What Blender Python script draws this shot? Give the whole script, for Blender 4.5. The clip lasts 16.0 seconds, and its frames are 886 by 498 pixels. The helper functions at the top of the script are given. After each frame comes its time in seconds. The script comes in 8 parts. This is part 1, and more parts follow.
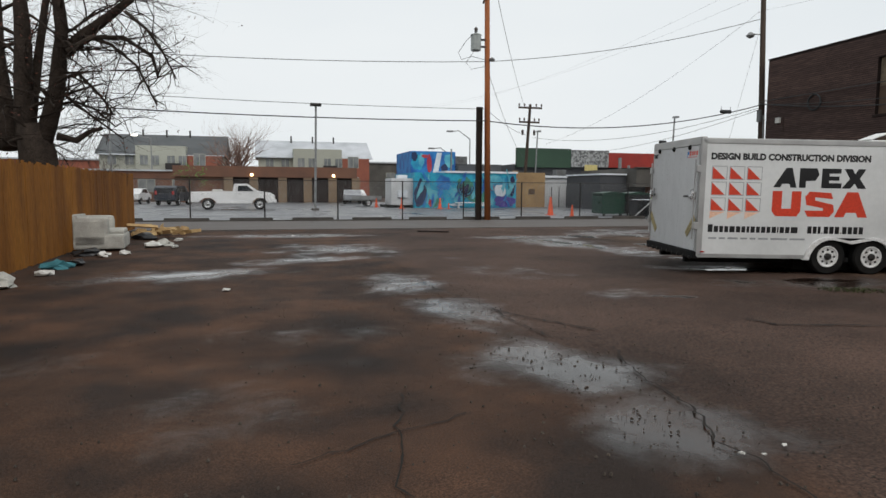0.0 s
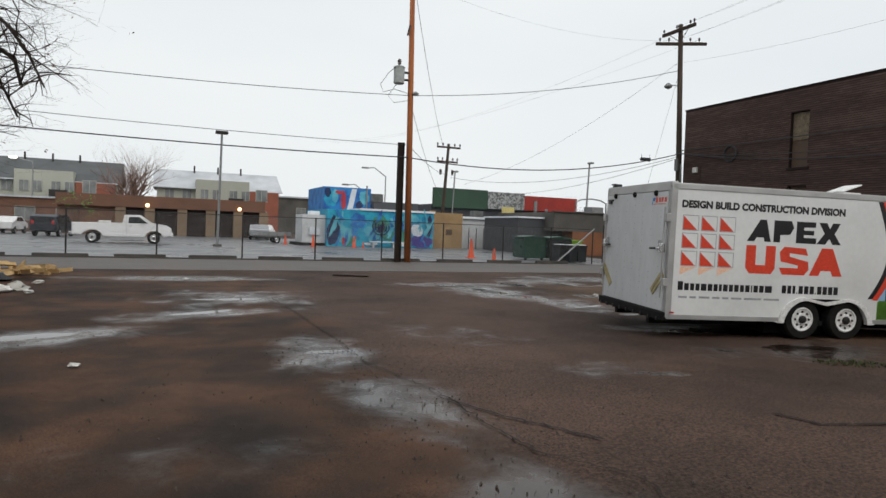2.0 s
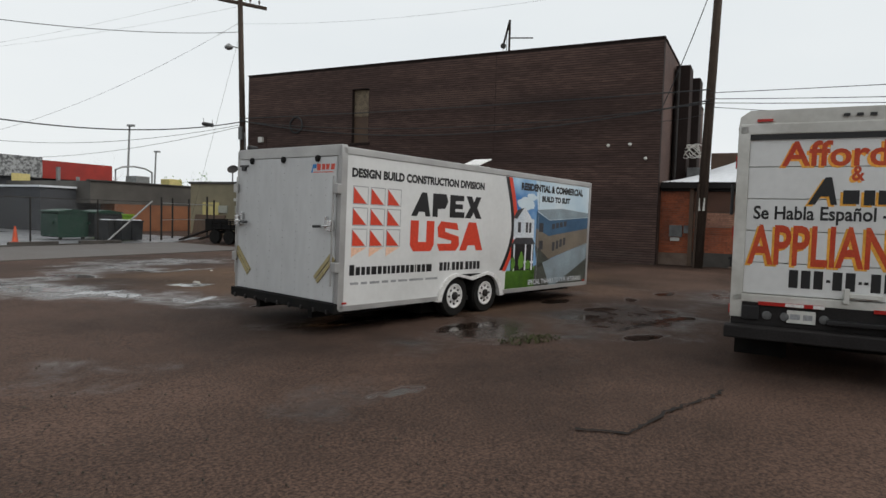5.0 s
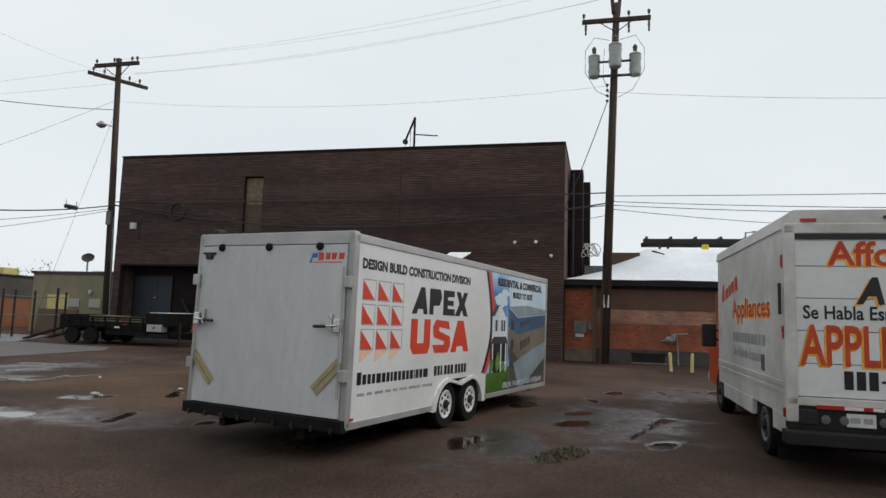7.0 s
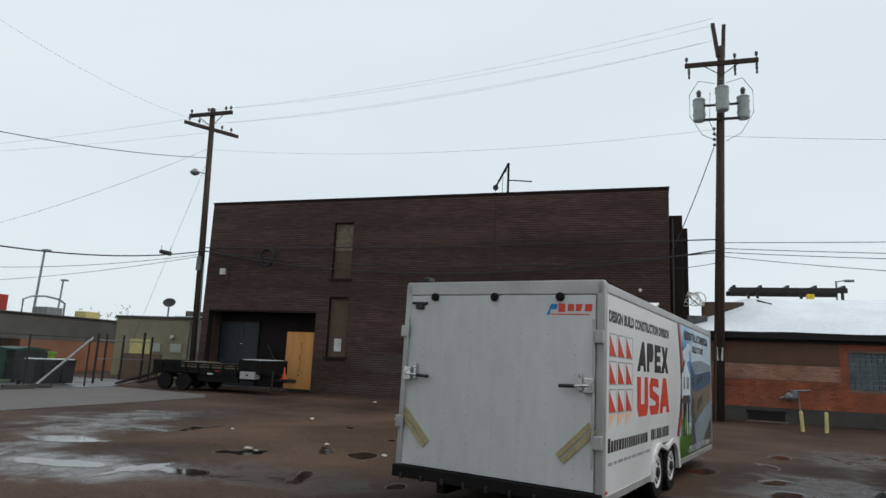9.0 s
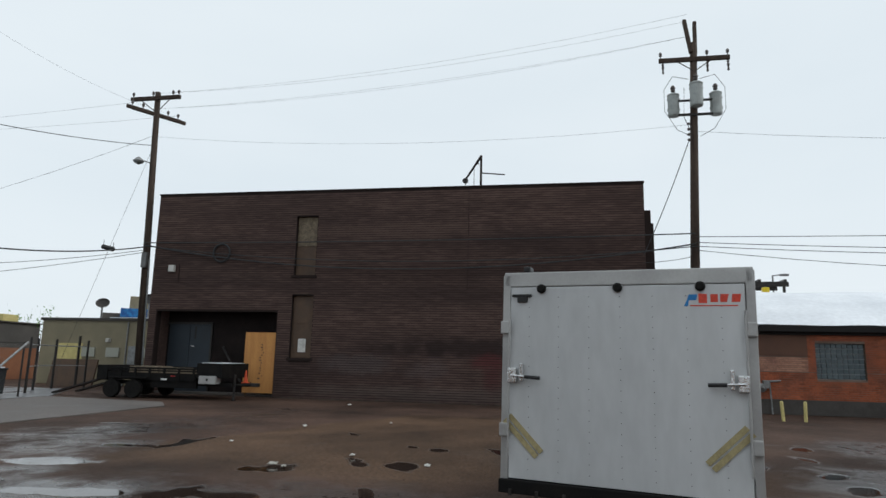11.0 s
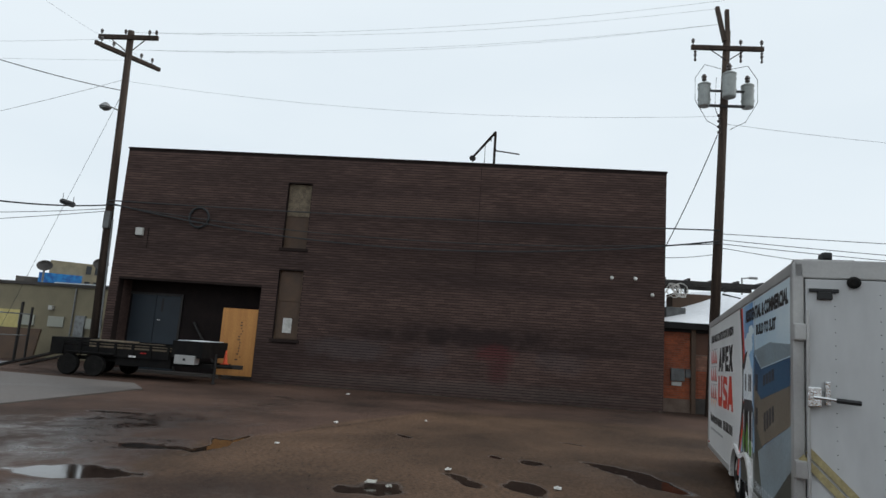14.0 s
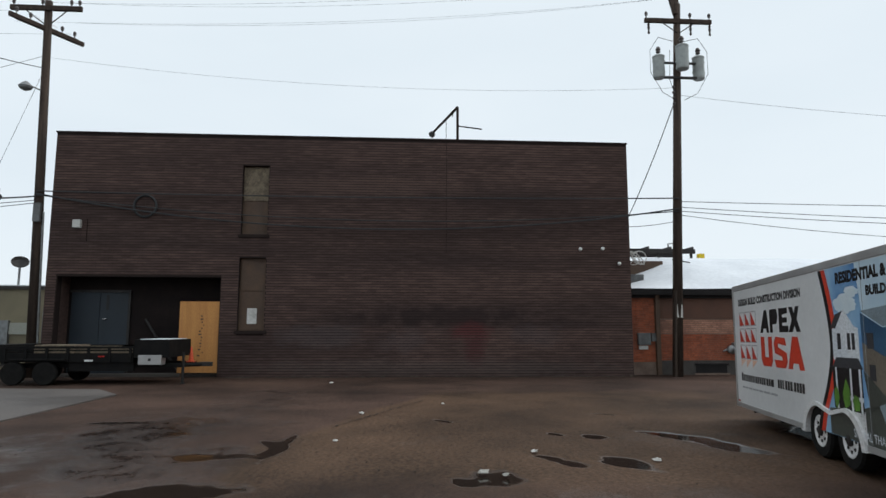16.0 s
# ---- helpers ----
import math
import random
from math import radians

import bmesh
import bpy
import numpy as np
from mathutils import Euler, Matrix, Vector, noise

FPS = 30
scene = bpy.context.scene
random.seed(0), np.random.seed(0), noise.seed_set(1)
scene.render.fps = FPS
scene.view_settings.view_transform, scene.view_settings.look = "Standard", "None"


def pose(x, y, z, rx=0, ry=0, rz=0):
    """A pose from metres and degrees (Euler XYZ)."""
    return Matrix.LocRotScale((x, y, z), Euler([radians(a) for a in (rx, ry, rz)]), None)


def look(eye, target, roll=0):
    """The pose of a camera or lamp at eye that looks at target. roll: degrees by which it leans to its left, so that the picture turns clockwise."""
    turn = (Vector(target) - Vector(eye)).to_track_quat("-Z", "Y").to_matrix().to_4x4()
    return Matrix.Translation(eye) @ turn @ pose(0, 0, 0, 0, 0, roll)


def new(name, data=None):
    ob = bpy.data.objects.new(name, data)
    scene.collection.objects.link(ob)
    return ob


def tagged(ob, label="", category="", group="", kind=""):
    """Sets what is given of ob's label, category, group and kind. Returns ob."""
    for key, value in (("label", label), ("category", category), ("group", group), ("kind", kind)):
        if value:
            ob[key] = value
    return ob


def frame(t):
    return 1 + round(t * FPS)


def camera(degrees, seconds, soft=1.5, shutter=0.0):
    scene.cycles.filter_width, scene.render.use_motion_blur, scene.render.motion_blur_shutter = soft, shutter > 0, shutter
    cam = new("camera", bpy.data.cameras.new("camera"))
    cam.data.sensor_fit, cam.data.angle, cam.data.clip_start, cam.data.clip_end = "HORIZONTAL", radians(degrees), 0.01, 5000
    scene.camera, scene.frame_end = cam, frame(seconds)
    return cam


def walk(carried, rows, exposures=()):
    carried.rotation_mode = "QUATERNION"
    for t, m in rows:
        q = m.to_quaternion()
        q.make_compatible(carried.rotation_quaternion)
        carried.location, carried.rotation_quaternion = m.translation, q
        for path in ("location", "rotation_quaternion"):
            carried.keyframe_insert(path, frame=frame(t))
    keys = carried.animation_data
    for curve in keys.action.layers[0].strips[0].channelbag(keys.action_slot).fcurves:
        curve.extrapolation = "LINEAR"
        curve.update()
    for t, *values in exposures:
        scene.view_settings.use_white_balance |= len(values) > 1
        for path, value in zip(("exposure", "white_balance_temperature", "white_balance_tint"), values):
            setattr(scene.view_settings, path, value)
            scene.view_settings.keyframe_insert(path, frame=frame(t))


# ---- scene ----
cam = camera(69.5, 16.0)
PATH = [
    (0, (0.899, 0.89, 1.624), (1.418, 2.812, 1.437), 0.4),
    (0.5, (0.929, 1.506, 1.615), (1.492, 3.409, 1.364), 3.6),
    (1, (0.959, 2.084, 1.611), (1.594, 3.977, 1.481), 2.3),
    (1.5, (1.156, 2.674, 1.693), (1.77, 4.573, 1.555), 1.0),
    (2, (1.179, 3.162, 1.711), (1.964, 5.001, 1.649), 2.1),
    (2.5, (1.369, 3.716, 1.713), (2.249, 5.512, 1.668), 1.9),
    (3, (1.399, 4.184, 1.743), (2.635, 5.754, 1.667), 4.1),
    (3.5, (1.551, 4.673, 1.661), (3.059, 5.983, 1.738), 2.4),
    (4, (1.598, 5.248, 1.669), (3.249, 6.377, 1.639), 2.7),
    (6.5, (1.784, 8.063, 1.758), (3.696, 8.638, 1.857), 1.3),
    (7, (1.844, 8.751, 1.693), (3.775, 9.227, 1.899), 1.8),
    (7.5, (1.79, 9.351, 1.691), (3.727, 9.814, 1.877), 1.7),
    (8, (1.898, 9.989, 1.678), (3.821, 10.436, 1.999), 2.5),
    (8.5, (1.835, 10.603, 1.703), (3.718, 11.218, 1.984), 2.9),
    (9, (1.845, 11.176, 1.719), (3.722, 11.774, 2.064), 2.6),
    (11.5, (2.579, 14.033, 1.679), (4.534, 14.335, 1.972), 1.5),
    (12, (2.959, 14.634, 1.684), (4.927, 14.907, 1.914), 2.4),
    (12.5, (3.284, 15.088, 1.713), (5.24, 15.352, 2.037), 0.8),
    (13, (3.406, 15.621, 1.683), (5.371, 15.843, 1.978), 1.7),
    (13.5, (3.621, 16.091, 1.69), (5.606, 16.203, 1.91), 1.6),
    (14, (3.93, 16.616, 1.726), (5.899, 16.776, 2.035), 4.0),
    (14.5, (4.078, 17.109, 1.746), (6.055, 17.23, 2.025), 1.7),
    (15, (4.234, 17.609, 1.775), (6.213, 17.607, 2.067), -0.0),
    (15.5, (4.125, 18.473, 1.682), (6.105, 18.329, 1.93), -0.1),
    (16, (4.33, 19.015, 1.713), (6.31, 18.883, 1.965), 0.1),
]
walk(cam, [(t, look(eye, target, roll)) for t, eye, target, roll in PATH], exposures=[(0, -0.14, 6620, 10), (0.5, -0.02, 6620, 10), (1.5, -0.06, 6620, 10), (2.5, -0.12, 6700, 10), (6.5, -0.12, 6600, 10), (9, -0.19, 6300, 7), (11.5, -0.12, 6300, 8), (16, -0.08, 6250, 8)])

# ---- light ----
world = bpy.data.worlds.new("overcast")
scene.world = world
world.use_nodes = True
wn, wl = world.node_tree.nodes, world.node_tree.links
wn.clear()
w_out, w_bg = wn.new("ShaderNodeOutputWorld"), wn.new("ShaderNodeBackground")
w_sky, w_mix, w_cloud = wn.new("ShaderNodeTexSky"), wn.new("ShaderNodeMix"), wn.new("ShaderNodeTexNoise")
w_geo, w_ramp, w_map = wn.new("ShaderNodeTexCoord"), wn.new("ShaderNodeValToRGB"), wn.new("ShaderNodeMapping")
w_sky.sky_type, w_sky.sun_disc = "NISHITA", False
w_sky.sun_elevation, w_sky.sun_rotation = radians(38), radians(200)
w_sky.dust_density, w_sky.air_density = 4.0, 1.0
w_map.inputs["Scale"].default_value = (1.0, 1.0, 3.0)
w_cloud.inputs["Scale"].default_value, w_cloud.inputs["Detail"].default_value = 1.3, 4.0
w_ramp.color_ramp.elements[0].position, w_ramp.color_ramp.elements[0].color = 0.30, (8.6, 9.25, 9.7, 1)
w_ramp.color_ramp.elements[1].position, w_ramp.color_ramp.elements[1].color = 0.70, (9.5, 10.0, 10.3, 1)
w_mix.data_type = "RGBA"
w_mix.inputs["Factor"].default_value = 0.95
wl.new(w_geo.outputs["Generated"], w_map.inputs["Vector"])
wl.new(w_map.outputs["Vector"], w_cloud.inputs["Vector"])
wl.new(w_cloud.outputs["Fac"], w_ramp.inputs["Fac"])
wl.new(w_sky.outputs["Color"], w_mix.inputs["A"])
wl.new(w_ramp.outputs["Color"], w_mix.inputs["B"])
wl.new(w_mix.outputs["Result"], w_bg.inputs["Color"])
wl.new(w_bg.outputs["Background"], w_out.inputs["Surface"])
w_bg.inputs["Strength"].default_value = 0.1

sun_data = bpy.data.lights.new("sun", "SUN")
sun_data.energy, sun_data.angle, sun_data.color = 1.4, radians(40), (1.0, 0.97, 0.93)
sun = new("sun", sun_data)
sun.matrix_world = look((0, 0, 60), (-10, 46, 0))


# ---- materials ----
def surface(name, base, other=None, scale=1.2, rough=0.7, metal=0.0, grain=40.0, grain_amount=0.18, bump=0.15,
            bump_scale=60.0, spread=0.5, wet=0.0, stretch=(1, 1, 1), per_piece=0.0):
    """A worn surface: two colours mixed by broad blotches, fine grain, relief, uneven gloss."""
    m = bpy.data.materials.new(name)
    m.use_nodes = True
    n, l = m.node_tree.nodes, m.node_tree.links
    p = n["Principled BSDF"]
    other = other or tuple(c * 0.72 for c in base)
    co, mp = n.new("ShaderNodeNewGeometry"), n.new("ShaderNodeMapping")
    mp.inputs["Scale"].default_value = stretch
    l.new(co.outputs["Position"], mp.inputs["Vector"])
    big, fine, rel = n.new("ShaderNodeTexNoise"), n.new("ShaderNodeTexNoise"), n.new("ShaderNodeTexNoise")
    for node, sc, de in ((big, scale, 6), (fine, grain, 3), (rel, bump_scale, 3)):
        node.inputs["Scale"].default_value, node.inputs["Detail"].default_value = sc, de
        l.new(mp.outputs["Vector"], node.inputs["Vector"])
    ramp = n.new("ShaderNodeValToRGB")
    ramp.color_ramp.elements[0].position, ramp.color_ramp.elements[1].position = 0.5 - spread * 0.35, 0.5 + spread * 0.35
    ramp.color_ramp.elements[0].color, ramp.color_ramp.elements[1].color = (*other, 1), (*base, 1)
    l.new(big.outputs["Fac"], ramp.inputs["Fac"])
    mr = n.new("ShaderNodeMapRange")
    mr.inputs["From Min"].default_value, mr.inputs["From Max"].default_value = 0.3, 0.7
    mr.inputs["To Min"].default_value, mr.inputs["To Max"].default_value = 1 - grain_amount, 1 + grain_amount
    l.new(fine.outputs["Fac"], mr.inputs["Value"])
    mul = n.new("ShaderNodeVectorMath")
    mul.operation = "SCALE"
    l.new(ramp.outputs["Color"], mul.inputs[0])
    l.new(mr.outputs["Result"], mul.inputs["Scale"])
    last = mul
    if per_piece:
        info, pr, m2 = n.new("ShaderNodeObjectInfo"), n.new("ShaderNodeMapRange"), n.new("ShaderNodeVectorMath")
        isl, add = n.new("ShaderNodeNewGeometry"), n.new("ShaderNodeMath")
        add.operation = "ADD"
        l.new(info.outputs["Random"], add.inputs[0])
        l.new(isl.outputs["Random Per Island"], add.inputs[1])
        pr.inputs["From Max"].default_value = 2.0
        pr.inputs["To Min"].default_value, pr.inputs["To Max"].default_value = 1 - per_piece, 1 + per_piece
        l.new(add.outputs["Value"], pr.inputs["Value"])
        m2.operation = "SCALE"
        l.new(mul.outputs["Vector"], m2.inputs[0])
        l.new(pr.outputs["Result"], m2.inputs["Scale"])
        last = m2
    l.new(last.outputs["Vector"], p.inputs["Base Color"])
    p.inputs["Specular IOR Level"].default_value = 0.4
    rr = n.new("ShaderNodeMapRange")
    rr.inputs["From Min"].default_value, rr.inputs["From Max"].default_value = 0.3, 0.7
    rr.inputs["To Min"].default_value, rr.inputs["To Max"].default_value = max(0.04, rough - wet), min(1.0, rough + 0.08)
    l.new(big.outputs["Fac"], rr.inputs["Value"])
    l.new(rr.outputs["Result"], p.inputs["Roughness"])
    p.inputs["Metallic"].default_value = metal
    if bump:
        b = n.new("ShaderNodeBump")
        b.inputs["Strength"].default_value, b.inputs["Distance"].default_value = bump, 0.02
        l.new(rel.outputs["Fac"], b.inputs["Height"])
        l.new(b.outputs["Normal"], p.inputs["Normal"])
    return m


def ground_material():
    """Broken wet asphalt with brown dirt washed over it and a sandy apron by the warehouse."""
    m = surface("wet_ground", (0.084, 0.042, 0.024), (0.026, 0.017, 0.013), scale=0.9, rough=0.9, grain=85, grain_amount=0.55,
                bump=0.6, bump_scale=130, spread=0.42, wet=0.05)
    m.node_tree.nodes["Principled BSDF"].inputs["Specular IOR Level"].default_value = 0.12
    n, l = m.node_tree.nodes, m.node_tree.links
    p = n["Principled BSDF"]
    src = p.inputs["Base Color"].links[0].from_socket
    geo, sep = n.new("ShaderNodeNewGeometry"), n.new("ShaderNodeSeparateXYZ")
    l.new(geo.outputs["Position"], sep.inputs["Vector"])
    edge = n.new("ShaderNodeTexNoise")
    edge.inputs["Scale"].default_value, edge.inputs["Detail"].default_value = 0.35, 5
    l.new(geo.outputs["Position"], edge.inputs["Vector"])

    def band(axis, a, b, wobble):
        """From nought at a to one at b along an axis, with a wavering edge."""
        wob = n.new("ShaderNodeMath")
        wob.operation = "MULTIPLY_ADD"
        l.new(edge.outputs["Fac"], wob.inputs[0])
        wob.inputs[1].default_value = wobble
        l.new(sep.outputs[axis], wob.inputs[2])
        r = n.new("ShaderNodeMapRange")
        r.interpolation_type = "SMOOTHSTEP"
        r.inputs["From Min"].default_value, r.inputs["From Max"].default_value = a + wobble / 2, b + wobble / 2
        l.new(wob.outputs["Value"], r.inputs["Value"])
        return r.outputs["Result"]

    def times(a, b):
        t = n.new("ShaderNodeMath")
        t.operation = "MULTIPLY"
        l.new(a, t.inputs[0])
        l.new(b, t.inputs[1])
        return t.outputs["Value"]

    def mix(fac, a, colour):
        t = n.new("ShaderNodeMix")
        t.data_type = "RGBA"
        l.new(fac, t.inputs["Factor"])
        l.new(a, t.inputs["A"])
        if isinstance(colour, tuple):
            t.inputs["B"].default_value = (*colour, 1)
        else:
            l.new(colour, t.inputs["B"])
        return t.outputs["Result"]

    def speckle(scale, dark, light):
        t, r = n.new("ShaderNodeTexNoise"), n.new("ShaderNodeValToRGB")
        t.inputs["Scale"].default_value, t.inputs["Detail"].default_value = scale, 8
        t.inputs["Roughness"].default_value = 0.7
        l.new(geo.outputs["Position"], t.inputs["Vector"])
        r.color_ramp.elements[0].position, r.color_ramp.elements[1].position = 0.38, 0.64
        r.color_ramp.elements[0].color, r.color_ramp.elements[1].color = (*dark, 1), (*light, 1)
        l.new(t.outputs["Fac"], r.inputs["Fac"])
        return r.outputs["Color"]

    asphalt = mix(band("X", 3.3, 4.1, 1.6), src, speckle(38.0, (0.023, 0.0138, 0.0105), (0.118, 0.071, 0.052)))
    past, slant = n.new("ShaderNodeMath"), n.new("ShaderNodeMath")
    past.operation, past.use_clamp = "MULTIPLY_ADD", False
    l.new(sep.outputs["X"], past.inputs[0])
    past.inputs[1].default_value, past.inputs[2].default_value = 0.36, -5.1
    clip = n.new("ShaderNodeMath")
    clip.operation = "MAXIMUM"
    l.new(past.outputs["Value"], clip.inputs[0])
    clip.inputs[1].default_value = 0.0
    slant.operation = "ADD"
    l.new(clip.outputs["Value"], slant.inputs[0])
    l.new(sep.outputs["Y"], slant.inputs[1])
    shore = n.new("ShaderNodeCombineXYZ")
    l.new(slant.outputs["Value"], shore.inputs["X"])
    sep_y, sep = sep, n.new("ShaderNodeSeparateXYZ")
    l.new(shore.outputs["Vector"], sep.inputs["Vector"])
    north = band("X", 21.3, 20.9, 0.7)
    sep = sep_y
    sand = times(times(times(band("X", 10.6, 12.4, 2.2), band("Y", 8.0, 12.5, 4.0)), band("X", 23.4, 21.6, 1.2)), north)
    broad = n.new("ShaderNodeTexNoise")
    broad.inputs["Scale"].default_value, broad.inputs["Detail"].default_value = 0.28, 12
    broad.inputs["Roughness"].default_value = 0.62
    l.new(geo.outputs["Position"], broad.inputs["Vector"])
    bt = n.new("ShaderNodeMapRange")
    bt.inputs["From Min"].default_value, bt.inputs["From Max"].default_value = 0.35, 0.65
    bt.inputs["To Min"].default_value, bt.inputs["To Max"].default_value = 0.45, 1.30
    l.new(broad.outputs["Fac"], bt.inputs["Value"])
    out = mix(sand, asphalt, speckle(16.0, (0.044, 0.026, 0.0160), (0.122, 0.074, 0.046)))
    tone = n.new("ShaderNodeVectorMath")
    tone.operation = "SCALE"
    l.new(out, tone.inputs[0])
    l.new(bt.outputs["Result"], tone.inputs["Scale"])
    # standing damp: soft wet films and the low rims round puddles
    film, fr = n.new("ShaderNodeTexNoise"), n.new("ShaderNodeMapRange")
    film.inputs["Scale"].default_value, film.inputs["Detail"].default_value = 0.42, 5
    film.inputs["Distortion"].default_value = 0.4
    l.new(geo.outputs["Position"], film.inputs["Vector"])
    fr.interpolation_type = "SMOOTHSTEP"
    fr.inputs["From Min"].default_value, fr.inputs["From Max"].default_value = 0.66, 1.18
    where, add = n.new("ShaderNodeAttribute"), n.new("ShaderNodeMath")
    where.attribute_name = "damp"
    film.inputs["Scale"].default_value, film.inputs["Detail"].default_value, film.inputs["Roughness"].default_value = 1.6, 9, 0.68
    add.operation = "MULTIPLY_ADD"
    l.new(where.outputs["Fac"], add.inputs[0])
    add.inputs[1].default_value = 0.62
    l.new(film.outputs["Fac"], add.inputs[2])
    l.new(add.outputs["Value"], fr.inputs["Value"])
    dry = n.new("ShaderNodeMath")
    dry.operation = "MULTIPLY_ADD"
    l.new(sand, dry.inputs[0])
    dry.inputs[1].default_value, dry.inputs[2].default_value = -0.85, 1.0
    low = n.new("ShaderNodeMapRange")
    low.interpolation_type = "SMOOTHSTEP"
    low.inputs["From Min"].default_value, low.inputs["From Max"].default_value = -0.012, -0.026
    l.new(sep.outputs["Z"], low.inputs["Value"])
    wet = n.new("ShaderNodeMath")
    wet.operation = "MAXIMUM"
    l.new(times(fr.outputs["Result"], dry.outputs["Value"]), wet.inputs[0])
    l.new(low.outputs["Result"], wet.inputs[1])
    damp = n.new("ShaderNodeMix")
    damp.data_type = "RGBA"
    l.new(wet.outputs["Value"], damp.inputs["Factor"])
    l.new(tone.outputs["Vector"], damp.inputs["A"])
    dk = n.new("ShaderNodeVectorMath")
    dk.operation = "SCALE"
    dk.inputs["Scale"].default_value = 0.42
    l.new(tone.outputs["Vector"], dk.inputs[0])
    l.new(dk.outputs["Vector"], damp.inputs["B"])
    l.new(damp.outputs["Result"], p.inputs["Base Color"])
    for socket, dry_value, wet_value in (("Roughness", 0.78, 0.17), ("Specular IOR Level", 0.16, 0.40)):
        r = n.new("ShaderNodeMapRange")
        r.inputs["To Min"].default_value, r.inputs["To Max"].default_value = dry_value, wet_value
        l.new(wet.outputs["Value"], r.inputs["Value"])
        l.new(r.outputs["Result"], p.inputs[socket])
    # water fills the grain where it stands
    calm = n.new("ShaderNodeMapRange")
    calm.inputs["To Min"].default_value, calm.inputs["To Max"].default_value = 0.6, 0.05
    l.new(wet.outputs["Value"], calm.inputs["Value"])
    l.new(calm.outputs["Result"], p.inputs["Normal"].links[0].from_node.inputs["Strength"])
    return m


M = {}
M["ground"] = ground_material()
M["concrete"] = surface("wet_concrete", (0.125, 0.112, 0.104), (0.075, 0.067, 0.062), scale=0.5, rough=0.72, grain=18, wet=0.2, bump=0.12)
M["concrete"].node_tree.nodes["Principled BSDF"].inputs["Specular IOR Level"].default_value = 0.22
M["lot"] = surface("lot_asphalt", (0.16, 0.165, 0.175), (0.10, 0.103, 0.11), scale=0.35, rough=0.5, grain=20, wet=0.3, bump=0.1)
M["puddle"] = surface("puddle_water", (0.020, 0.014, 0.010), (0.014, 0.010, 0.008), scale=1, rough=0.05, grain_amount=0.05, bump=0.01, bump_scale=5, wet=0.03)
M["mud"] = surface("wet_mud", (0.045, 0.034, 0.027), (0.03, 0.023, 0.018), scale=2, rough=0.35, wet=0.2, bump=0.3)
M["crack"] = surface("crack_filling", (0.022, 0.019, 0.017), scale=4, rough=0.8)
M["brown_brick"] = surface("painted_brown_brick", (0.112, 0.072, 0.061), (0.058, 0.038, 0.034), scale=0.55, rough=0.75, grain=7,
                           grain_amount=0.22, bump=0.25, bump_scale=30, spread=0.6, per_piece=0.24, stretch=(1, 0.18, 1.6))


def stain(m, y, z, ry, rz, colour, amount, scale=1.4):
    """An old stain or overpainted patch on a wall, ragged at its edge."""
    n, l = m.node_tree.nodes, m.node_tree.links
    p = n["Principled BSDF"]
    src = p.inputs["Base Color"].links[0].from_socket
    geo, mp, ln = n.new("ShaderNodeNewGeometry"), n.new("ShaderNodeMapping"), n.new("ShaderNodeVectorMath")
    mp.inputs["Location"].default_value, mp.inputs["Scale"].default_value = (0, -y / ry, -z / rz), (0, 1 / ry, 1 / rz)
    l.new(geo.outputs["Position"], mp.inputs["Vector"])
    ln.operation = "LENGTH"
    l.new(mp.outputs["Vector"], ln.inputs[0])
    tex, add, r, mx = n.new("ShaderNodeTexNoise"), n.new("ShaderNodeMath"), n.new("ShaderNodeMapRange"), n.new("ShaderNodeMix")
    tex.inputs["Scale"].default_value, tex.inputs["Detail"].default_value, tex.inputs["Roughness"].default_value = scale, 7, 0.65
    l.new(geo.outputs["Position"], tex.inputs["Vector"])
    add.operation = "MULTIPLY_ADD"
    l.new(tex.outputs["Fac"], add.inputs[0])
    add.inputs[1].default_value = 2.2
    l.new(ln.outputs["Value"], add.inputs[2])
    r.inputs["From Min"].default_value, r.inputs["From Max"].default_value = 1.55, 2.15
    r.inputs["To Min"].default_value, r.inputs["To Max"].default_value = amount, 0.0
    l.new(add.outputs["Value"], r.inputs["Value"])
    mx.data_type = "RGBA"
    mx.inputs["B"].default_value = (*colour, 1)
    l.new(r.outputs["Result"], mx.inputs["Factor"])
    l.new(src, mx.inputs["A"])
    l.new(mx.outputs["Result"], p.inputs["Base Color"])


for q in ((17.3, 2.25, 3.6, 0.45, (0.026, 0.018, 0.018), 0.75), (20.6, 2.1, 2.6, 0.28, (0.030, 0.021, 0.020), 0.6), (13.2, 1.95, 2.6, 0.22, (0.032, 0.022, 0.021), 0.6),
          (16.4, 1.65, 0.95, 0.36, (0.105, 0.030, 0.030), 0.75), (16.25, 1.1, 0.45, 0.75, (0.085, 0.030, 0.030), 0.7), (21.8, 1.5, 1.8, 0.55, (0.105, 0.088, 0.088), 0.45),
          (18.9, 1.3, 1.1, 0.5, (0.105, 0.085, 0.086), 0.4), (13.9, 1.5, 0.9, 0.55, (0.105, 0.085, 0.086), 0.4), (20.0, 7.2, 5.5, 0.5, (0.15, 0.098, 0.080), 0.35),
          (14.0, 6.6, 3.6, 0.5, (0.040, 0.027, 0.025), 0.45), (18.0, 5.4, 6.0, 0.5, (0.045, 0.030, 0.028), 0.4), (17.5, 0.35, 9.0, 0.35, (0.125, 0.105, 0.095), 0.30)):
    stain(M["brown_brick"], *q)
M["brown_joint"] = surface("painted_brown_joint", (0.030, 0.021, 0.019), scale=0.6, rough=0.85)
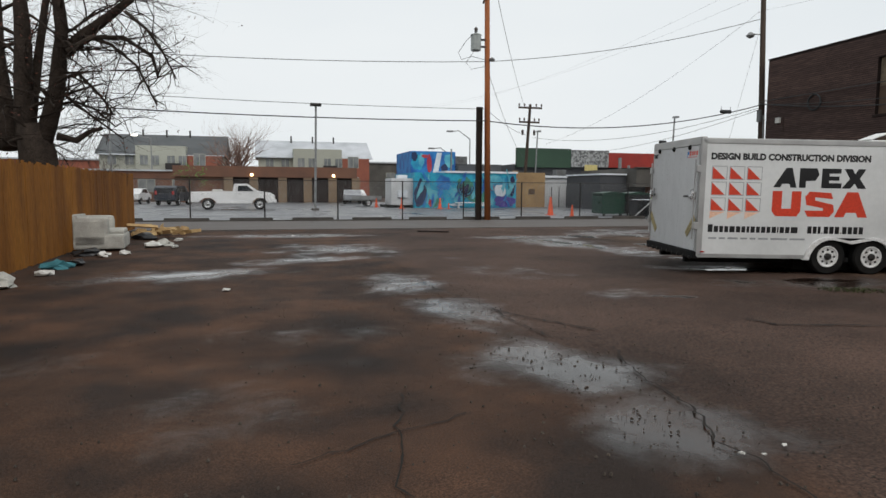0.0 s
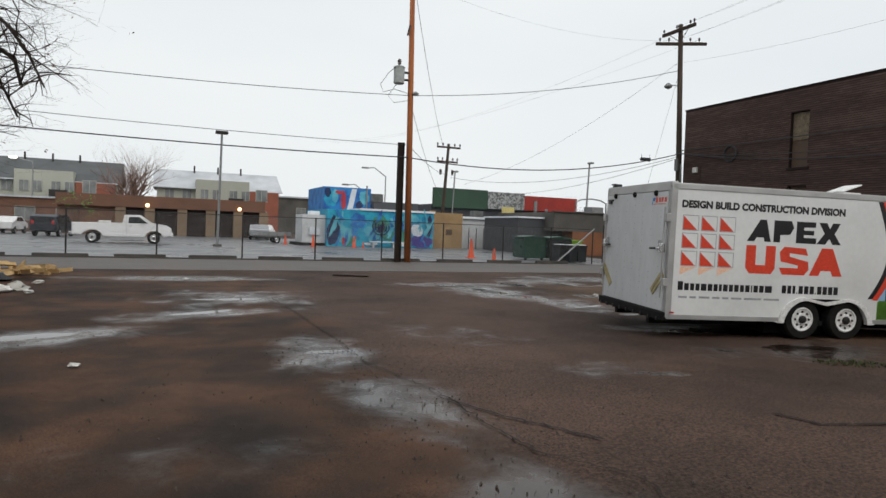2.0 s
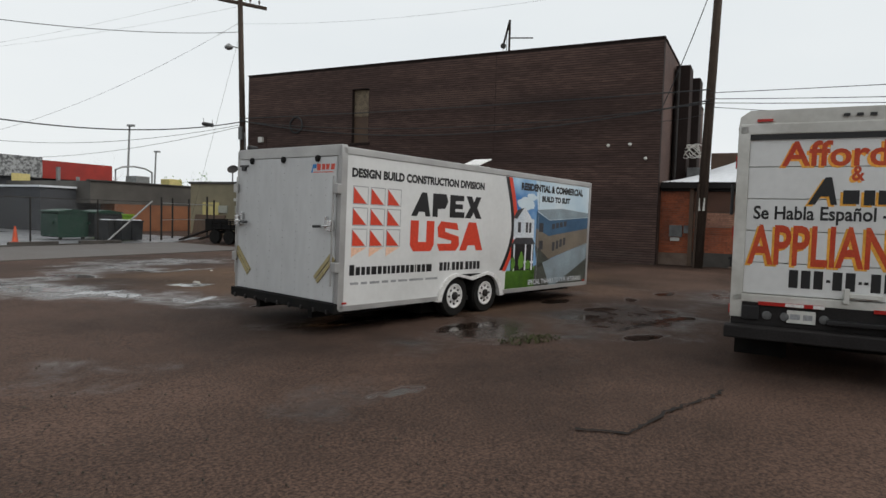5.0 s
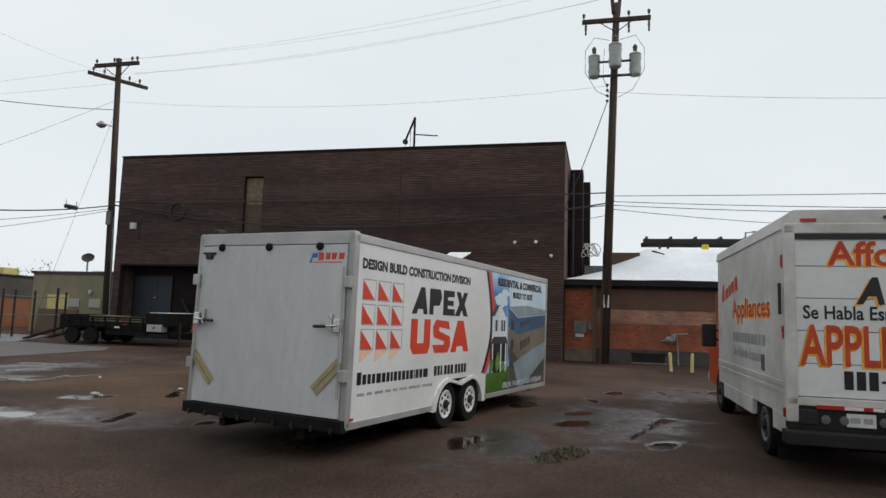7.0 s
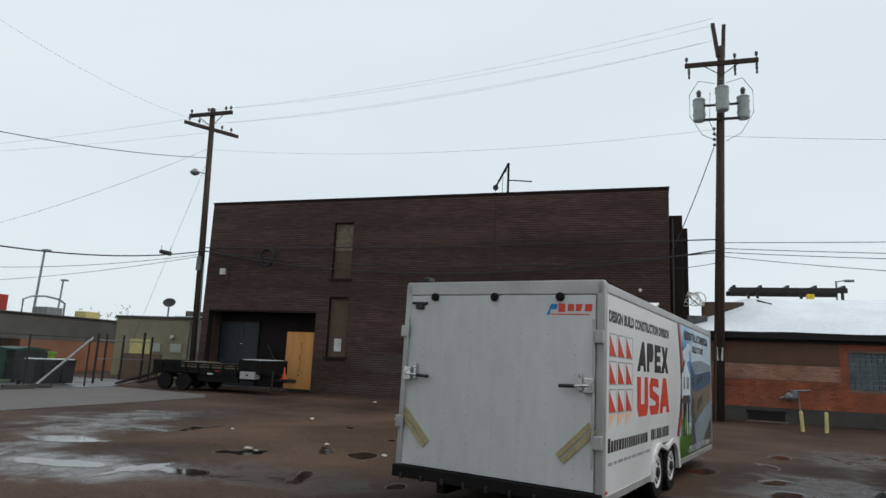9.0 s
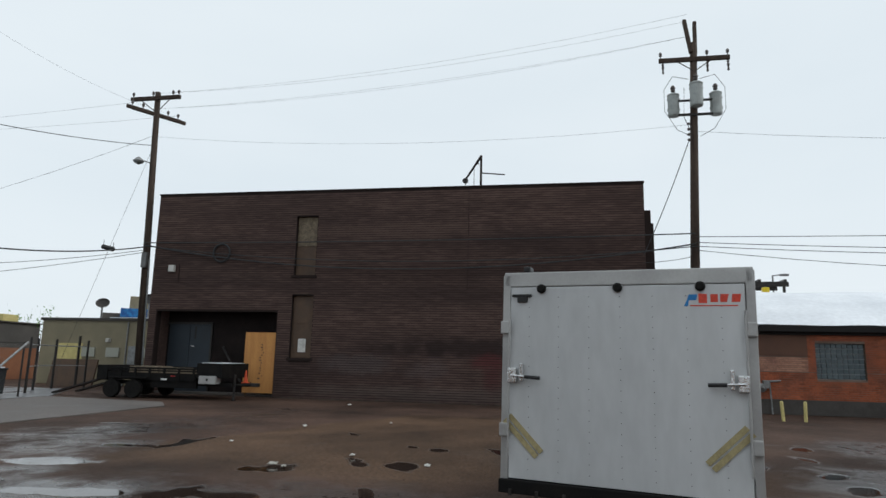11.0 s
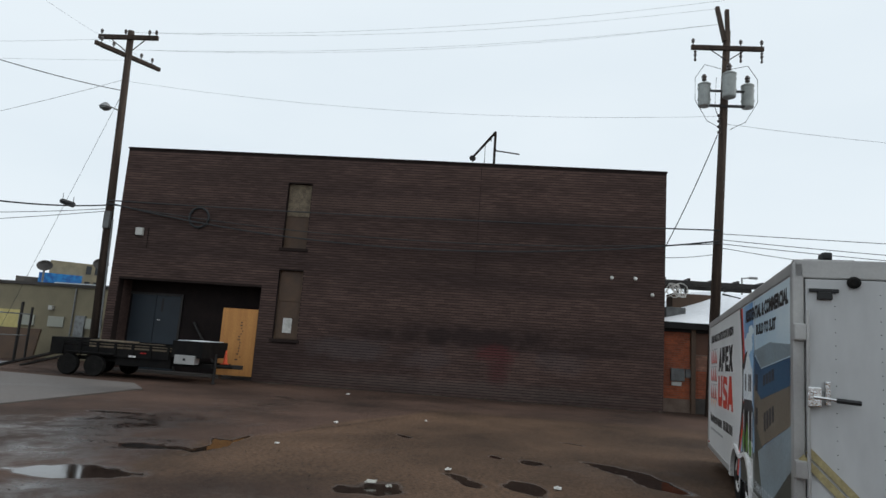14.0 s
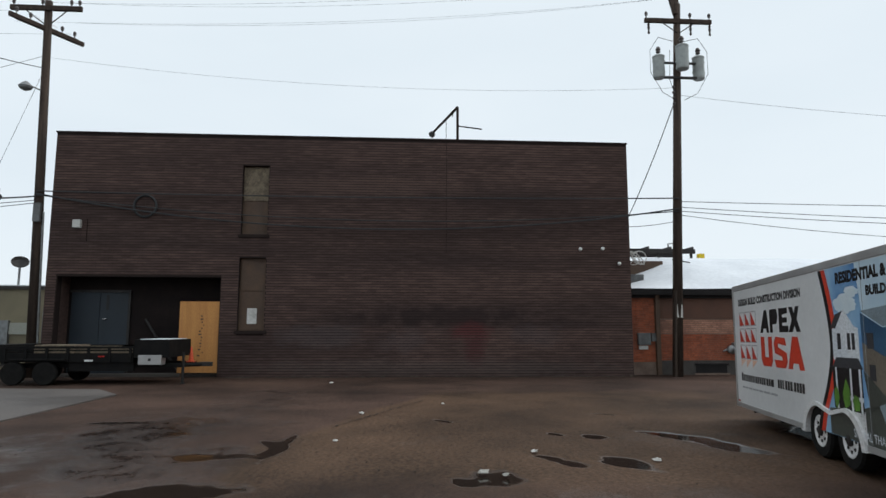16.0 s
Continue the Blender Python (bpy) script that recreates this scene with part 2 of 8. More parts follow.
M["red_brick"] = surface("weathered_red_brick", (0.36, 0.098, 0.042), (0.20, 0.065, 0.036), scale=1.2, rough=0.8, grain=14, per_piece=0.35, bump=0.3)
M["pale_brick"] = surface("worn_pale_brick", (0.36, 0.19, 0.13), (0.24, 0.12, 0.085), scale=1.4, rough=0.85, grain=14, per_piece=0.35, bump=0.3)
M["mortar"] = surface("grey_mortar", (0.20, 0.15, 0.12), (0.13, 0.09, 0.07), scale=2, rough=0.9)
M["brown_plaster"] = surface("brown_plaster", (0.13, 0.065, 0.043), (0.09, 0.048, 0.034), scale=1, rough=0.8)
M["dark_base"] = surface("grey_plinth", (0.085, 0.078, 0.072), (0.055, 0.05, 0.046), scale=1.5, rough=0.85)
M["black_trim"] = surface("black_fascia", (0.022, 0.02, 0.02), scale=2, rough=0.6)
M["snow_roof"] = surface("snowy_white_roof", (0.80, 0.83, 0.86), (0.55, 0.58, 0.62), scale=0.5, rough=0.6, grain=6, grain_amount=0.06, spread=0.9)
M["plywood"] = surface("orange_plywood", (0.52, 0.25, 0.075), (0.44, 0.20, 0.06), scale=2.2, rough=0.7, grain=30, stretch=(1, 4, 0.4))
M["osb"] = surface("weathered_board", (0.20, 0.16, 0.11), (0.11, 0.085, 0.06), scale=5, rough=0.85, grain=55, grain_amount=0.5)
M["brown_board"] = surface("brown_painted_board", (0.105, 0.066, 0.042), (0.075, 0.048, 0.034), scale=2, rough=0.7)
M["blue_door"] = surface("blue_grey_steel_door", (0.022, 0.031, 0.042), (0.016, 0.023, 0.031), scale=1.2, rough=0.5)
M["dark_steel"] = surface("dark_steel", (0.022, 0.021, 0.021), (0.035, 0.03, 0.027), scale=3, rough=0.5, metal=0.3)
M["black_paint"] = surface("black_trailer_paint", (0.006, 0.006, 0.0065), (0.011, 0.010, 0.009), scale=3, rough=0.7)
# Dark brown brick taken near black: the recess's shade is in the colour.
M["dock_shade"] = surface("shade_dark_dock_brick", (0.022, 0.016, 0.015), (0.013, 0.010, 0.010), scale=1.5, rough=0.9)
M["rubber"] = surface("black_rubber", (0.008, 0.008, 0.008), (0.014, 0.013, 0.012), scale=6, rough=0.8)
M["white_paint"] = surface("white_body_panel", (0.66, 0.665, 0.66), (0.57, 0.575, 0.57), scale=0.9, rough=0.35, grain=12, grain_amount=0.03, bump=0.02, bump_scale=3)
# Greyer copy of the white body paint: rear door's shade, plus random streaks.
M["shaded_door_white"] = surface("shade_greyed_white_panel", (0.55, 0.56, 0.565), (0.44, 0.45, 0.455), scale=0.8, rough=0.5, grain=9, grain_amount=0.05, bump=0.03, bump_scale=3, stretch=(1, 1, 0.35))
M["dirty_white"] = surface("grimy_white_paint", (0.60, 0.60, 0.57), (0.42, 0.41, 0.38), scale=1.3, rough=0.45, grain=12, grain_amount=0.07, bump=0.04, bump_scale=5)
M["aluminium"] = surface("dull_aluminium", (0.44, 0.44, 0.43), (0.34, 0.335, 0.33), scale=2, rough=0.38, metal=0.35, grain_amount=0.04, bump=0.02)
M["chrome"] = surface("bright_metal", (0.7, 0.7, 0.7), scale=6, rough=0.2, metal=1.0)
M["galvanised"] = surface("galvanised_steel", (0.30, 0.31, 0.31), (0.2, 0.2, 0.2), scale=6, rough=0.5, metal=0.7)
M["white_rim"] = surface("white_wheel_steel", (0.72, 0.72, 0.72), (0.6, 0.59, 0.57), scale=6, rough=0.35)
M["red_print"] = surface("red_vinyl", (0.62, 0.055, 0.025), (0.55, 0.05, 0.025), scale=3, rough=0.35)
M["orange_print"] = surface("pale_orange_vinyl", (0.80, 0.46, 0.30), (0.74, 0.52, 0.40), scale=3, rough=0.35)
M["black_print"] = surface("black_vinyl", (0.012, 0.012, 0.013), scale=3, rough=0.4)
M["grey_print"] = surface("grey_vinyl", (0.32, 0.33, 0.34), (0.25, 0.26, 0.27), scale=3, rough=0.35)
M["sky_print"] = surface("blue_sky_print", (0.40, 0.60, 0.74), (0.03, 0.16, 0.42), scale=1.1, rough=0.3, spread=0.5, bump=0, grain_amount=0.02)
M["pale_sky_print"] = surface("pale_sky_print", (0.62, 0.70, 0.73), (0.42, 0.56, 0.66), scale=1.0, rough=0.3, bump=0, grain_amount=0.02)
M["blue_print"] = surface("dark_blue_print", (0.05, 0.12, 0.20), (0.03, 0.075, 0.14), scale=2, rough=0.3)
M["tan_print"] = surface("tan_print", (0.20, 0.17, 0.13), (0.14, 0.12, 0.095), scale=2, rough=0.3)
M["road_print"] = surface("pale_road_print", (0.26, 0.33, 0.37), (0.18, 0.22, 0.24), scale=2, rough=0.3)
M["olive_print"] = surface("dark_olive_print", (0.075, 0.085, 0.07), (0.05, 0.055, 0.05), scale=2, rough=0.3)
M["green_print"] = surface("grass_green_print", (0.12, 0.27, 0.035), (0.08, 0.19, 0.03), scale=5, rough=0.35)
M["roof_print"] = surface("slate_print", (0.05, 0.052, 0.058), scale=3, rough=0.35)
M["sign_red"] = surface("hand_painted_red", (0.42, 0.035, 0.012), (0.50, 0.07, 0.015), scale=5, rough=0.5)
M["sign_orange"] = surface("hand_painted_orange", (0.80, 0.30, 0.04), (0.85, 0.42, 0.06), scale=5, rough=0.5)
M["sign_yellow"] = surface("hand_painted_yellow", (0.82, 0.40, 0.05), scale=5, rough=0.5)
M["strap"] = surface("tan_webbing", (0.40, 0.34, 0.18), (0.30, 0.25, 0.13), scale=9, rough=0.85)
M["red_lens"] = surface("red_reflector", (0.42, 0.02, 0.015), scale=5, rough=0.25)
M["truck_grey"] = surface("grimy_grey_metal", (0.16, 0.165, 0.165), (0.09, 0.09, 0.09), scale=3, rough=0.55, metal=0.3)
M["orange_cab"] = surface("red_orange_cab_paint", (0.50, 0.075, 0.02), (0.42, 0.06, 0.02), scale=2, rough=0.3)
M["glass"] = surface("dark_window_glass", (0.018, 0.022, 0.025), scale=2, rough=0.08, bump=0)
M["block_glass"] = surface("clouded_glass_block", (0.10, 0.13, 0.14), (0.05, 0.07, 0.08), scale=3, rough=0.12, bump=0.1, bump_scale=40)
M["pole_dark"] = surface("tarred_pole_wood", (0.075, 0.055, 0.043), (0.04, 0.03, 0.025), scale=2.5, rough=0.85, grain=30, grain_amount=0.3, stretch=(4, 4, 0.25), bump=0.5)
M["pole_orange"] = surface("new_orange_pole_wood", (0.36, 0.115, 0.035), (0.22, 0.07, 0.025), scale=2.0, rough=0.8, grain=30, grain_amount=0.3, stretch=(4, 4, 0.2), bump=0.4)
M["rust_steel"] = surface("rusty_dark_beam", (0.03, 0.02, 0.016), (0.018, 0.014, 0.012), scale=4, rough=0.8)
M["transformer"] = surface("grey_transformer_paint", (0.37, 0.40, 0.39), (0.29, 0.31, 0.30), scale=4, rough=0.5)
M["ceramic"] = surface("brown_porcelain", (0.06, 0.045, 0.04), scale=4, rough=0.3)
M["cable"] = surface("black_cable", (0.035, 0.037, 0.04), scale=4, rough=0.6, bump=0)
M["fence_wood"] = surface("stained_orange_fence_wood", (0.30, 0.122, 0.020), (0.15, 0.056, 0.011), scale=1.0, rough=0.75, grain=24, grain_amount=0.25,
                          stretch=(1.2, 1.2, 0.25), per_piece=0.09, bump=0.4)
M["bark"] = surface("dark_bark", (0.050, 0.038, 0.030), (0.028, 0.021, 0.017), scale=5, rough=0.9, grain=25, grain_amount=0.35, bump=0.8, bump_scale=18)
M["twig"] = surface("brown_twig", (0.085, 0.058, 0.045), (0.05, 0.036, 0.03), scale=5, rough=0.9, bump=0)
M["dead_leaf"] = surface("dry_red_leaf", (0.16, 0.055, 0.035), (0.10, 0.04, 0.03), scale=4, rough=0.8, bump=0)
M["couch"] = surface("grey_white_upholstery", (0.46, 0.45, 0.41), (0.33, 0.32, 0.29), scale=3, rough=0.9, grain=50, bump=0.4)
M["firewood"] = surface("split_pine_wood", (0.50, 0.35, 0.17), (0.34, 0.21, 0.09), scale=4, rough=0.8, per_piece=0.3)
M["white_rag"] = surface("white_plastic_rag", (0.62, 0.61, 0.58), (0.45, 0.44, 0.41), scale=6, rough=0.7)
M["teal_rag"] = surface("teal_cloth", (0.05, 0.19, 0.22), (0.03, 0.12, 0.14), scale=6, rough=0.85)
M["black_bag"] = surface("black_plastic_bag", (0.015, 0.015, 0.016), scale=6, rough=0.35)
M["stone"] = surface("small_rubble", (0.085, 0.066, 0.052), (0.04, 0.032, 0.026), scale=9, rough=0.85, per_piece=0.5)
M["cone"] = surface("orange_cone_plastic", (0.75, 0.11, 0.04), scale=5, rough=0.5)
M["dumpster"] = surface("dark_green_steel", (0.012, 0.052, 0.033), (0.010, 0.036, 0.025), scale=3, rough=0.5)
M["black_plastic"] = surface("black_bin_plastic", (0.022, 0.024, 0.027), scale=3, rough=0.5)
M["lime"] = surface("lime_green_paint", (0.22, 0.42, 0.03), (0.17, 0.33, 0.03), scale=3, rough=0.5)
M["beige"] = surface("cream_stucco", (0.27, 0.235, 0.155), (0.20, 0.175, 0.118), scale=0.8, rough=0.85)
M["grey_block"] = surface("grey_block_wall", (0.105, 0.098, 0.088), (0.065, 0.06, 0.055), scale=0.6, rough=0.85)
M["orange_wall"] = surface("orange_brick_wall", (0.26, 0.11, 0.055), (0.18, 0.075, 0.04), scale=0.8, rough=0.85)
M["white_wall"] = surface("white_shed_wall", (0.55, 0.56, 0.57), (0.44, 0.45, 0.46), scale=0.9, rough=0.7)
M["dark_wall"] = surface("charcoal_wall", (0.065, 0.068, 0.075), (0.05, 0.052, 0.058), scale=0.9, rough=0.7)
M["green_wall"] = surface("dark_green_parapet", (0.030, 0.065, 0.040), (0.022, 0.05, 0.032), scale=0.6, rough=0.7)
M["scrawl_wall"] = surface("grey_scrawled_parapet", (0.32, 0.33, 0.33), (0.09, 0.092, 0.095), scale=5.0, rough=0.7, spread=0.25)
M["red_wall"] = surface("red_parapet", (0.34, 0.035, 0.026), (0.25, 0.028, 0.022), scale=0.8, rough=0.7)
M["tan_wood"] = surface("tan_plywood_wall", (0.36, 0.24, 0.12), (0.26, 0.165, 0.085), scale=0.9, rough=0.8)
M["apt_cream"] = surface("sage_cream_siding", (0.38, 0.385, 0.33), (0.34, 0.345, 0.295), scale=0.3, rough=0.8)
M["apt_brick"] = surface("apartment_brick", (0.29, 0.10, 0.065), (0.23, 0.08, 0.055), scale=0.5, rough=0.85)
M["apt_roof"] = surface("dark_shingle_roof", (0.07, 0.078, 0.082), (0.10, 0.105, 0.11), scale=0.4, rough=0.8)
M["apt_roof_snow"] = surface("snow_dusted_shingle_roof", (0.50, 0.52, 0.55), (0.33, 0.35, 0.37), scale=0.35, rough=0.7)
M["garage_brick"] = surface("brown_garage_brick", (0.17, 0.085, 0.055), (0.125, 0.065, 0.045), scale=0.6, rough=0.85)
M["garage_stone"] = surface("tan_garage_piers", (0.22, 0.155, 0.10), (0.17, 0.12, 0.08), scale=0.6, rough=0.85)
M["pick_white"] = surface("white_car_paint", (0.74, 0.74, 0.74), (0.68, 0.68, 0.68), scale=1, rough=0.25, bump=0)
M["navy_paint"] = surface("dark_blue_car_paint", (0.018, 0.023, 0.034), scale=1, rough=0.25, bump=0)
M["grey_paint"] = surface("silver_car_paint", (0.35, 0.36, 0.38), scale=1, rough=0.3, bump=0)
M["yellow_paint"] = surface("faded_yellow_paint", (0.60, 0.52, 0.22), (0.50, 0.42, 0.17), scale=4, rough=0.7)
M["bright_yellow"] = surface("bright_yellow_plastic", (0.75, 0.55, 0.02), scale=4, rough=0.5)
for nm, c, d in (("mural_teal", (0.02, 0.33, 0.46), (0.015, 0.20, 0.36)), ("mural_blue", (0.025, 0.20, 0.48), (0.015, 0.09, 0.30)),
                 ("mural_aqua", (0.12, 0.42, 0.50), (0.06, 0.30, 0.42)), ("mural_navy", (0.014, 0.03, 0.09), (0.02, 0.02, 0.06)),
                 ("mural_red", (0.45, 0.05, 0.06), (0.35, 0.03, 0.05)), ("mural_white", (0.62, 0.64, 0.66), (0.5, 0.55, 0.6)),
                 ("mural_green", (0.05, 0.22, 0.16), (0.03, 0.15, 0.12)), ("mural_purple", (0.08, 0.06, 0.30), (0.05, 0.04, 0.2))):
    M[nm] = surface(nm, c, d, scale=1.3, rough=0.6, spread=0.3)


def lit(name, colour, strength):
    m = bpy.data.materials.new(name)
    m.use_nodes = True
    p = m.node_tree.nodes["Principled BSDF"]
    p.inputs["Base Color"].default_value = (*colour, 1)
    p.inputs["Emission Color"].default_value, p.inputs["Emission Strength"].default_value = (*colour, 1), strength
    return m


M["lamp_glow"] = lit("warm_lamp_glass", (1.0, 0.72, 0.38), 6.0)
M["lamp_white"] = lit("white_lamp_glass", (1.0, 0.95, 0.85), 4.0)


# ---- builders ----
def box(bm, x0, y0, z0, x1, y1, z1, bevel=0.0, m=None):
    vs = [bm.verts.new((x, y, z)) for x in (x0, x1) for y in (y0, y1) for z in (z0, z1)]
    fs = [bm.faces.new([vs[i] for i in q]) for q in ((0, 1, 3, 2), (4, 6, 7, 5), (0, 4, 5, 1), (2, 3, 7, 6), (0, 2, 6, 4), (1, 5, 7, 3))]
    if bevel:
        es = list({e for f in fs for e in f.edges})
        r = bmesh.ops.bevel(bm, geom=es, offset=bevel, segments=2, affect="EDGES", profile=0.6)
        vs = list({v for f in r["faces"] for v in f.verts} | {v for v in vs if v.is_valid})
    if m is not None:
        bmesh.ops.transform(bm, matrix=m, verts=vs)
    return vs


def rod(bm, a, b, r0, r1=None, seg=8, caps=True):
    a, b = Vector(a), Vector(b)
    r1 = r0 if r1 is None else r1
    q = (b - a).to_track_quat("Z", "Y").to_matrix()
    rings = []
    for c, r in ((a, r0), (b, r1)):
        rings.append([bm.verts.new(c + q @ Vector((r * math.cos(2 * math.pi * i / seg), r * math.sin(2 * math.pi * i / seg), 0))) for i in range(seg)])
    for i in range(seg):
        j = (i + 1) % seg
        bm.faces.new((rings[0][i], rings[0][j], rings[1][j], rings[1][i]))
    if caps:
        bm.faces.new(rings[0][::-1])
        bm.faces.new(rings[1])


def tube(bm, points, r, seg=6, radii=None):
    pts = [Vector(p) for p in points]
    rings = []
    for i, p in enumerate(pts):
        d = (pts[min(i + 1, len(pts) - 1)] - pts[max(i - 1, 0)])
        q = d.to_track_quat("Z", "Y").to_matrix()
        rr = radii[i] if radii else r
        rings.append([bm.verts.new(p + q @ Vector((rr * math.cos(2 * math.pi * k / seg), rr * math.sin(2 * math.pi * k / seg), 0))) for k in range(seg)])
    for a, b in zip(rings, rings[1:]):
        off = min(range(seg), key=lambda o: (a[0].co - b[o].co).length)
        for k in range(seg):
            bm.faces.new((a[k], a[(k + 1) % seg], b[(k + 1 + off) % seg], b[(k + off) % seg]))
    bm.faces.new(rings[0][::-1])
    bm.faces.new(rings[-1])


def lathe(bm, profile, seg=24, m=None):
    """Turns (radius, height) pairs round z."""
    rings = [[bm.verts.new((r * math.cos(2 * math.pi * k / seg), r * math.sin(2 * math.pi * k / seg), z)) for k in range(seg)] for r, z in profile]
    for a, b in zip(rings, rings[1:]):
        for k in range(seg):
            bm.faces.new((a[k], a[(k + 1) % seg], b[(k + 1) % seg], b[k]))
    bm.faces.new(rings[0][::-1])
    bm.faces.new(rings[-1])
    if m is not None:
        bmesh.ops.transform(bm, matrix=m, verts=[v for r in rings for v in r])


def prism(bm, outline, y0, y1, m=None):
    """A closed (x, z) outline drawn out from y0 to y1."""
    a = [bm.verts.new((x, y0, z)) for x, z in outline]
    b = [bm.verts.new((x, y1, z)) for x, z in outline]
    k = len(outline)
    bm.faces.new(a)
    bm.faces.new(b[::-1])
    for i in range(k):
        bm.faces.new((a[i], b[i], b[(i + 1) % k], a[(i + 1) % k]))
    if m is not None:
        bmesh.ops.transform(bm, matrix=m, verts=a + b)
    return a + b


def finish(bm, name, material, smooth=False):
    bmesh.ops.recalc_face_normals(bm, faces=bm.faces)
    me = bpy.data.meshes.new(name)
    bm.to_mesh(me)
    bm.free()
    me.materials.append(material)
    if smooth:
        me.polygons.foreach_set("use_smooth", [True] * len(me.polygons))
    return me


def part(name, bm, material, parent=None, label="", smooth=False, m=None):
    ob = new(name, finish(bm, name, material, smooth))
    if parent is not None:
        ob.parent = parent
    if m is not None:
        ob.matrix_local = m
    return tagged(ob, label)


def thing(name, label, category, m=None, group="", kind=""):
    ob = new(name)
    ob.empty_display_size = 0.2
    if m is not None:
        ob.matrix_world = m
    return tagged(ob, label, category, group, kind)


def boxes(*items, bevel=0.0):
    bm = bmesh.new()
    for it in items:
        box(bm, *it, bevel=bevel)
    return bm


def rods(*items, seg=8):
    bm = bmesh.new()
    for it in items:
        rod(bm, *it, seg=seg)
    return bm


def lettering(words, material, parent, m, width, height, name="lettering", label="", depth=0.0015, bold=0.0):
    """Words in the built-in font, drawn to the given width and height, as a thin mesh; m lays the baseline's left end."""
    cu = bpy.data.curves.new("words", "FONT")
    cu.body, cu.extrude, cu.offset, cu.resolution_u = words, 0.0, bold, 3
    ob = bpy.data.objects.new("words", cu)
    scene.collection.objects.link(ob)
    bpy.context.view_layer.update()
    me = bpy.data.meshes.new_from_object(ob.evaluated_get(bpy.context.evaluated_depsgraph_get()))
    bpy.data.objects.remove(ob)
    co = np.array([v.co[:] for v in me.vertices])
    lo, hi = co.min(axis=0), co.max(axis=0)
    sx, sy = width / (hi[0] - lo[0]), height / (hi[1] - lo[1])
    for v in me.vertices:
        v.co = ((v.co.x - lo[0]) * sx, (v.co.y - lo[1]) * sy, depth)
    me.materials.clear()
    me.materials.append(material)
    t = new(name, me)
    t.parent, t.matrix_local = parent, m
    return tagged(t, label)


def flat(name, shapes, material, parent, m, lift=0.0015, label="", thick=0.001):
    """Thin prints: closed (u, v) outlines on the plane of m, lifted off it."""
    bm = bmesh.new()
    for outline in shapes:
        a = [bm.verts.new((u, v, lift)) for u, v in outline]
        b = [bm.verts.new((u, v, lift - thick)) for u, v in outline]
        bm.faces.new(a)
        for i in range(len(a)):
            bm.faces.new((a[i], b[i], b[(i + 1) % len(a)], a[(i + 1) % len(a)]))
    return part(name, bm, material, parent, label, m=m)


def flats(name, shapes, material, parent, m, lift=0.0015, label=""):
    for sh in shapes:
        flat(name, [sh], material, parent, m, lift, label)


def rect(u0, v0, u1, v1):
    return [(u0, v0), (u1, v0), (u1, v1), (u0, v1)]


def wheel(parent, x, y, r, width, rim_material, side, name="wheel", rim_r=0.56):
    """A road wheel standing upright, its face towards side (+1 or -1 in y)."""
    turn = pose(x, y, r, -90 * side, 0, 0)
    bm = bmesh.new()
    w = width / 2
    lathe(bm, [(r * 0.54, -w * 0.9), (r * 0.93, -w), (r, -w * 0.7), (r, w * 0.7), (r * 0.93, w), (r * 0.58, w * 0.95), (r * 0.54, w * 0.6)], 28, turn)
    tyre = part(name, bm, M["rubber"], parent, "black tyre on a steel wheel", smooth=False)
    bm = bmesh.new()
    lathe(bm, [(r * 0.57, w * 0.2), (r * 0.60, w * 0.95), (r * 0.55, w * 1.0), (r * 0.48, w * 0.86), (r * 0.34, w * 0.80), (r * 0.26, w * 0.9), (0.01, w * 0.9)], 28, turn)
    part("rim", bm, rim_material, tyre, smooth=False)
    bm = bmesh.new()
    lathe(bm, [(r * 0.2, w * 0.8), (r * 0.19, w * 1.15), (r * 0.10, w * 1.25), (0.004, w * 1.25)], 14, turn)
    for k in range(8):
        a = 2 * math.pi * k / 8
        lathe(bm, [(r * 0.06, w * 0.7), (r * 0.06, w * 0.93), (0.002, w * 0.93)], 8, turn @ Matrix.Translation((r * 0.38 * math.cos(a), r * 0.38 * math.sin(a), 0)))
    part("hub", bm, M["dark_steel"], tyre)
    return tyre


def blob(bm, x, y, z, sx, sy, sz, seed, rough=0.25, m=None):
    rng = random.Random(seed)
    r = bmesh.ops.create_icosphere(bm, subdivisions=2, radius=1.0)
    off = Vector((rng.random() * 50, rng.random() * 50, rng.random() * 50))
    for v in r["verts"]:
        k = 1 + rough * noise.noise(v.co * 1.7 + off) + rough * 0.5 * noise.noise(v.co * 4 + off)
        v.co = Vector((x + v.co.x * sx * k, y + v.co.y * sy * k, max(z + v.co.z * sz * k, 0.001)))


def wavy(cx, cy, rx, ry, seed, turn=0.0, rough=0.35, count=40):
    """An uneven closed outline round (cx, cy)."""
    rng = random.Random(seed)
    off = Vector((rng.random() * 90, rng.random() * 90, 0))
    out = []
    for k in range(count):
        a = 2 * math.pi * k / count
        q = 1 + rough * (noise.noise(Vector((math.cos(a) * 1.3, math.sin(a) * 1.3, 0)) + off) + 0.6 * noise.noise(Vector((math.cos(a) * 4, math.sin(a) * 4, 0)) + off))
        u, v = rx * q * math.cos(a), ry * q * math.sin(a)
        out.append((cx + u * math.cos(turn) - v * math.sin(turn), cy + u * math.sin(turn) + v * math.cos(turn)))
    return out


for nm in ("black_paint", "rubber", "dock_shade", "brown_joint", "brown_brick", "black_trim", "dark_base", "bark", "pole_dark", "crack", "rust_steel", "fence_wood"):
    M[nm].node_tree.nodes["Principled BSDF"].inputs["Specular IOR Level"].default_value = 0.15


